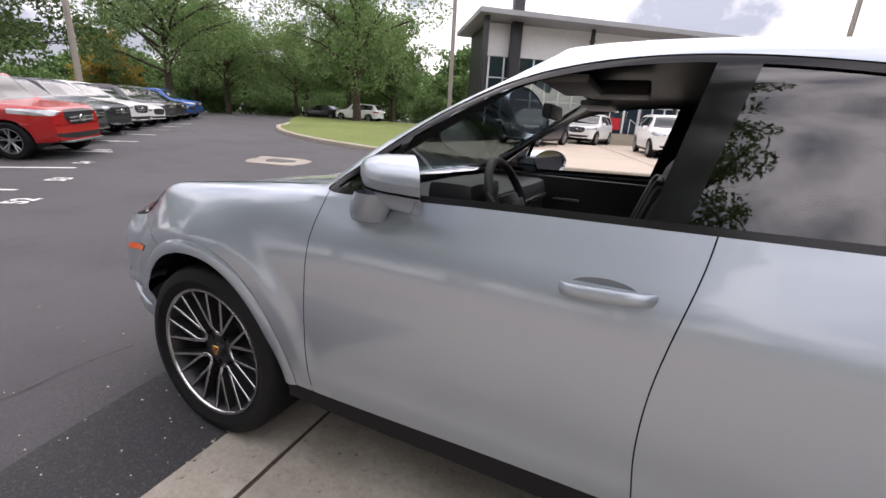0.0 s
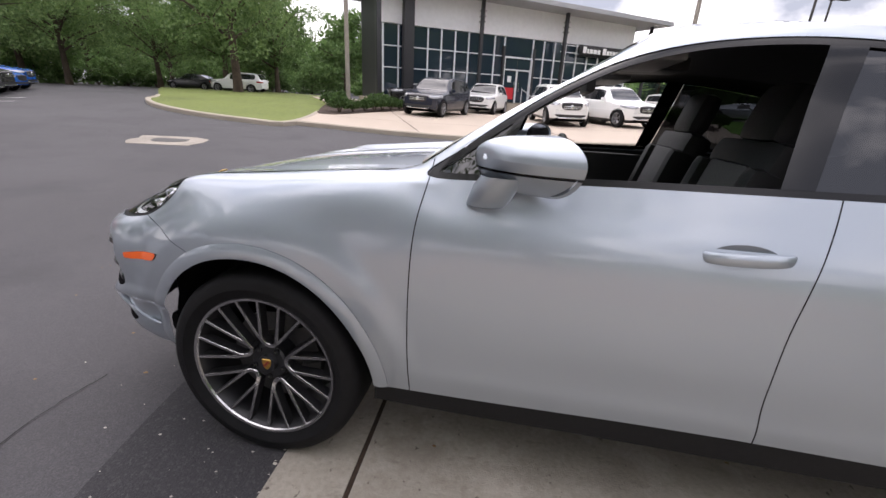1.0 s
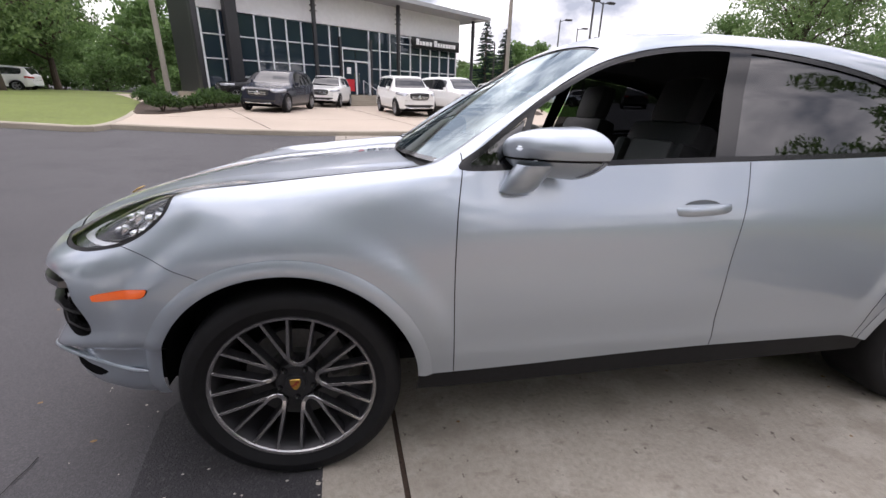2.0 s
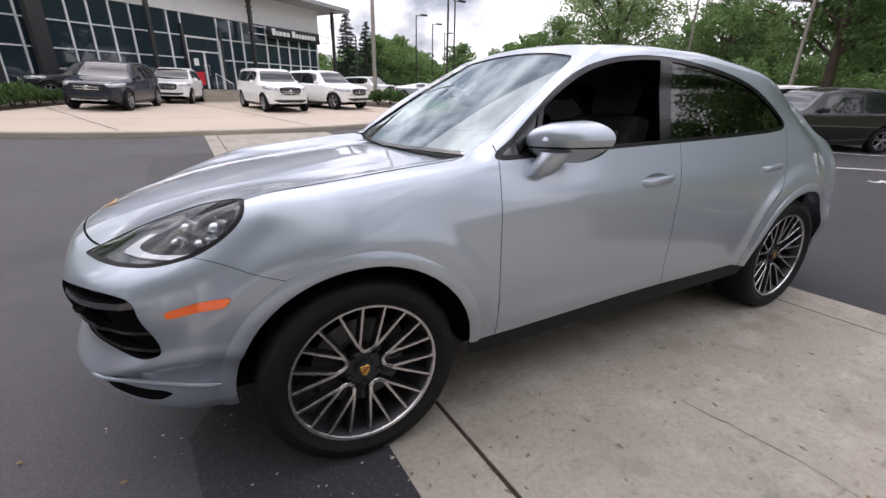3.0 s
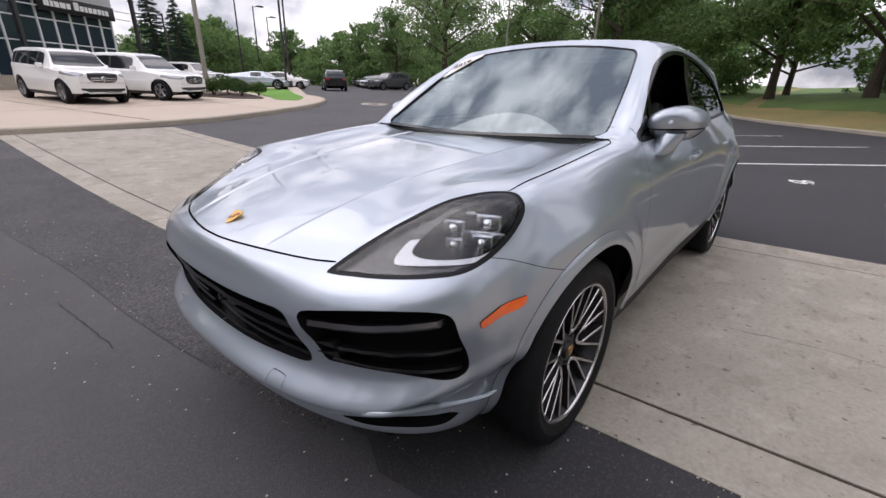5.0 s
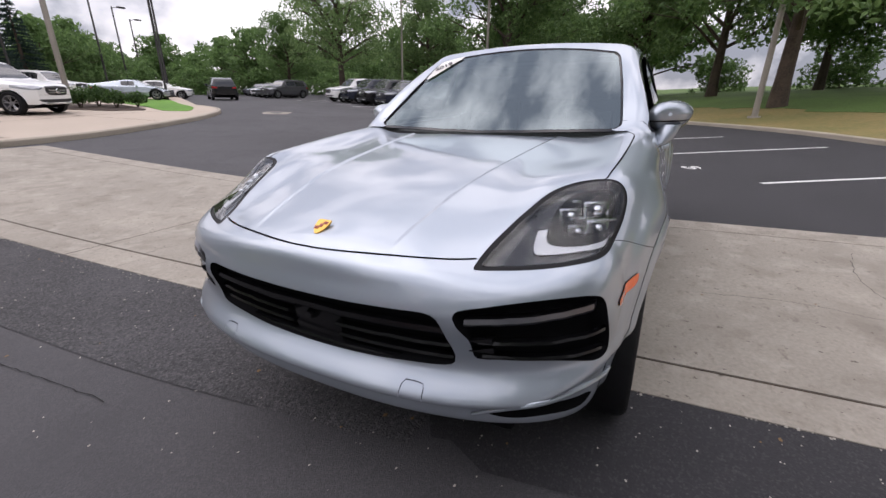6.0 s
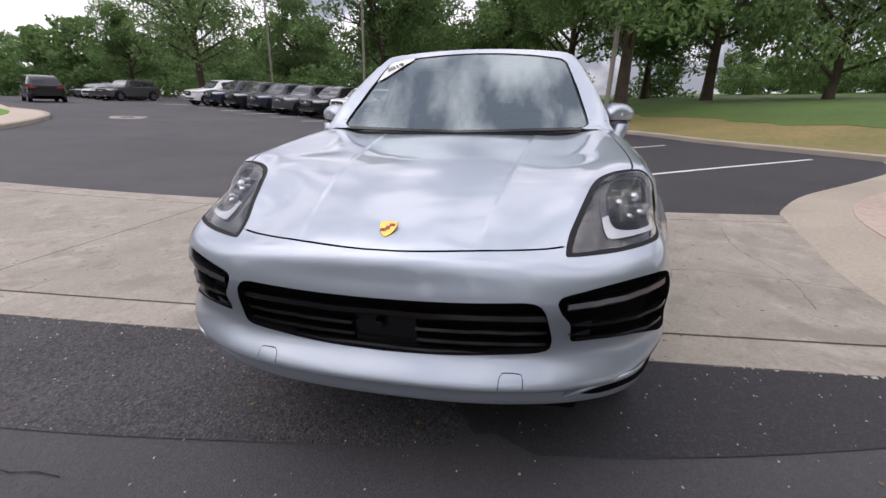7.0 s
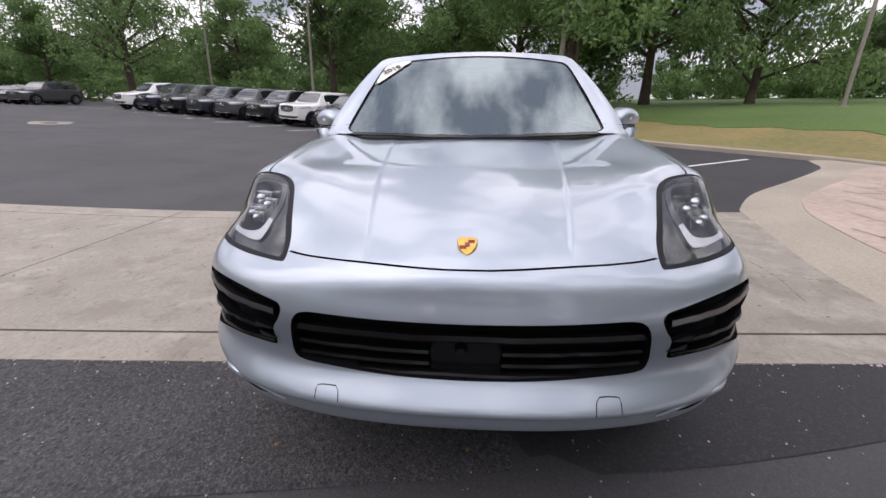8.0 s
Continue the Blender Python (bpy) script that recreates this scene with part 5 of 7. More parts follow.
def vehicle_shapes(kind):
    """Meshes for one kind of car, nose to -x, standing on z = 0, centred."""
    dims = {"suv": (4.68, 1.90, 1.66), "boxy": (4.65, 1.84, 1.66), "sedan": (4.75, 1.86, 1.43), "sports": (4.63, 1.93, 1.22), "pickup": (5.2, 1.86, 1.78)}[kind]
    Ln, W, H = dims
    x0, x1 = -Ln / 2, Ln / 2
    belt = {"suv": 0.64, "boxy": 0.66, "sedan": 0.66, "sports": 0.70, "pickup": 0.62}[kind] * H
    if kind == "suv":
        top = [(0.0, 0.52), (0.03, 0.57), (0.12, 0.605), (0.28, 0.66), (0.42, 0.955), (0.55, 1.0), (0.75, 0.985), (0.90, 0.93), (0.98, 0.68), (1.0, 0.6)]
    elif kind == "boxy":
        top = [(0.0, 0.56), (0.03, 0.61), (0.12, 0.635), (0.26, 0.67), (0.38, 0.955), (0.5, 1.0), (0.75, 0.995), (0.93, 0.96), (0.99, 0.68), (1.0, 0.6)]
    elif kind == "sedan":
        top = [(0.0, 0.48), (0.04, 0.56), (0.15, 0.62), (0.29, 0.68), (0.44, 0.97), (0.55, 1.0), (0.68, 0.97), (0.86, 0.74), (0.98, 0.70), (1.0, 0.6)]
    elif kind == "sports":
        top = [(0.0, 0.40), (0.05, 0.50), (0.2, 0.66), (0.27, 0.72), (0.42, 0.98), (0.5, 1.0), (0.62, 0.95), (0.85, 0.83), (0.98, 0.80), (1.0, 0.7)]
    else:
        top = [(0.0, 0.55), (0.03, 0.60), (0.12, 0.625), (0.26, 0.655), (0.36, 0.96), (0.46, 1.0), (0.58, 0.98), (0.635, 0.62), (0.97, 0.62), (1.0, 0.6)]
    n = 90
    u = np.linspace(0, 1, n)
    x = x0 + Ln * u
    zt = H * curve(top, u)
    half = W / 2 * curve([(0, 0.70), (0.02, 0.80), (0.08, 0.93), (0.2, 0.985), (0.5, 1.0), (0.8, 0.985), (0.94, 0.93), (0.985, 0.82), (1, 0.74)], u)
    zb = 0.13 * H + 0 * u + 0.09 * H * np.clip((0.06 - u) / 0.06, 0, 1) + 0.12 * H * np.clip((u - 0.94) / 0.06, 0, 1)
    zs = np.minimum(belt * (0.94 + 0.10 * u), zt - 0.085)
    rows = [(0.90, zb), (0.985, zb + 0.10 * H), (1.0, zb + 0.28 * H), (0.99, zb + 0.62 * (zs - zb)), (0.965, zs - 0.02)]
    P = [np.stack([x, -half * k, z], 1) for k, z in rows]
    cab = np.clip((zt - zs) / (0.30 * H), 0, 1)
    inner = half * (0.95 - 0.02 * cab)
    P.append(np.stack([x, -inner, zs], 1))
    rail = half * (0.90 - 0.17 * cab)
    P.append(np.stack([x, -rail * 0.99, zs + (zt - zs) * 0.90], 1))
    P.append(np.stack([x, -rail * 0.80, zs + (zt - zs) * 0.985], 1))
    P.append(np.stack([x, -rail * 0.4, zt], 1))
    P.append(np.stack([x, 0 * x, zt + 0.004], 1))
    G, K, out = np.array(P), len(P), []
    for i in range(K - 1):
        for t in np.arange(4) / 4:
            out.append(G[i] * (1 - t) + G[i + 1] * t if i in (4, 5) else (lambda a, b, c, d: 0.5 * (2 * b + (c - a) * t + (2 * a - 5 * b + 4 * c - d) * t * t + (3 * b - a - 3 * c + d) * t ** 3))(G[max(i - 1, 0)], G[i], G[i + 1], G[min(i + 2, K - 1)]))
    out.append(G[-1])
    S = grid_soup(np.array(out))
    flank = S.v[:, 1] < -0.8 * W / 2
    if S.n[flank, 1].mean() > 0:
        S.n, S.f = -S.n, S.f[:, ::-1]
    ends = [grid_soup(np.stack([np.stack([np.full(len(out), xe), o_y * k, o_z], 1) for k in np.linspace(0, 1, 5)], 1)) for xe, o_y, o_z in ((x0, np.array([o[0, 1] for o in out]), np.array([o[0, 2] for o in out])), (x1, np.array([o[-1, 1] for o in out]), np.array([o[-1, 2] for o in out])))]
    for e, sx in zip(ends, (-1, 1)):
        if e.n[:, 0].mean() * sx < 0:
            e.n, e.f = -e.n, e.f[:, ::-1]
        S = S.joined(e)
    # the corners are drawn back in plan
    for sx in (-1, 1):
        near = ease((sx * S.v[:, 0] - (Ln / 2 - 0.75)) / 0.75)
        S.v[:, 0] -= sx * (0.30 if sx < 0 else 0.20) * near * (np.abs(S.v[:, 1]) / (W / 2)) ** 2.6
    R = {"suv": 0.365, "boxy": 0.36, "sedan": 0.335, "sports": 0.345, "pickup": 0.39}[kind]
    ax = (x0 + 0.175 * Ln, x1 - 0.205 * Ln)
    res = {}
    for cx in ax:
        S = S.cut(np.where(-S.v[:, 1] > 0.35, np.hypot(S.v[:, 0] - cx, S.v[:, 2] - R) - R * 1.14, 1.0))[1]
    lo, S = S.cut(S.v[:, 2] - 0.20 * H)
    mid = (ax[0] + ax[1]) / 2
    fr, rest = lo.cut(lo.v[:, 0] - ax[0])
    rr, sd = rest.cut(ax[1] - rest.v[:, 0])
    res["lower_bumper"] = (fr, "BLACK", False)
    res["rear_valance"] = (rr, "BLACK", False)
    res["side_sill"] = (sd, "BLACK", False)
    # side windows follow the roof line
    m = (zt - zs) > 0.25 * H
    xs = x[m]
    up = zs[m] + (zt - zs)[m] * 0.80
    dn = zs[m] + 0.03
    win = np.vstack([np.stack([xs, dn], 1)[3:-3], np.stack([xs, up], 1)[3:-3][::-1]])
    side_w, S = S.cut(np.where(-S.v[:, 1] > 0.5 * W / 2, edge_distance(S.v[:, 0], S.v[:, 2], win), 1.0))
    xb = xs[0] + (xs[-1] - xs[0]) * 0.47
    gp, side_w = side_w.cut(np.abs(side_w.v[:, 0] - xb) - 0.04)
    res["door_pillar"] = (gp, "BLACK", False)
    res["side_window"] = (side_w, "GLASS", False)
    ws0, ws1 = x0 + Ln * ({"suv": 0.285, "boxy": 0.268, "sedan": 0.295, "sports": 0.275, "pickup": 0.265}[kind]), x0 + Ln * ({"suv": 0.415, "boxy": 0.375, "sedan": 0.43, "sports": 0.41, "pickup": 0.352}[kind])
    wsp = [(ws0, -0.2), (ws0, 0.30), (ws0 + 0.06, 0.80 * W / 2), (ws1 - 0.02, 0.66 * W / 2), (ws1, 0.3), (ws1, -0.2)]
    wscr, S = S.cut(np.where(S.v[:, 2] > belt * 0.9, edge_distance(S.v[:, 0], -S.v[:, 1], wsp), 1.0))
    res["windscreen"] = (wscr, "GLASS", True)
    br = {"suv": (0.905, 0.975), "boxy": (0.935, 0.985), "sedan": (0.70, 0.85), "sports": (0.56, 0.80), "pickup": (0.585, 0.632)}[kind]
    bwp = [(x0 + Ln * br[0], -0.2), (x0 + Ln * br[0], 0.62 * W / 2), (x0 + Ln * br[1], 0.68 * W / 2), (x0 + Ln * br[1], -0.2)]
    bwin, S = S.cut(np.where(S.v[:, 2] > belt, edge_distance(S.v[:, 0], -S.v[:, 1], bwp), 1.0))
    res["rear_window"] = (bwin, "GLASS", True)
    # nose: grille, lower intake, lamps
    zf = zt[2]

    def nose(poly, S):
        return S.cut(np.where(S.v[:, 0] < x0 + 0.16 * Ln, edge_distance(-S.v[:, 1], S.v[:, 2], poly), 1.0))

    w2 = W / 2
    gh = 0.16 * H if kind != "sports" else 0.05 * H
    gr, S = nose(rounded([(-0.2, zf - 0.035), (0.40 * w2, zf - 0.04), (0.46 * w2, zf - 0.09), (0.40 * w2, zf - gh - 0.03), (-0.2, zf - gh - 0.03)], 3), S)
    res["grille"] = (gr, "BLACK", True)
    lp, S = nose(rounded([(0.54 * w2, zf - 0.05), (0.80 * w2, zf - 0.02), (0.95 * w2, zf - 0.01), (0.95 * w2, zf - 0.10), (0.78 * w2, zf - 0.15), (0.56 * w2, zf - 0.13)], 3), S)
    res["headlight"] = (lp, "LAMP", False)
    lw, S = nose([(-0.2, 0.235 * H), (0.62 * w2, 0.235 * H), (0.72 * w2, 0.30 * H), (-0.2, 0.30 * H)], S)
    res["lower_grille"] = (lw, "BLACK", True)
    tl, S = S.cut(np.where(S.v[:, 0] > x1 - 0.10 * Ln, edge_distance(-S.v[:, 1], S.v[:, 2], [(0.52 * w2, belt - 0.10), (1.1 * w2, belt - 0.06), (1.1 * w2, belt - 0.19), (0.52 * w2, belt - 0.21)]), 1.0))
    res["tail_light"] = (tl, "RED", False)
    res["body"] = (S, "PAINT", True)
    return res, R, ax, W


RIMGREY = mat("parked_rim", (0.30, 0.30, 0.31), 0.35, 0.8)
LAMPGLASS = mat("parked_lamp", (0.42, 0.43, 0.45), 0.12, 0.4, coat=0.5)
KINDS, PAINTS, STYLES = {}, {}, {}


def build_vehicle(kind, name, label, color, rough=0.25, metal=0.0, group=""):
    """A parked vehicle with its parts; copied afterwards for its like."""
    if kind not in KINDS:
        KINDS[kind] = vehicle_shapes(kind)
    shapes, R, ax, W = KINDS[kind]
    paint = PAINTS.setdefault((color, metal), mat("car_paint", color, rough, metal, coat=0.4))
    lookup = {"PAINT": paint, "BLACK": BLACKPLASTIC, "GLASS": VEHICLE_GLASS, "LAMP": LAMPGLASS, "RED": REDLENS}
    v = empty(name, Matrix(), label, "car", group)
    for key, (s, m, whole) in shapes.items():
        if not len(s.f):
            continue
        if whole:
            part(key, s.joined(s.mirrored()).data(), lookup[m], v)
        else:
            for q in (s, s.mirrored()):
                part(key, q.data(0.003 if m == "LAMP" else 0.0), lookup[m], v)
    part("underbody", boxed(-1.9, 1.9, -0.7, 0.7, 0.2, 0.6, 0.05), DARK, v)
    if ("tyre", R) not in STYLES:
        STYLES["tyre", R] = as_mesh("tyre", lathe(bmesh.new(), [(R * 0.66, -0.11), (R * 0.9, -0.118), (R * 0.98, -0.10), (R, -0.06), (R, 0.08), (R * 0.6, 0.1)], 28), RUBBER)
        rim = lathe(bmesh.new(), [(R * 0.68, -0.112), (R * 0.64, -0.112), (R * 0.60, -0.08), (R * 0.60, 0.05)], 28)
        for k in range(5):
            for d in (-11, 11):
                a = radians(72 * k + 90)
                b = radians(72 * k + 90 + d)
                tube(rim, [(0.05 * math.cos(a), -0.085, 0.05 * math.sin(a)), (R * 0.64 * math.cos(b), -0.105, R * 0.64 * math.sin(b))], 0.016, 5)
        lathe(rim, [(0.0, -0.1), (0.06, -0.095), (0.07, -0.06)], 16)
        STYLES["rim", R] = as_mesh("rim", rim, RIMGREY)
    for cx in ax:
        for sgn in (-1, 1):
            w = part("wheel", STYLES["tyre", R], None, v)
            w.matrix_local = pose(cx, sgn * (W / 2 - 0.125), R, 0, 0, 0 if sgn == -1 else 180)
            part("rim", STYLES["rim", R], None, w)
    for sgn in (-1, 1):
        hx = ax[0] + (0.98 if kind != "pickup" else 1.05)
        part("door_mirror", boxed(hx - 0.06, hx + 0.06, sgn * (W / 2 + 0.02) - 0.09, sgn * (W / 2 + 0.02) + 0.09, {"sedan": 0.92, "sports": 0.80}.get(kind, 1.05), {"sedan": 1.04, "sports": 0.90}.get(kind, 1.20), 0.04), paint, v)
    # bright bars across the grille
    zg = {"suv": 0.88, "boxy": 0.92, "sedan": 0.66, "sports": 0.45, "pickup": 0.96}[kind]
    if kind in ("suv", "boxy", "pickup"):
        for dz in (-0.02, -0.09):
            part("grille_bar", boxed(-2.36 if kind != "pickup" else -2.63, -2.31 if kind != "pickup" else -2.58, -0.36, 0.36, zg + dz - 0.10, zg + dz - 0.07, 0.006), SATIN, v)
        bm = lathe(bmesh.new(), [(0.0, -0.02), (0.075, -0.015), (0.085, 0.0), (0.08, 0.02)], 20, "x", (-2.35 if kind != "pickup" else -2.62, 0, zg - 0.135))
        part("grille_disc", bm, SATIN, v)
        part("skid_plate", boxed(-2.33 if kind != "pickup" else -2.62, -2.2, -0.52, 0.52, 0.335, 0.385, 0.015), SATIN, v)
    return v


WHITE, BLACK, GREY, NAVY, BLUE, RED, SILVER = (0.78, 0.78, 0.76), (0.006, 0.006, 0.007), (0.075, 0.075, 0.08), (0.014, 0.018, 0.032), (0.012, 0.09, 0.36), (0.42, 0.012, 0.012), (0.42, 0.46, 0.50)
MADE = {}


def park(kind, color, word, x, y, heading, lift=0.0, name="parked_car", group="parked cars", where="parked on the forecourt"):
    """Puts a vehicle on the ground, its nose towards heading (degrees from +x)."""
    kw = {"suv": "SUV", "boxy": "boxy SUV", "sedan": "saloon car", "sports": "low sports car", "pickup": "pickup truck"}[kind]
    label = "%s %s %s" % (word, kw, where)
    h = radians(heading)
    z0 = settle(x, y)
    zf, zr = settle(x + 1.4 * math.cos(h), y + 1.4 * math.sin(h)), settle(x - 1.4 * math.cos(h), y - 1.4 * math.sin(h))
    zl, zq = settle(x - 0.8 * math.sin(h), y + 0.8 * math.cos(h)), settle(x + 0.8 * math.sin(h), y - 0.8 * math.cos(h))
    m = pose(x, y, (zf + zr) / 2 + lift, 0, 0, heading + 180) @ Matrix.Rotation(math.atan2(zf - zr, 2.8), 4, "Y") @ Matrix.Rotation(-math.atan2(zl - zq, 1.6), 4, "X")
    key = (kind, color)
    if key not in MADE:
        MADE[key] = build_vehicle(kind, name, label, color, metal=0.7 if color == SILVER else 0.0, group=group)
        MADE[key].matrix_world = m
        ob = MADE[key]
    else:
        ob = copy_thing(MADE[key], m)
        ob.name = name
    return tagged(ob, label, "car", group)


# forecourt
AP = 0.13
park("suv", NAVY, "dark blue-grey", -3.6, 20.9, 258, AP)
park("suv", WHITE, "white", -1.9, 26.5, 262, AP)
park("boxy", WHITE, "white", 2.0, 20.9, 282, AP)
park("suv", WHITE, "white", 4.5, 21.7, 300, AP)
park("suv", GREY, "grey", 4.2, 27.4, 280, AP)
park("sedan", WHITE, "white", 3.6, 25.8, 285, AP)
park("suv", BLACK, "black", -5.6, 26.6, 205, AP)
park("boxy", WHITE, "white", 10.8, 34.2, 300, AP)
# beyond the forecourt
park("sports", SILVER, "pale silver-blue", 14.8, 32.5, 318, 0.13, where="parked on a grass strip")
park("sedan", WHITE, "white", 20.2, 38.6, 320, where="parked at the roadside")
park("suv", BLACK, "black", 22.0, 33.5, 60, where="standing on the drive")
# near rear bay
park("suv", BLACK, "glossy black", 15.3, 6.3, 152, where="parked in a bay beside the verge")
# row to the east
row_e = (WHITE, NAVY, BLACK, NAVY, GREY, BLACK, WHITE, GREY)
for i, c in enumerate(row_e[::-1]):
    word = {WHITE: "white", NAVY: "dark blue", BLACK: "black", GREY: "dark grey"}[c]
    park("boxy" if i == 1 else "suv", c, word, 19.8 + 0.82 * i, 8.0 + 2.1 * i, 155, where="in a row of parking bays", group="cars in the east row")
for i, (c, k) in enumerate(((GREY, "suv"), (SILVER, "sedan"), (WHITE, "sedan"), (SILVER, "sedan"), (NAVY, "sedan"))):
    park(k, c, {GREY: "dark grey", SILVER: "silver", WHITE: "white", NAVY: "dark blue"}[c], 29.5 + 1.6 * i, 34.5 + 2.6 * i, 175, where="in the far parking bays", group="cars in the far bays")
# row to the west
for i, (k, c, w) in enumerate((("pickup", RED, "bright red"), ("suv", GREY, "dark grey"), ("suv", NAVY, "dark blue-grey"), ("suv", WHITE, "white"), ("sedan", WHITE, "white"), ("suv", GREY, "dark grey"), ("suv", BLACK, "black"), ("sedan", BLUE, "blue"), ("suv", BLUE, "bright blue"))):
    t = i / 8
    park(k, c, w, (-12.55 if i == 0 else -12.2) - 14.0 * t ** 0.92, (4.3 if i == 0 else 3.9) + 13.2 * t, 29 if i == 0 else 33, where="in a row of marked bays", group="cars in the west row")
park("suv", WHITE, "white", -24.6, 35.2, 190, 0.0, where="parked beyond the lawn")
park("sedan", BLACK, "black", -31.0, 37.4, 190, 0.0, where="parked beyond the lawn")

# ---- trees ----
def leaf_mat(name, a, b):
    m = mat(name, a, 0.6, vary=0.3)
    nt = m.node_tree
    geo = nt.nodes.new("ShaderNodeNewGeometry")
    mix = nt.nodes.new("ShaderNodeMix")
    mix.data_type = "RGBA"
    mix.inputs[6].default_value, mix.inputs[7].default_value = (*a, 1), (*b, 1)
    bs = nt.nodes["Principled BSDF"]
    nt.links.new(geo.outputs["Random Per Island"], mix.inputs[0])
    nt.links.new(mix.outputs[2], bs.inputs["Base Color"])
    tr = nt.nodes.new("ShaderNodeBsdfTranslucent")
    sh = nt.nodes.new("ShaderNodeMixShader")
    sh.inputs[0].default_value = 0.45
    nt.links.new(mix.outputs[2], tr.inputs["Color"])
    nt.links.new(bs.outputs[0], sh.inputs[1])
    nt.links.new(tr.outputs[0], sh.inputs[2])
    nt.links.new(sh.outputs[0], nt.nodes["Material Output"].inputs["Surface"])
    return m


LEAF = leaf_mat("leaf_green", (0.082, 0.155, 0.046), (0.190, 0.300, 0.098))
LEAFLIGHT = leaf_mat("leaf_light", (0.12, 0.205, 0.065), (0.24, 0.345, 0.13))
LEAFDARK = leaf_mat("leaf_dark", (0.070, 0.132, 0.042), (0.165, 0.245, 0.080))
LEAFGOLD = leaf_mat("leaf_gold", (0.28, 0.20, 0.03), (0.42, 0.30, 0.06))
NEEDLE = leaf_mat("spruce_needle", (0.014, 0.035, 0.024), (0.035, 0.065, 0.048))


def leaves(centres, radii, count, size, rng, droop=0.0):
    """Many small leaf sprays scattered through clumps; verts and faces."""
    c = np.array(centres)
    w = np.array(radii) ** 2
    pick = rng.choice(len(c), count, p=w / w.sum())
    d = rng.normal(size=(count, 3))
    d /= np.linalg.norm(d, axis=1, keepdims=True)
    r = np.array(radii)[pick] * rng.uniform(0.35, 1.05, count) ** 0.6
    p = c[pick] + d * r[:, None] * np.array([1, 1, 0.72])
    a = rng.normal(size=(count, 3)) + d * 0.4
    a[:, 2] -= droop
    a /= np.linalg.norm(a, axis=1, keepdims=True)
    b = np.cross(a, rng.normal(size=(count, 3)))
    b /= np.linalg.norm(b, axis=1, keepdims=True)
    s = size * rng.uniform(0.6, 1.4, count)[:, None]
    n = np.cross(a, b)
    v = np.stack([p - a * s, p + b * s * 0.45 + n * s * 0.15, p + a * s, p - b * s * 0.45 + n * s * 0.15], 1).reshape(-1, 3)
    f = np.arange(count * 4).reshape(-1, 4)
    return v, f


def broad_tree(seed, height, spread, material, label, trunk_r=0.28, clear=0.22, count=9000, size=0.2, droop=0.0, lean=0.0):
    """A tapered trunk with forking limbs and an uneven crown of leaf sprays."""
    rng = np.random.default_rng(seed)
    t = empty("tree", Matrix(), label, "tree", "trees round the lot")
    bm = bmesh.new()
    fork = height * clear
    trunk = [(0, 0, -0.3), (0.03, 0, fork * 0.4), (lean * 0.3, 0.04, fork), (lean * 0.6, 0.0, height * 0.55), (lean, 0.05, height * 0.82)]
    tube(bm, trunk, [trunk_r * 1.35, trunk_r, trunk_r * 0.85, trunk_r * 0.5, trunk_r * 0.15], 10)
    centres, radii = [], []
    for k in range(15):
        a = 2.4 * k + rng.uniform(-0.4, 0.4)
        z0 = fork + (height * 0.6 - fork) * (k / 15) ** 1.1
        out = spread * rng.uniform(0.55, 0.95) * (1 - 0.45 * (k / 15) ** 2)
        rise = height * rng.uniform(0.10, 0.26)
        e = (out * math.cos(a), out * math.sin(a), z0 + rise)
        mid = (e[0] * 0.5, e[1] * 0.5, z0 + rise * 0.65)
        tube(bm, [(lean * 0.4, 0, z0), mid, e], [trunk_r * 0.42, trunk_r * 0.24, trunk_r * 0.06], 6)
        for q in range(4):
            f = rng.uniform(0.45, 1.08)
            c = np.array(e) * f + np.array([0, 0, z0 * (1 - f)]) + rng.normal(size=3) * spread * 0.13
            c[2] = max(c[2], fork * 0.9)
            centres.append(c)
            radii.append(spread * rng.uniform(0.15, 0.29))
            tube(bm, [mid, c], [trunk_r * 0.15, trunk_r * 0.04], 4, False)
    for q in range(12):
        a, f = rng.uniform(0, 6.28), rng.uniform(0, 0.5)
        centres.append(np.array([spread * f * math.cos(a) + lean, spread * f * math.sin(a), height * rng.uniform(0.72, 0.93)]))
        radii.append(spread * rng.uniform(0.17, 0.28))
    part("trunk", bm, BARK, t)
    v, f = leaves(centres, radii, count, size, rng, droop)
    cr = new("crown", mesh_from("crown", v, f, material))
    cr.parent = t
    cr["kind"] = "stuff"
    return t


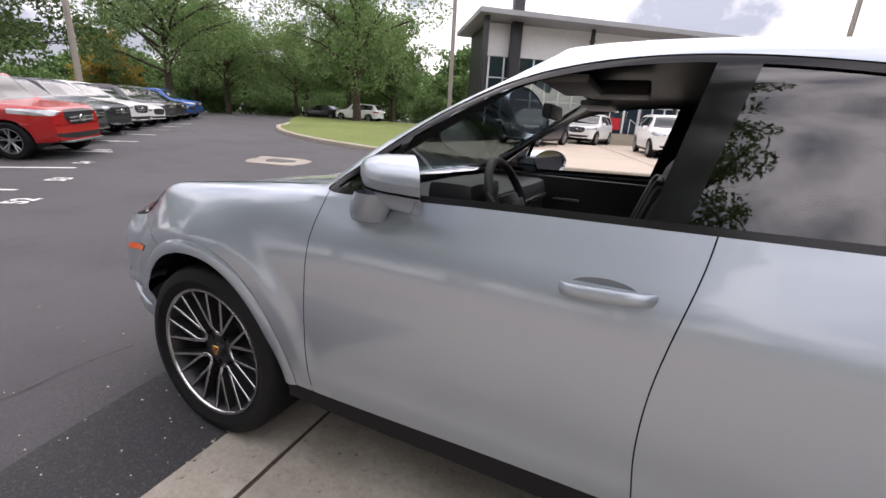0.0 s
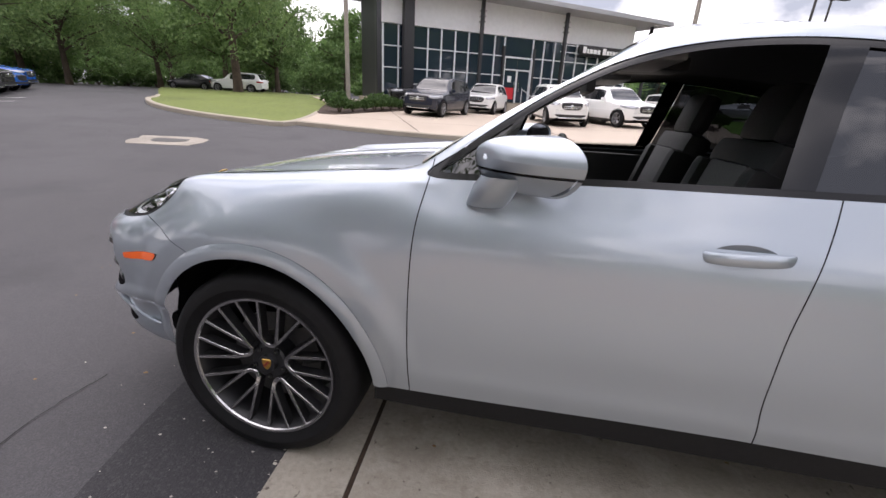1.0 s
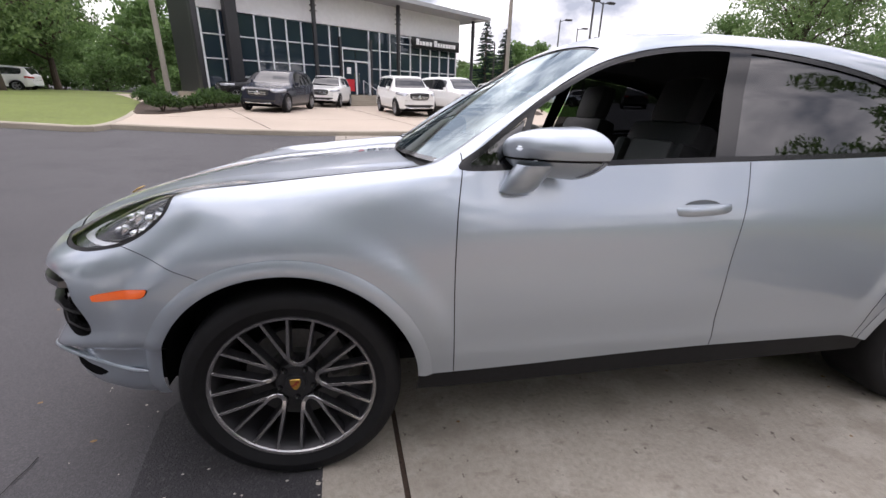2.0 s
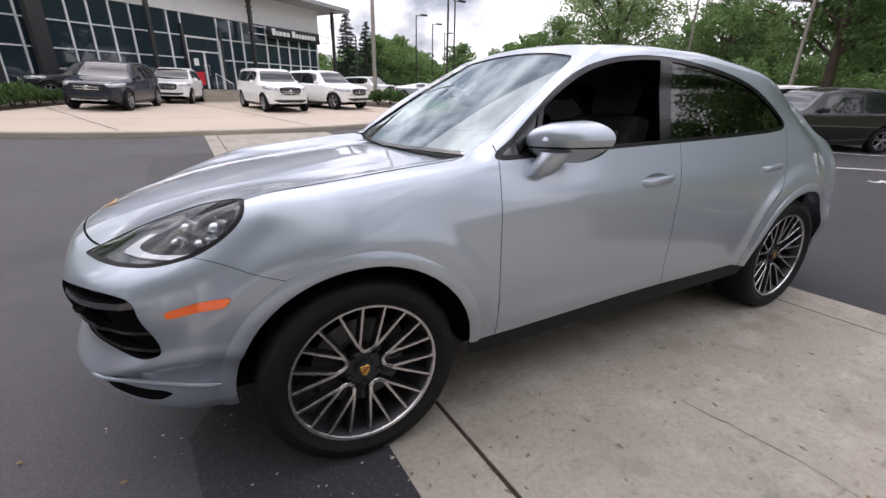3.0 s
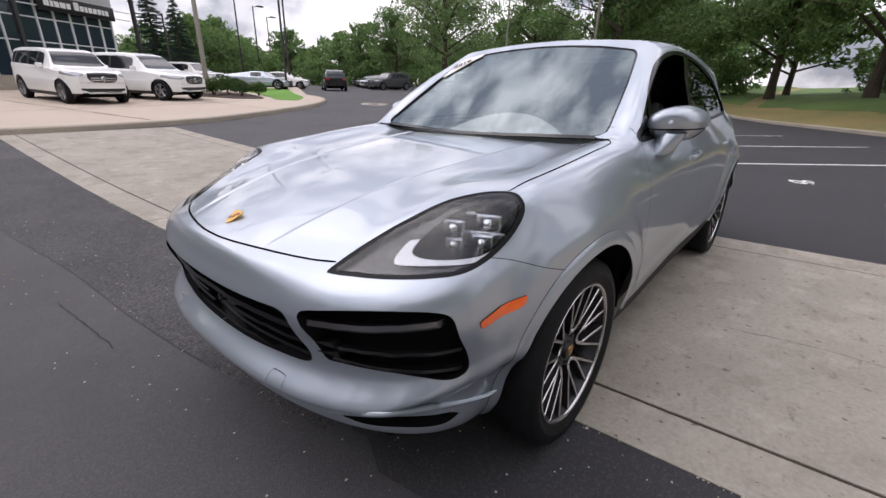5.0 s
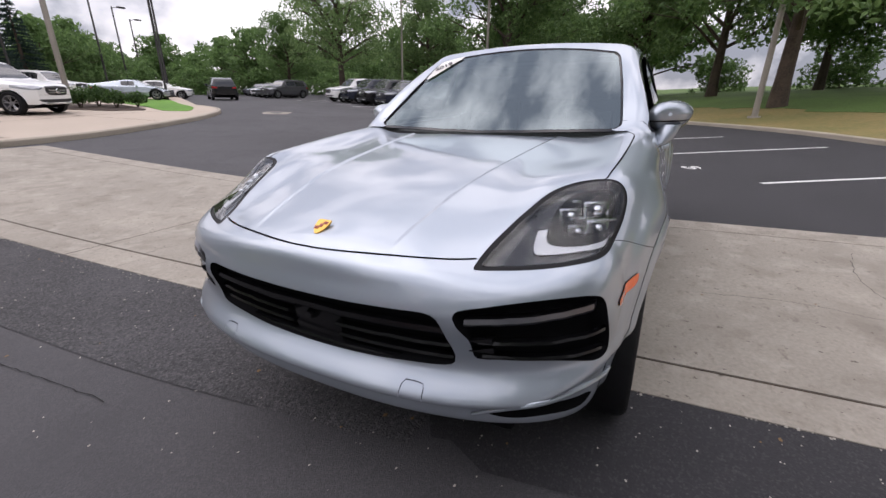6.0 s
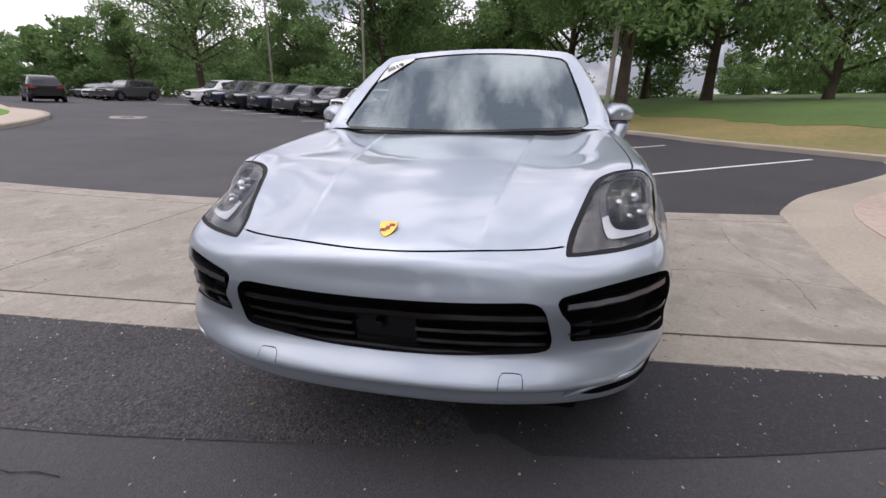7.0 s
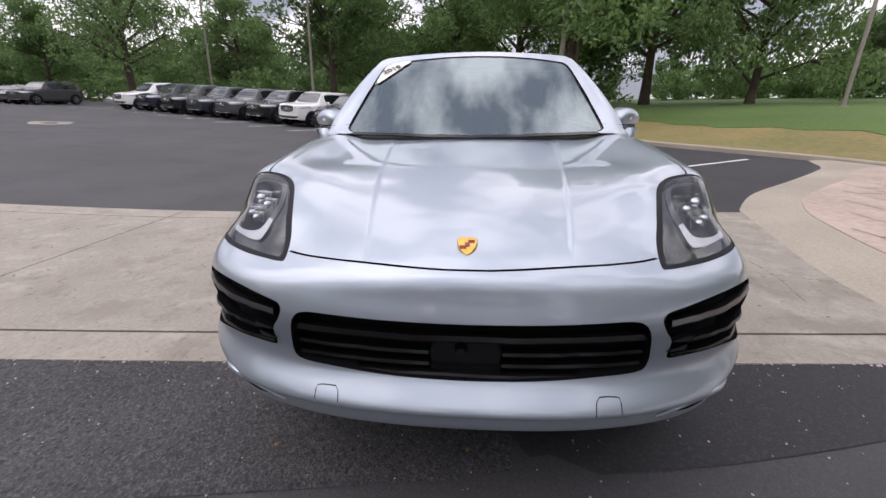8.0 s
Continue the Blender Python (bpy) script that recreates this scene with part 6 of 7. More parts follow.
def spruce(seed, height, spread, label):
    rng = np.random.default_rng(seed)
    t = empty("spruce_tree", Matrix(), label, "tree", "spruces by the showroom")
    bm = bmesh.new()
    tube(bm, [(0, 0, -0.3), (0, 0, height * 0.5), (0, 0, height)], [0.2, 0.12, 0.02], 8)
    vs, fs, base = [], [], 0
    for lev in np.linspace(0.08, 0.98, 26):
        r = spread * (1 - lev) ** 0.85 + 0.12
        for k in range(int(7 + 9 * (1 - lev))):
            a = rng.uniform(0, 6.283)
            rr = r * rng.uniform(0.75, 1.1)
            z = height * lev + rng.uniform(-0.12, 0.12)
            n = int(6 + rr * 9)
            for f in np.linspace(0.15, 1, n):
                p = np.array([rr * f * math.cos(a), rr * f * math.sin(a), z - 0.22 * rr * f + 0.10 * rr * f * f])
                for q in range(3):
                    d = np.array([math.cos(a), math.sin(a), -0.3]) * 0.6 + rng.normal(size=3) * 0.6
                    d /= np.linalg.norm(d)
                    e = np.cross(d, rng.normal(size=3))
                    e /= np.linalg.norm(e)
                    s = rng.uniform(0.10, 0.19)
                    vs += [p - d * s * 0.3, p + e * s * 0.22, p + d * s, p - e * s * 0.22]
                    fs.append((base, base + 1, base + 2, base + 3))
                    base += 4
    part("trunk", bm, BARK, t)
    cr = new("crown", mesh_from("crown", np.array(vs), fs, NEEDLE))
    cr.parent = t
    cr["kind"] = "stuff"
    return t


def plant(kinds, key, x, y, scale=1.0, turn=0.0, lift=0.1):
    maker = kinds[key]
    m = pose(x, y, settle(x, y, lift), 0, 0, turn) @ Matrix.Scale(scale, 4)
    if maker[1] is None:
        maker[1] = maker[0]()
        maker[1].matrix_world = m
        return maker[1]
    src = maker[1]
    made = copy_thing(src, m)
    made.matrix_world = m
    return made


TREES = {
    "oak": [lambda: broad_tree(3, 13, 6.6, LEAF, "broad green oak tree with a dark trunk", 0.30, 0.2, 24000, 0.145), None],
    "maple": [lambda: broad_tree(5, 12, 5.4, LEAF, "full green maple tree", 0.26, 0.2, 20000, 0.142), None],
    "locust": [lambda: broad_tree(8, 12.5, 6.6, LEAFLIGHT, "feathery light green locust tree", 0.27, 0.22, 18000, 0.125, 0.4), None],
    "dark": [lambda: broad_tree(11, 14, 5.6, LEAFDARK, "dense dark green tree", 0.32, 0.12, 18000, 0.165), None],
    "willow": [lambda: broad_tree(14, 10.5, 5.2, LEAFLIGHT, "loose drooping grey-green tree", 0.22, 0.08, 24000, 0.115, 1.6), None],
    "far": [lambda: broad_tree(23, 12, 5.6, LEAF, "green tree in the woods far behind", 0.28, 0.15, 4300, 0.35), None],
    "far_dark": [lambda: broad_tree(27, 13, 5.6, LEAFDARK, "dark green tree in the woods far behind", 0.30, 0.12, 4300, 0.36), None],
    "gold": [lambda: broad_tree(17, 7, 3.2, LEAFGOLD, "small yellow-leaved ornamental tree", 0.15, 0.15, 7000, 0.16), None],
    "thicket": [lambda: broad_tree(31, 7.5, 5.6, LEAF, "low spreading green thicket of bushes", 0.2, 0.03, 5200, 0.31), None],
    "bush": [lambda: broad_tree(37, 3.4, 3.4, LEAF, "low green undergrowth bush behind the lawn", 0.08, 0.02, 2600, 0.18), None],
    "fine": [lambda: broad_tree(41, 14, 2.5, LEAF, "tall narrow green tree on the island", 0.24, 0.3, 9000, 0.085), None],
    "spruce": [lambda: spruce(2, 7.2, 2.1, "blue-green spruce tree beside the showroom"), None],
}
for key, x, y, s, r in (
        ("oak", 26.0, -3.6, 1.2, 40), ("oak", 40.0, -1.5, 1.2, 130), ("maple", 46.0, 4.5, 1.3, 75), ("maple", 44.0, -9.0, 1.2, 250), ("maple", 34.5, -11.2, 1.4, 10), ("willow", 30.0, -16.6, 1.35, 80), ("far_dark", 36, -29, 0.55, 20), ("far_dark", 42, -33, 0.6, 120),
        ("maple", 33.0, 13.4, 1.15, 0), ("far", 56.0, 4.0, 1.05, 100), ("maple", 46, 14, 1.1, 200), ("dark", 50.5, 30.5, 1.0, 130), ("locust", 35.0, 32.0, 1.15, 10), ("maple", 37.5, 42, 0.75, 60),
        ("far", 38, 68, 0.68, 30), ("far", 45, 64, 0.72, 150), ("far", 30, 66, 0.55, 210), ("far", 21, 60, 0.55, 80), ("far", 26, 62, 0.55, 20), ("far", 40, 52, 0.72, 90),
        ("spruce", 11.4, 42.0, 1.0, 0), ("spruce", 13.9, 44.0, 0.95, 60), ("far", 17.5, 50, 0.55, 0), ("far", 21.5, 55, 0.6, 30),
        ("locust", -36.5, 30.0, 0.85, 0), ("locust", -34.0, 36.5, 0.8, 70), ("locust", -21.3, 30.4, 1.12, 140), ("maple", -26.5, 36.0, 0.95, 300), ("maple", -24.5, 41.0, 0.9, 200), ("locust", -33.5, 22.5, 1.05, 220), ("dark", -34.5, 12.0, 0.95, 30), ("gold", -45, 24, 1.0, 0), ("maple", -41, 30, 0.9, 50),
        ("dark", -34, 3, 0.9, 90), ("maple", -30, 46, 0.8, 20), ("far", -22, 52, 0.8, 110), ("far", -14, 56, 0.7, 10), ("oak", -46, 40, 0.8, 60), ("far", -45, 50, 0.9, 0), ("far", -36, 58, 0.9, 40)):
    plant(TREES, key, x, y, s, r)
# trees on the island behind the eye, mirrored in the paint and glass
for key, x, y, s, r in (("fine", 1.9, -8.6, 1.05, 15), ("locust", -3.0, -12.5, 1.0, 45), ("dark", -7.5, -10.0, 0.95, 70), ("locust", -14.0, -10.5, 1.0, 160), ("oak", -6.0, -19.0, 1.0, 200), ("maple", 1.0, -20.0, 1.1, 290), ("dark", -21, -12, 1.0, 20), ("maple", -27, -4, 0.9, 100)):
    plant(TREES, key, x, y, s, r)
# a belt of woods far behind
rngb = np.random.default_rng(21)
for k in range(34):
    a = radians(-75 + 230 * k / 33 + rngb.uniform(-2, 2))
    d = rngb.uniform(78, 100)
    x, y = d * math.cos(a), d * math.sin(a) + 8
    if -24 < math.degrees(a) < 4:
        continue
    plant(TREES, ("far", "far_dark", "far")[k % 3], x, y, rngb.uniform(0.85, 1.15) * (0.66 if 48 < math.degrees(a) < 95 else 0.55 if math.degrees(a) < -22 else 1.0), rngb.uniform(0, 360), 0.0)
for k in range(38):
    a = radians(-80 + 240 * k / 37 + rngb.uniform(-1.5, 1.5))
    d = rngb.uniform(64, 74)
    if -24 < math.degrees(a) < 4:
        continue
    plant(TREES, "thicket", d * math.cos(a), d * math.sin(a) + 6, rngb.uniform(0.8, 1.1) * (0.7 if 48 < math.degrees(a) < 95 or math.degrees(a) < -22 else 1.0), rngb.uniform(0, 360), 0.0)
for k in range(64):
    a = radians(-78 + 250 * k / 63 + rngb.uniform(-1.5, 1.5))
    d = rngb.uniform(48, 56)
    if -24 < math.degrees(a) < 4 and k % 3:
        continue
    if 35 < math.degrees(a) < 115:
        d += 12
    plant(TREES, "bush", d * math.cos(a), d * math.sin(a) + 4, rngb.uniform(0.75, 1.15), rngb.uniform(0, 360), 0.0)

# ---- showroom ----
WALLWHITE = mat("panel_white", (0.80, 0.80, 0.81), 0.5, vary=0.05, grain=4, blotch=0.5)
COLUMN = mat("charcoal_cladding", (0.028, 0.028, 0.031), 0.45, vary=0.15, grain=10, blotch=1)
MULLION = mat("aluminium_mullion", (0.78, 0.80, 0.82), 0.4, 0.2)
SHOPGLASS = mat("showroom_glass", (0.022, 0.036, 0.052), 0.03, spec=1.0)
ROOFEDGE = mat("roof_edge", (0.36, 0.36, 0.37), 0.4, 0.3, vary=0.08)
POSTER = mat("red_poster", (0.55, 0.02, 0.03), 0.5, vary=0.05)
SIGN = mat("sign_black", (0.010, 0.010, 0.011), 0.3)
SIGNWHITE = mat("sign_letter", (0.85, 0.85, 0.85), 0.5)
BZ = settle(-1, 31.7, 0.13)
SHOP = pose(-9.9, 25.0, BZ + 0.62, 0, 0, 34.2)
shop = empty("showroom_building", SHOP, "single-storey glass showroom with charcoal columns and a flat roof", "building")
W_, D_, HG, HT = 21.4, 5.0, 4.15, 5.95
part("plinth", boxed(1.6, W_ + 0.3, -0.35, D_, -1.6, 0.0), KERB, shop)
part("back_wall", boxed(1.9, W_, D_ - 0.3, D_, 0.0, HT), WALLWHITE, shop)
part("side_wall", boxed(1.8, 2.05, 0.3, D_ - 0.3, 0.0, HT), COLUMN, shop)
part("side_wall", boxed(W_ - 0.25, W_ + 0.05, 0.3, D_ - 0.3, 0.0, HT), WALLWHITE, shop)
part("fascia", boxed(1.85, W_, 0.02, 0.30, HG, HT), WALLWHITE, shop, "pale grey fascia panels")
part("floor_slab", boxed(2.0, W_ - 0.2, 0.3, D_ - 0.3, 0.0, 0.04), CONCRETE, shop)
part("inner_screen", boxed(2.05, W_ - 0.3, 3.5, 3.7, 0.04, HG), COLUMN, shop)
bm = bmesh.new()
vv = [bm.verts.new(p) for p in ((0.9, -1.9, HT + 0.35), (W_ + 1.6, -1.9, HT + 0.05), (W_ + 1.6, D_ + 0.6, HT + 0.05), (0.9, D_ + 0.6, HT + 0.35))]
uu = [bm.verts.new(v.co - Vector((0, 0, 0.26))) for v in vv]
bm.faces.new(vv)
bm.faces.new(uu[::-1])
for i in range(4):
    bm.faces.new((vv[i], uu[i], uu[(i + 1) % 4], vv[(i + 1) % 4]))
bmesh.ops.recalc_face_normals(bm, faces=bm.faces[:])
part("roof", bm, ROOFEDGE, shop, "thin overhanging grey roof")
# columns: some clad round the corner bay, some slim steel posts that carry the roof
for x0, x1, y0, top in ((1.35, 1.6, -1.3, HT + 0.1), (3.2, 3.8, -0.55, HT + 1.35)):
    part("column", boxed(x0, x1, y0, y0 + 0.55, -0.6, top, 0.02), COLUMN, shop, "broad charcoal clad column")
for x in (8.2, 14.6, W_ + 0.9):
    c = part("steel_post", boxed(x - 0.10, x + 0.10, -0.75, -0.55, -0.6, HT + 0.05, 0.02), COLUMN, shop, "slim dark steel post")
    for z in (HG + 0.5, HG + 0.8, HG + 1.1):
        part("post_collar", boxed(x - 0.15, x + 0.15, -0.80, -0.50, z, z + 0.07, 0.01), COLUMN, c)
cols = [2.05, 3.0, 3.95, 4.9, 5.8, 6.75, 7.7, 8.6, 9.6, 10.35, 12.6, 13.5, 14.4, 15.3, 16.3, 17.3, 18.3, 19.3, 20.3, 21.15]
rows_z = (0.0, 1.75, 2.95, HG)
for a, b in zip(cols, cols[1:]):
    door_bay = a == 10.35
    for z0, z1 in zip(rows_z, rows_z[1:]):
        if door_bay and z1 < 3.0:
            continue
        part("window_pane", boxed(a + 0.03, b - 0.03, 0.12, 0.15, z0 + 0.03, z1 - 0.03), SHOPGLASS, shop)
for x in cols:
    part("mullion", boxed(x - 0.042, x + 0.042, 0.04, 0.20, 0.0, HG), MULLION, shop)
for z in rows_z[1:3]:
    part("transom", boxed(2.05, 10.31, 0.05, 0.19, z - 0.03, z + 0.03), MULLION, shop)
    part("transom", boxed(12.64, 21.1, 0.05, 0.19, z - 0.03, z + 0.03), MULLION, shop)
# entrance bay
for x in (10.28, 12.67):
    part("entrance_pier", boxed(x - 0.07, x + 0.07, -0.12, 0.22, 0.0, HG - 0.6, 0.01), COLUMN, shop)
for x in (10.40, 12.55):
    part("door_jamb", boxed(x - 0.05, x + 0.05, -0.06, 0.2, 0.0, 2.86), MULLION, shop)
part("door_head", boxed(10.36, 12.59, 0.0, 0.2, 2.86, 2.96), MULLION, shop)
part("door_head", boxed(10.36, 12.59, 0.0, 0.2, 2.10, 2.18), MULLION, shop)
for x0 in (10.42, 11.48):
    d = part("entrance_door", boxed(x0 + 0.06, x0 + 1.02, 0.08, 0.11, 0.08, 2.04), SHOPGLASS, shop, "glass entrance door in a pale frame")
    for q in ((x0, x0 + 0.07, 0.03, 2.10), (x0 + 1.0, x0 + 1.07, 0.03, 2.10)):
        part("door_stile", boxed(q[0], q[1], 0.04, 0.14, q[2], q[3]), MULLION, d)
    part("door_pull", boxed(x0 + (0.86 if x0 < 11 else 0.16), x0 + (0.90 if x0 < 11 else 0.20), -0.02, 0.03, 0.8, 1.4, 0.01), CHROME, d)
    part("transom_pane", boxed(x0 + 0.04, x0 + 1.04, 0.09, 0.12, 2.2, 2.84), SHOPGLASS, shop)
part("poster", boxed(10.55, 11.32, 0.060, 0.074, 0.25, 1.0), POSTER, shop, "red poster on the entrance door")
part("notice", boxed(10.78, 11.08, 0.060, 0.074, 1.35, 1.75), SIGNWHITE, shop)
# name board: a dark strip with a row of pale bars in place of the name
sg = part("sign_board", boxed(16.1, 21.0, -0.42, -0.30, 3.35, 4.10, 0.01), SIGN, shop, "black name board with pale lettering bars")
x = 16.45
for w, h in ((0.30, 0.42), (0.18, 0.28), (0.26, 0.28), (0.32, 0.28), (0.24, 0.28), (0, 0), (0.30, 0.42), (0.24, 0.28), (0.18, 0.28), (0.25, 0.28), (0.24, 0.28), (0.24, 0.28), (0.17, 0.28), (0.22, 0.28)):
    if w:
        part("lettering_bar", boxed(x, x + w, -0.445, -0.42, 3.58, 3.58 + h, 0.004), SIGNWHITE, sg)
    x += (w or 0.10) + 0.065
for z in (3.5, 3.95):
    part("sign_rail", boxed(14.6, 22.3, -0.36, -0.32, z, z + 0.05), MULLION, shop)
# roof lights under the overhang
for k in range(4):
    part("downlight", boxed(W_ + 0.3 + 0.3 * k, W_ + 0.5 + 0.3 * k, -1.6, -1.35, HT - 0.24, HT - 0.20), SIGNWHITE, shop)
# entrance steps
steps = tagged(new("entrance_steps"), "concrete entrance steps with low side walls", "steps")
steps.matrix_world = SHOP
for k in range(4):
    part("step", boxed(9.6, 13.6, -2.25 + 0.38 * k, -0.35, -0.62 + 0.155 * k, -0.62 + 0.155 * (k + 1)), KERB, steps, smooth=False)
for x in (9.25, 13.6):
    part("side_wall", boxed(x, x + 0.35, -2.35, -0.35, -0.75, 0.02, 0.02), KERB, steps)
bm = bmesh.new()
for x in (11.6,):
    tube(bm, [(x, -2.1, -0.5), (x, -2.1, 0.35), (x, -0.6, 0.95), (x, -0.6, 0.0)], 0.025, 8)
part("handrail", bm, MULLION, steps)

# planting beds and hedges
HEDGE = leaf_mat("hedge_leaf", (0.03, 0.07, 0.016), (0.075, 0.14, 0.03))
bed = [(-7.3, 15.6), (-6.6, 16.0), (-5.2, 21.6), (-3.9, 25.4), (-9.4, 25.0), (-9.8, 22.4), (-8.6, 18.8)]
tagged(sheet("planting_bed", bed, MULCH, 0.15, 0.5, 0.08), "dark mulch planting bed beside the forecourt", "flower bed", kind="structure")
bed2 = [(6.5, 22.3), (7.4, 20.4), (8.7, 20.0), (9.9, 24.4), (9.4, 27.0), (8.0, 28.0)]
tagged(sheet("planting_bed_east", bed2, MULCH, 0.15, 0.5, 0.08), "mulch bed at the forecourt corner", "flower bed", kind="structure")
strip = [(8.9, 19.4), (9.7, 18.9), (11.0, 20.6), (12.2, 23.5), (17.5, 33.5), (14.6, 34.6), (11.4, 28.0), (10.3, 24.0)]
tagged(sheet("grass_strip", strip, mat("lush_grass", (0.10, 0.24, 0.02), 0.9, vary=0.3, grain=9, blotch=0.4, bump=0.8, bump_scale=40), 0.15, 0.6, 0.06), "bright green grass strip", "lawn", kind="structure")


def shrub(x, y, r, h, seed, label="clipped green boxwood shrub", lift=0.14):
    rng = np.random.default_rng(seed)
    e = empty("shrub", pose(x, y, settle(x, y, lift)), label, "shrub", "shrubs in the beds")
    bm = bmesh.new()
    for k in range(5):
        a = 1.26 * k
        tube(bm, [(0, 0, -0.05), (0.4 * r * math.cos(a), 0.4 * r * math.sin(a), h * 0.6)], [0.02, 0.008], 5)
    part("stem", bm, BARK, e)
    c = [np.array([r * 0.45 * math.cos(t) * q, r * 0.45 * math.sin(t) * q, h * z]) for t, q, z in ((0, 0, 0.7), (0, 1, 0.45), (1.6, 1, 0.5), (3.1, 1, 0.45), (4.7, 1, 0.5), (0.8, 0.7, 0.62), (3.9, 0.7, 0.6))]
    v, f = leaves(c, [r * 0.55] * 7, 1100, 0.055, rng)
    cr = new("foliage", mesh_from("foliage", v, f, HEDGE))
    cr.parent, cr["kind"] = e, "stuff"
    return e


first = shrub(-6.9, 16.9, 0.55, 0.75, 1)
for k in range(1, 11):
    t = k / 10
    copy_thing(first, pose(-6.95 + 2.3 * t + 0.12 * math.sin(9 * t), 16.9 + 7.4 * t, settle(-6.9 + 2.3 * t, 16.9 + 7.4 * t, 0.14), 0, 0, 67 * k) @ Matrix.Scale(0.9 + 0.2 * math.sin(5 * k), 4))
for k, (x, y, s) in enumerate(((7.6, 22.9, 1.1), (8.5, 22.0, 1.0), (9.5, 22.3, 0.9), (8.6, 23.6, 1.2), (-8.6, 19.6, 0.9), (-8.9, 21.4, 1.0))):
    copy_thing(first, pose(x, y, settle(x, y, 0.14), 0, 0, 50 * k) @ Matrix.Scale(s, 4))
# long clipped hedge beyond the west lot
for k in range(9):
    x, y = -41 + 1.9 * k, 33.5 + 1.3 * k
    copy_thing(first, pose(x, y, settle(x, y, 0.1), 0, 0, 77 * k) @ Matrix.Diagonal((2.4, 2.0, 1.5, 1)))

# ---- poles and lamps ----
def pole(x, y, h, r, material, label, heads=0, turn=0.0, lift=0.1):
    e = empty("light_pole", pose(x, y, settle(x, y, lift), 0, 0, turn), label, "street lamp", "poles round the lot")
    part("shaft", tube(bmesh.new(), [(0, 0, -0.3), (0, 0, h * 0.5), (0, 0, h)], [r, r * 0.9, r * 0.72], 14), material, e)
    part("base_plate", lathe(bmesh.new(), [(0.0, 0.06), (r * 1.9, 0.06), (r * 2.1, 0.0), (r * 2.1, -0.1)], 18, "z"), material, e)
    for k in range(heads):
        s = 1 if k == 0 else -1
        arm = part("arm", tube(bmesh.new(), [(0, 0, h - 0.15), (s * 0.5, 0, h - 0.02), (s * 0.75, 0, h)], 0.035, 8), material, e)
        part("lamp_head", boxed(s * 0.95 - 0.38, s * 0.95 + 0.38, -0.18, 0.18, h - 0.06, h + 0.10, 0.03), DARKPOLE, e)
    return e


for x, y, h, r, m, hd, tn in ((22.6, -2.3, 11.0, 0.13, POLE, 0, 0), (22.4, -16.8, 9.5, 0.10, POLE, 2, 20), (30.6, 14.2, 10.5, 0.11, POLE, 2, 0), (40.0, 27.8, 10.5, 0.11, POLE, 2, 30), (8.4, 25.6, 9.5, 0.12, POLE, 1, 120), (16.2, 31.2, 11.0, 0.08, DARKPOLE, 2, 10),
                               (-21.6, 10.9, 10.0, 0.13, POLE, 1, 30), (-8.1, 20.6, 10.5, 0.11, POLE, 0, 0), (20.6, 38.2, 8.4, 0.09, DARKPOLE, 2, 20), (21.5, 49, 8.6, 0.09, DARKPOLE, 1, 0), (27, 56, 8.8, 0.09, DARKPOLE, 1, 0), (33, 64, 8.8, 0.09, DARKPOLE, 1, 0), (11.8, 40.5, 5.2, 0.08, DARKPOLE, 1, 200), (56, 8, 10, 0.11, POLE, 1, 0)):
    pole(x, y, h, r, m, ("pale weathered steel pole" if m is POLE else "dark bronze lamp post") + (" with a lamp head" if hd else " standing on the grass"), hd, tn)

# ---- markings ----
def stripe(name, p, q, w=0.10):
    n = max(4, int(math.dist(p, q) / 0.5))
    line = np.stack([np.linspace(p[k], q[k], n) for k in (0, 1)], 1)
    return loft(name, offset(line, w / 2), offset(line, -w / 2), WHITELINE, 0.010)


for i, (p, q) in enumerate((((6.35, -0.35), (9.85, -5.15)), ((8.95, 2.2), (12.9, -2.7)), ((11.75, 4.1), (15.6, -0.6)), ((14.4, 5.9), (18.3, 1.5)))):
    tagged(stripe("parking_line", p, q), "white painted parking bay line", "road marking", "bay lines", "structure")
for i in range(8):
    t = i / 8
    x, y = -6.6 - 13.0 * t, 2.5 + 12.2 * t
    tagged(stripe("parking_line", (x - 0.6, y + 0.55), (x - 4.6, y - 2.6)), "white painted parking bay line", "road marking", "bay lines", "structure")
for i in range(9):
    x, y = 16.0 + 1.02 * i, 10.0 + 2.2 * i
    tagged(stripe("parking_line", (x, y), (x + 4.6, y - 2.1)), "white painted parking bay line", "road marking", "bay lines", "structure")


def digits(text, x, y, turn, size=0.42):
    c = bpy.data.curves.new("stall_number", "FONT")
    c.body, c.size, c.align_x, c.align_y, c.offset = text, size, "CENTER", "CENTER", 0.012
    ob = new("stall_number", c)
    dg = bpy.context.evaluated_depsgraph_get()
    me = bpy.data.meshes.new_from_object(ob.evaluated_get(dg))
    bpy.data.objects.remove(ob)
    me.materials.clear()
    me.materials.append(WHITELINE)
    o = new("stall_number", me)
    o.matrix_world = pose(x, y, settle(x, y, 0.009), 0, 0, turn)
    return tagged(o, "white stall number painted on the asphalt", "road marking", "stall numbers", "structure")


for i, t in enumerate(("52", "53", "54", "55", "56")):
    digits(t, -6.25 - 1.55 * i, 2.75 + 1.12 * i, 128)
digits("50", 7.75, 0.55, 128)
digits("49", 10.4, 2.9, 128)
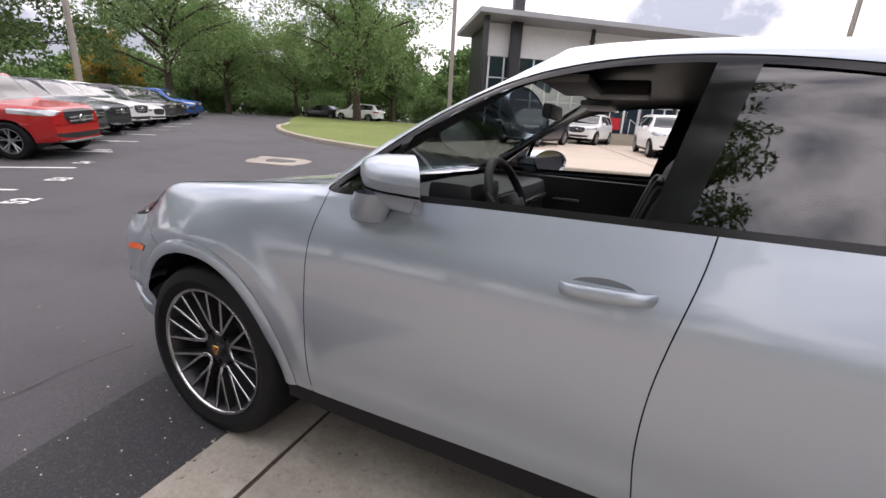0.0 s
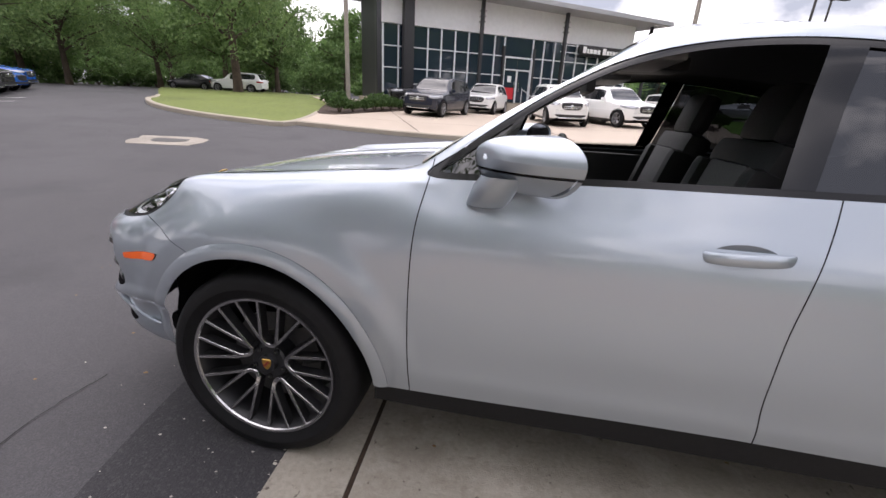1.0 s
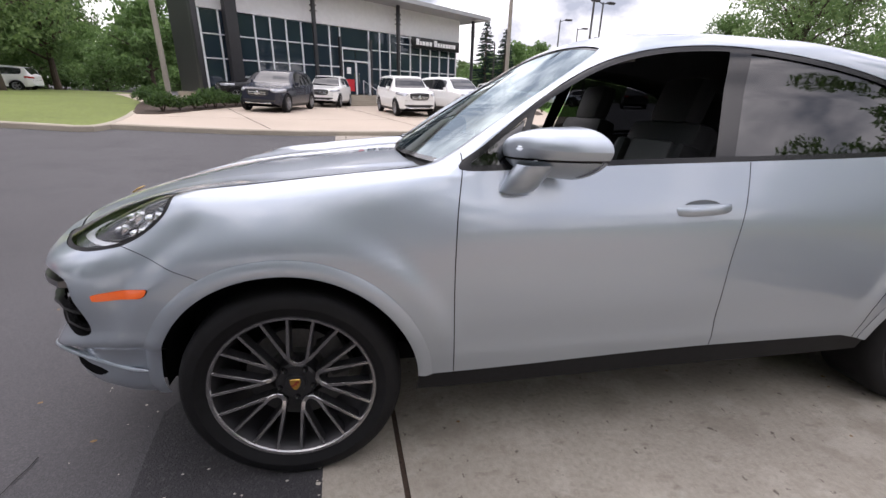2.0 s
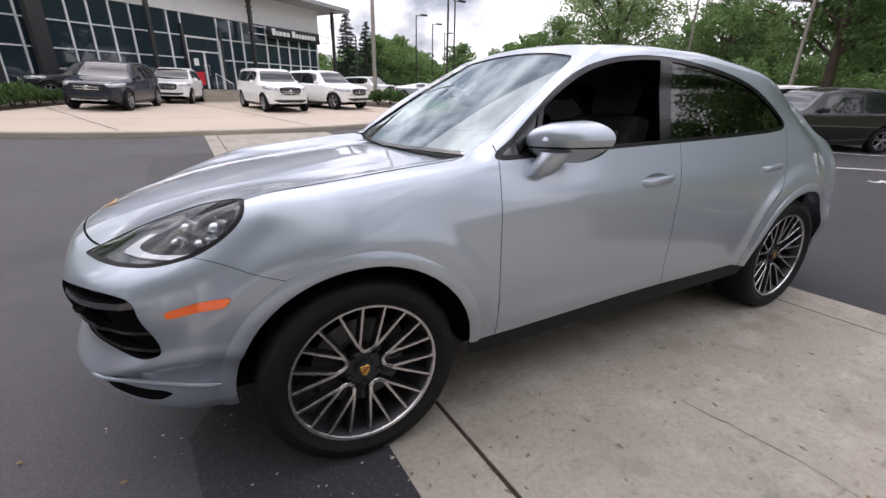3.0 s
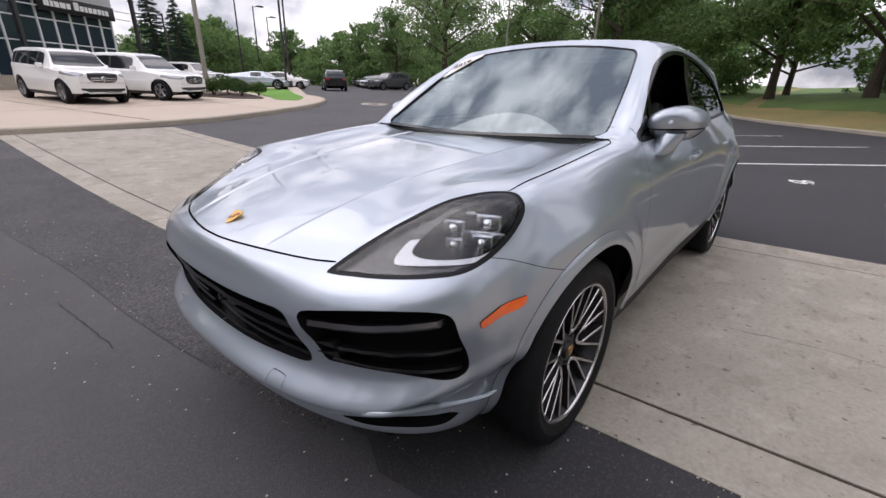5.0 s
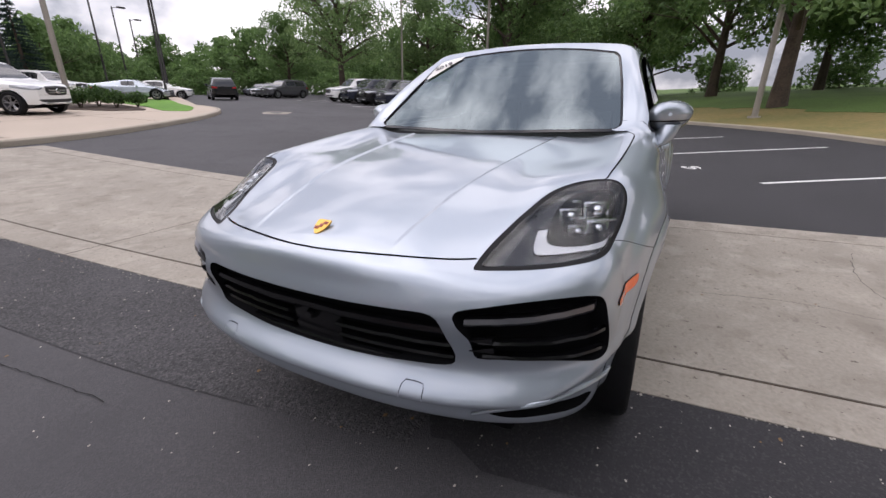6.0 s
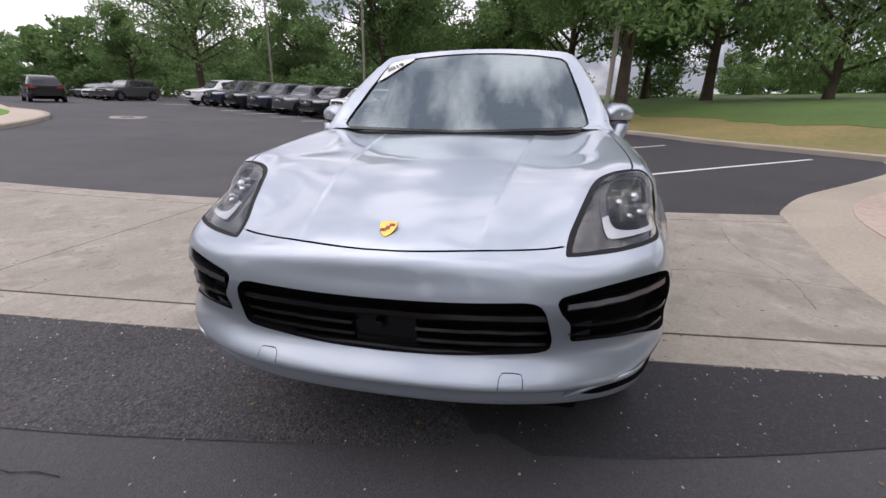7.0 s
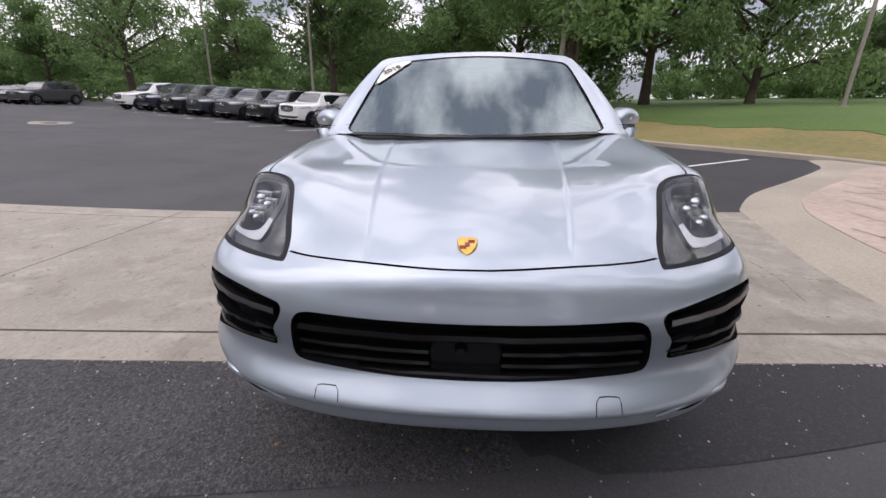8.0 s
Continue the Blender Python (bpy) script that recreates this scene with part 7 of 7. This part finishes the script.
# drain with a pale collar, and another far along the drive
for x, y, a in ((-7.15, 8.3, 22), (13.0, 17.6, 35)):
    c, s_ = math.cos(radians(a)), math.sin(radians(a))
    q = [(x + c * u - s_ * v, y + s_ * u + c * v) for u, v in ((-0.75, -0.6), (0.75, -0.6), (0.75, 0.6), (-0.75, 0.6))]
    tagged(sheet("drain_collar", q, CONCRETE, 0.006, 0.5, 0.03), "pale concrete collar round a drain", "drain", kind="structure")
    q = [(x + c * u - s_ * v, y + s_ * u + c * v) for u, v in ((-0.38, -0.25), (0.38, -0.25), (0.38, 0.25), (-0.38, 0.25))]
    tagged(sheet("drain_grate", q, DARKPOLE, 0.012, 0.3, 0.02), "dark iron drain grate", "drain", kind="structure")
# darker, rougher strip of old asphalt along the crossing
OLD = mat("old_asphalt", (0.052, 0.050, 0.053), 0.9, vary=0.4, grain=140, blotch=1.5, bump=1.0, bump_scale=110)
blend(OLD, 110, 0.55, 1.0, (0.15, 0.145, 0.14), 0.55, cells=True)
blend(OLD, 75, 0.7, 1.0, (0.018, 0.018, 0.02), 0.8, cells=True)
edge = rounded([(0.1, -1.3), (-0.38, 0.2), (-0.62, 1.2), (-0.75, 2.2), (-0.92, 3.4), (-1.05, 4.8), (-1.3, 6.4), (-1.55, 8.5), (-1.6, 10.5)], 4, False)
cut_y = 1.75
near = edge[edge[:, 1] < cut_y]
beyond = edge[edge[:, 1] >= cut_y]
ragged = [(-0.70 + 0.82 * k / 9 + 0.0, cut_y + 0.30 * k / 9 + (0.06 if k % 2 else -0.03)) for k in range(10)]
poly = np.vstack([beyond, [(0.18 + 10.5 * SKEW, 10.5), (0.18 + SKEW * 2.05, 2.05)], ragged[::-1]])
tagged(sheet("asphalt_strip", poly, OLD, 0.005, 0.25), "coarse weathered asphalt strip beside the crossing", "road", kind="structure")
# darker asphalt than the strip, for the near patch and the bays
DARKASPHALT = mat("dark_asphalt", (0.026, 0.025, 0.028), 0.8, vary=0.3, grain=120, blotch=0.7, bump=0.6, bump_scale=140)
blend(DARKASPHALT, 130, 0.7, 1.0, (0.085, 0.08, 0.08), 0.4, cells=True)
poly = np.vstack([near, ragged, [(0.18 + SKEW * 2.05, 2.05), (0.18 - 1.3 * SKEW, -1.3)]])
tagged(sheet("asphalt_patch", poly, DARKASPHALT, 0.005, 0.25), "near-black asphalt patch beside the crossing", "road", kind="structure")
bays = [(3.52, -1.4), (3.40, 2.4), (9.0, 5.6), (18.0, 9.2), (36, 20), (44, 14), (36, 8), (26.5, 2.6), (17.8, -2.4), (13.3, -4.3), (9.6, -6.6), (8.6, -6.3), (6.4, -4.1), (4.6, -2.1)]
tagged(sheet("asphalt_bays", bays, DARKASPHALT, 0.005, 0.5), "newer dark asphalt of the parking bays", "road", kind="structure")

# cracks in the asphalt, loose grit and leaf bits beside the crossing
CRACK = mat("asphalt_crack", (0.010, 0.010, 0.010), 0.95, vary=0.3)
GRIT = mat("pale_grit", (0.42, 0.39, 0.34), 0.8, vary=0.3, piece=0.3)
LITTER = mat("dry_leaf", (0.20, 0.12, 0.05), 0.8, vary=0.3, piece=0.3)
rngg = np.random.default_rng(5)


def crack(points, wide, material, lift, jag=0.004, step=0.05):
    """A thin ragged line laid on the ground."""
    p = rounded(points, max(4, int(12)), False)
    d = np.linalg.norm(np.diff(p, axis=0), axis=1)
    u = np.concatenate([[0], np.cumsum(d)])
    t = np.arange(0, u[-1], step)
    x, y = np.interp(t, u, p[:, 0]), np.interp(t, u, p[:, 1])
    j = rngg.normal(size=(len(t), 2)) * jag
    x, y = x + j[:, 0], y + j[:, 1]
    w = wide * rngg.uniform(0.3, 1.0, len(t)) / 2
    z = ground_z(x, y) + lift
    g = np.gradient(np.stack([x, y], 1), axis=0)
    g /= np.linalg.norm(g, axis=1, keepdims=True)
    v = np.vstack([np.stack([x - g[:, 1] * w, y + g[:, 0] * w, z], 1), np.stack([x + g[:, 1] * w, y - g[:, 0] * w, z], 1)])
    n = len(t)
    f = [(i, i + 1, n + i + 1, n + i) for i in range(n - 1)]
    return mesh_from("crack", v, f, material)


for pts, w in (([(-1.02, 0.45), (-1.0, 0.75), (-1.04, 1.0), (-1.03, 1.3)], 0.007), ([(-1.10, 3.2), (-1.14, 3.6), (-1.2, 4.1)], 0.007)):
    tagged(new("asphalt_crack", crack(pts, w, CRACK, 0.0065)), "thin ragged crack in the asphalt", "crack", "asphalt cracks", "structure")
for pts, w in (([(0.9, -0.3), (1.5, -0.42), (2.2, -0.35), (2.9, -0.5)], 0.006), ([(1.2, -1.0), (1.5, 0.0), (1.42, 0.7)], 0.005)):
    tagged(new("concrete_crack", crack(pts, w, CRACK, 0.0115, 0.006)), "hairline crack in the concrete slab", "crack", "slab cracks", "structure")


def scatter(name, n, region, size, material, label, category, flat, lift=0.007):
    v, f = [], []
    for k in range(n):
        a, b = rngg.uniform(size=2)
        x, y = region(a, b)
        r = size * rngg.uniform(0.4, 1.3)
        t0 = rngg.uniform(0, 6.28)
        c = np.array([x, y, settle(x, y, lift)])
        ring = [c + np.array([r * q * math.cos(t0 + t), r * q * math.sin(t0 + t) * 0.75, 0]) for t, q in zip(np.linspace(0, 6.28, 6)[:-1], rngg.uniform(0.7, 1.2, 5))]
        i = len(v)
        v += ring + [c + np.array([0, 0, r * flat])]
        f += [(i + m, i + (m + 1) % 5, i + 5) for m in range(5)]
    return tagged(new(name, mesh_from(name, np.array(v), f, material)), label, category, kind="stuff")


edge_x = lambda y: 0.14 + SKEW * y
scatter("grit", 420, lambda a, b: (edge_x(-1.2 + 8 * b) - 1.3 * a ** 1.8, -1.2 + 8 * b), 0.0055, GRIT, "loose pale stone grit on the asphalt", "grit", 0.7)
scatter("grit", 160, lambda a, b: (edge_x(-1.4 + 10 * b) + 0.02 * (a - 0.6), -1.4 + 10 * b), 0.010, GRIT, "crumbled stone along the crossing edge", "grit", 0.6)
scatter("leaf_litter", 60, lambda a, b: (-2.4 + 2.6 * a, -1.0 + 8 * b), 0.012, LITTER, "small dry leaf scraps on the asphalt", "leaves", 0.2)
scatter("leaf_litter", 70, lambda a, b: (0.6 + 2.5 * a, -0.7 + 6 * b), 0.010, LITTER, "dark leaf scraps on the concrete", "leaves", 0.2, 0.012)
# saw-cut joints in the forecourt
for (x0, y0), (x1, y1) in (((-6.3, 15.4), (9.9, 19.8)), ((-2.6, 13.4), (-6.9, 22.5)), ((2.3, 14.1), (-1.3, 25.0)), ((6.6, 15.9), (3.4, 28.0))):
    tagged(new("joint_apron", crack([(x0, y0), ((x0 + x1) / 2, (y0 + y1) / 2), (x1, y1)], 0.05, CRACK, 0.137, 0.002, 0.3)), "dark saw-cut joint in the forecourt concrete", "joint", "forecourt joints", "structure")
# joints of the stamped paving on the island
PJ = mat("paving_joint", (0.22, 0.16, 0.12), 0.9, vary=0.3)
for k in range(7):
    y = -1.95 - 0.55 * k
    xa, xb = max(-2.0, -1.6), 2.6 + 0.85 * (k if k < 5 else 5) * 0.9
    tagged(new("joint_island", crack([(xa, y), ((xa + xb) / 2, y - 0.04), (xb, y + 0.02)], 0.03, PJ, 0.0885, 0.004, 0.15)), "stamped joint in the island paving", "joint", "island joints", "structure")
    for j in range(8):
        x = -1.5 + 0.95 * j + (0.45 if k % 2 else 0)
        if x < xb - 0.2:
            tagged(new("joint_island", crack([(x, y), (x + 0.01, y - 0.28), (x, y - 0.55)], 0.03, PJ, 0.0885, 0.004, 0.1)), "stamped joint in the island paving", "joint", "island joints", "structure")
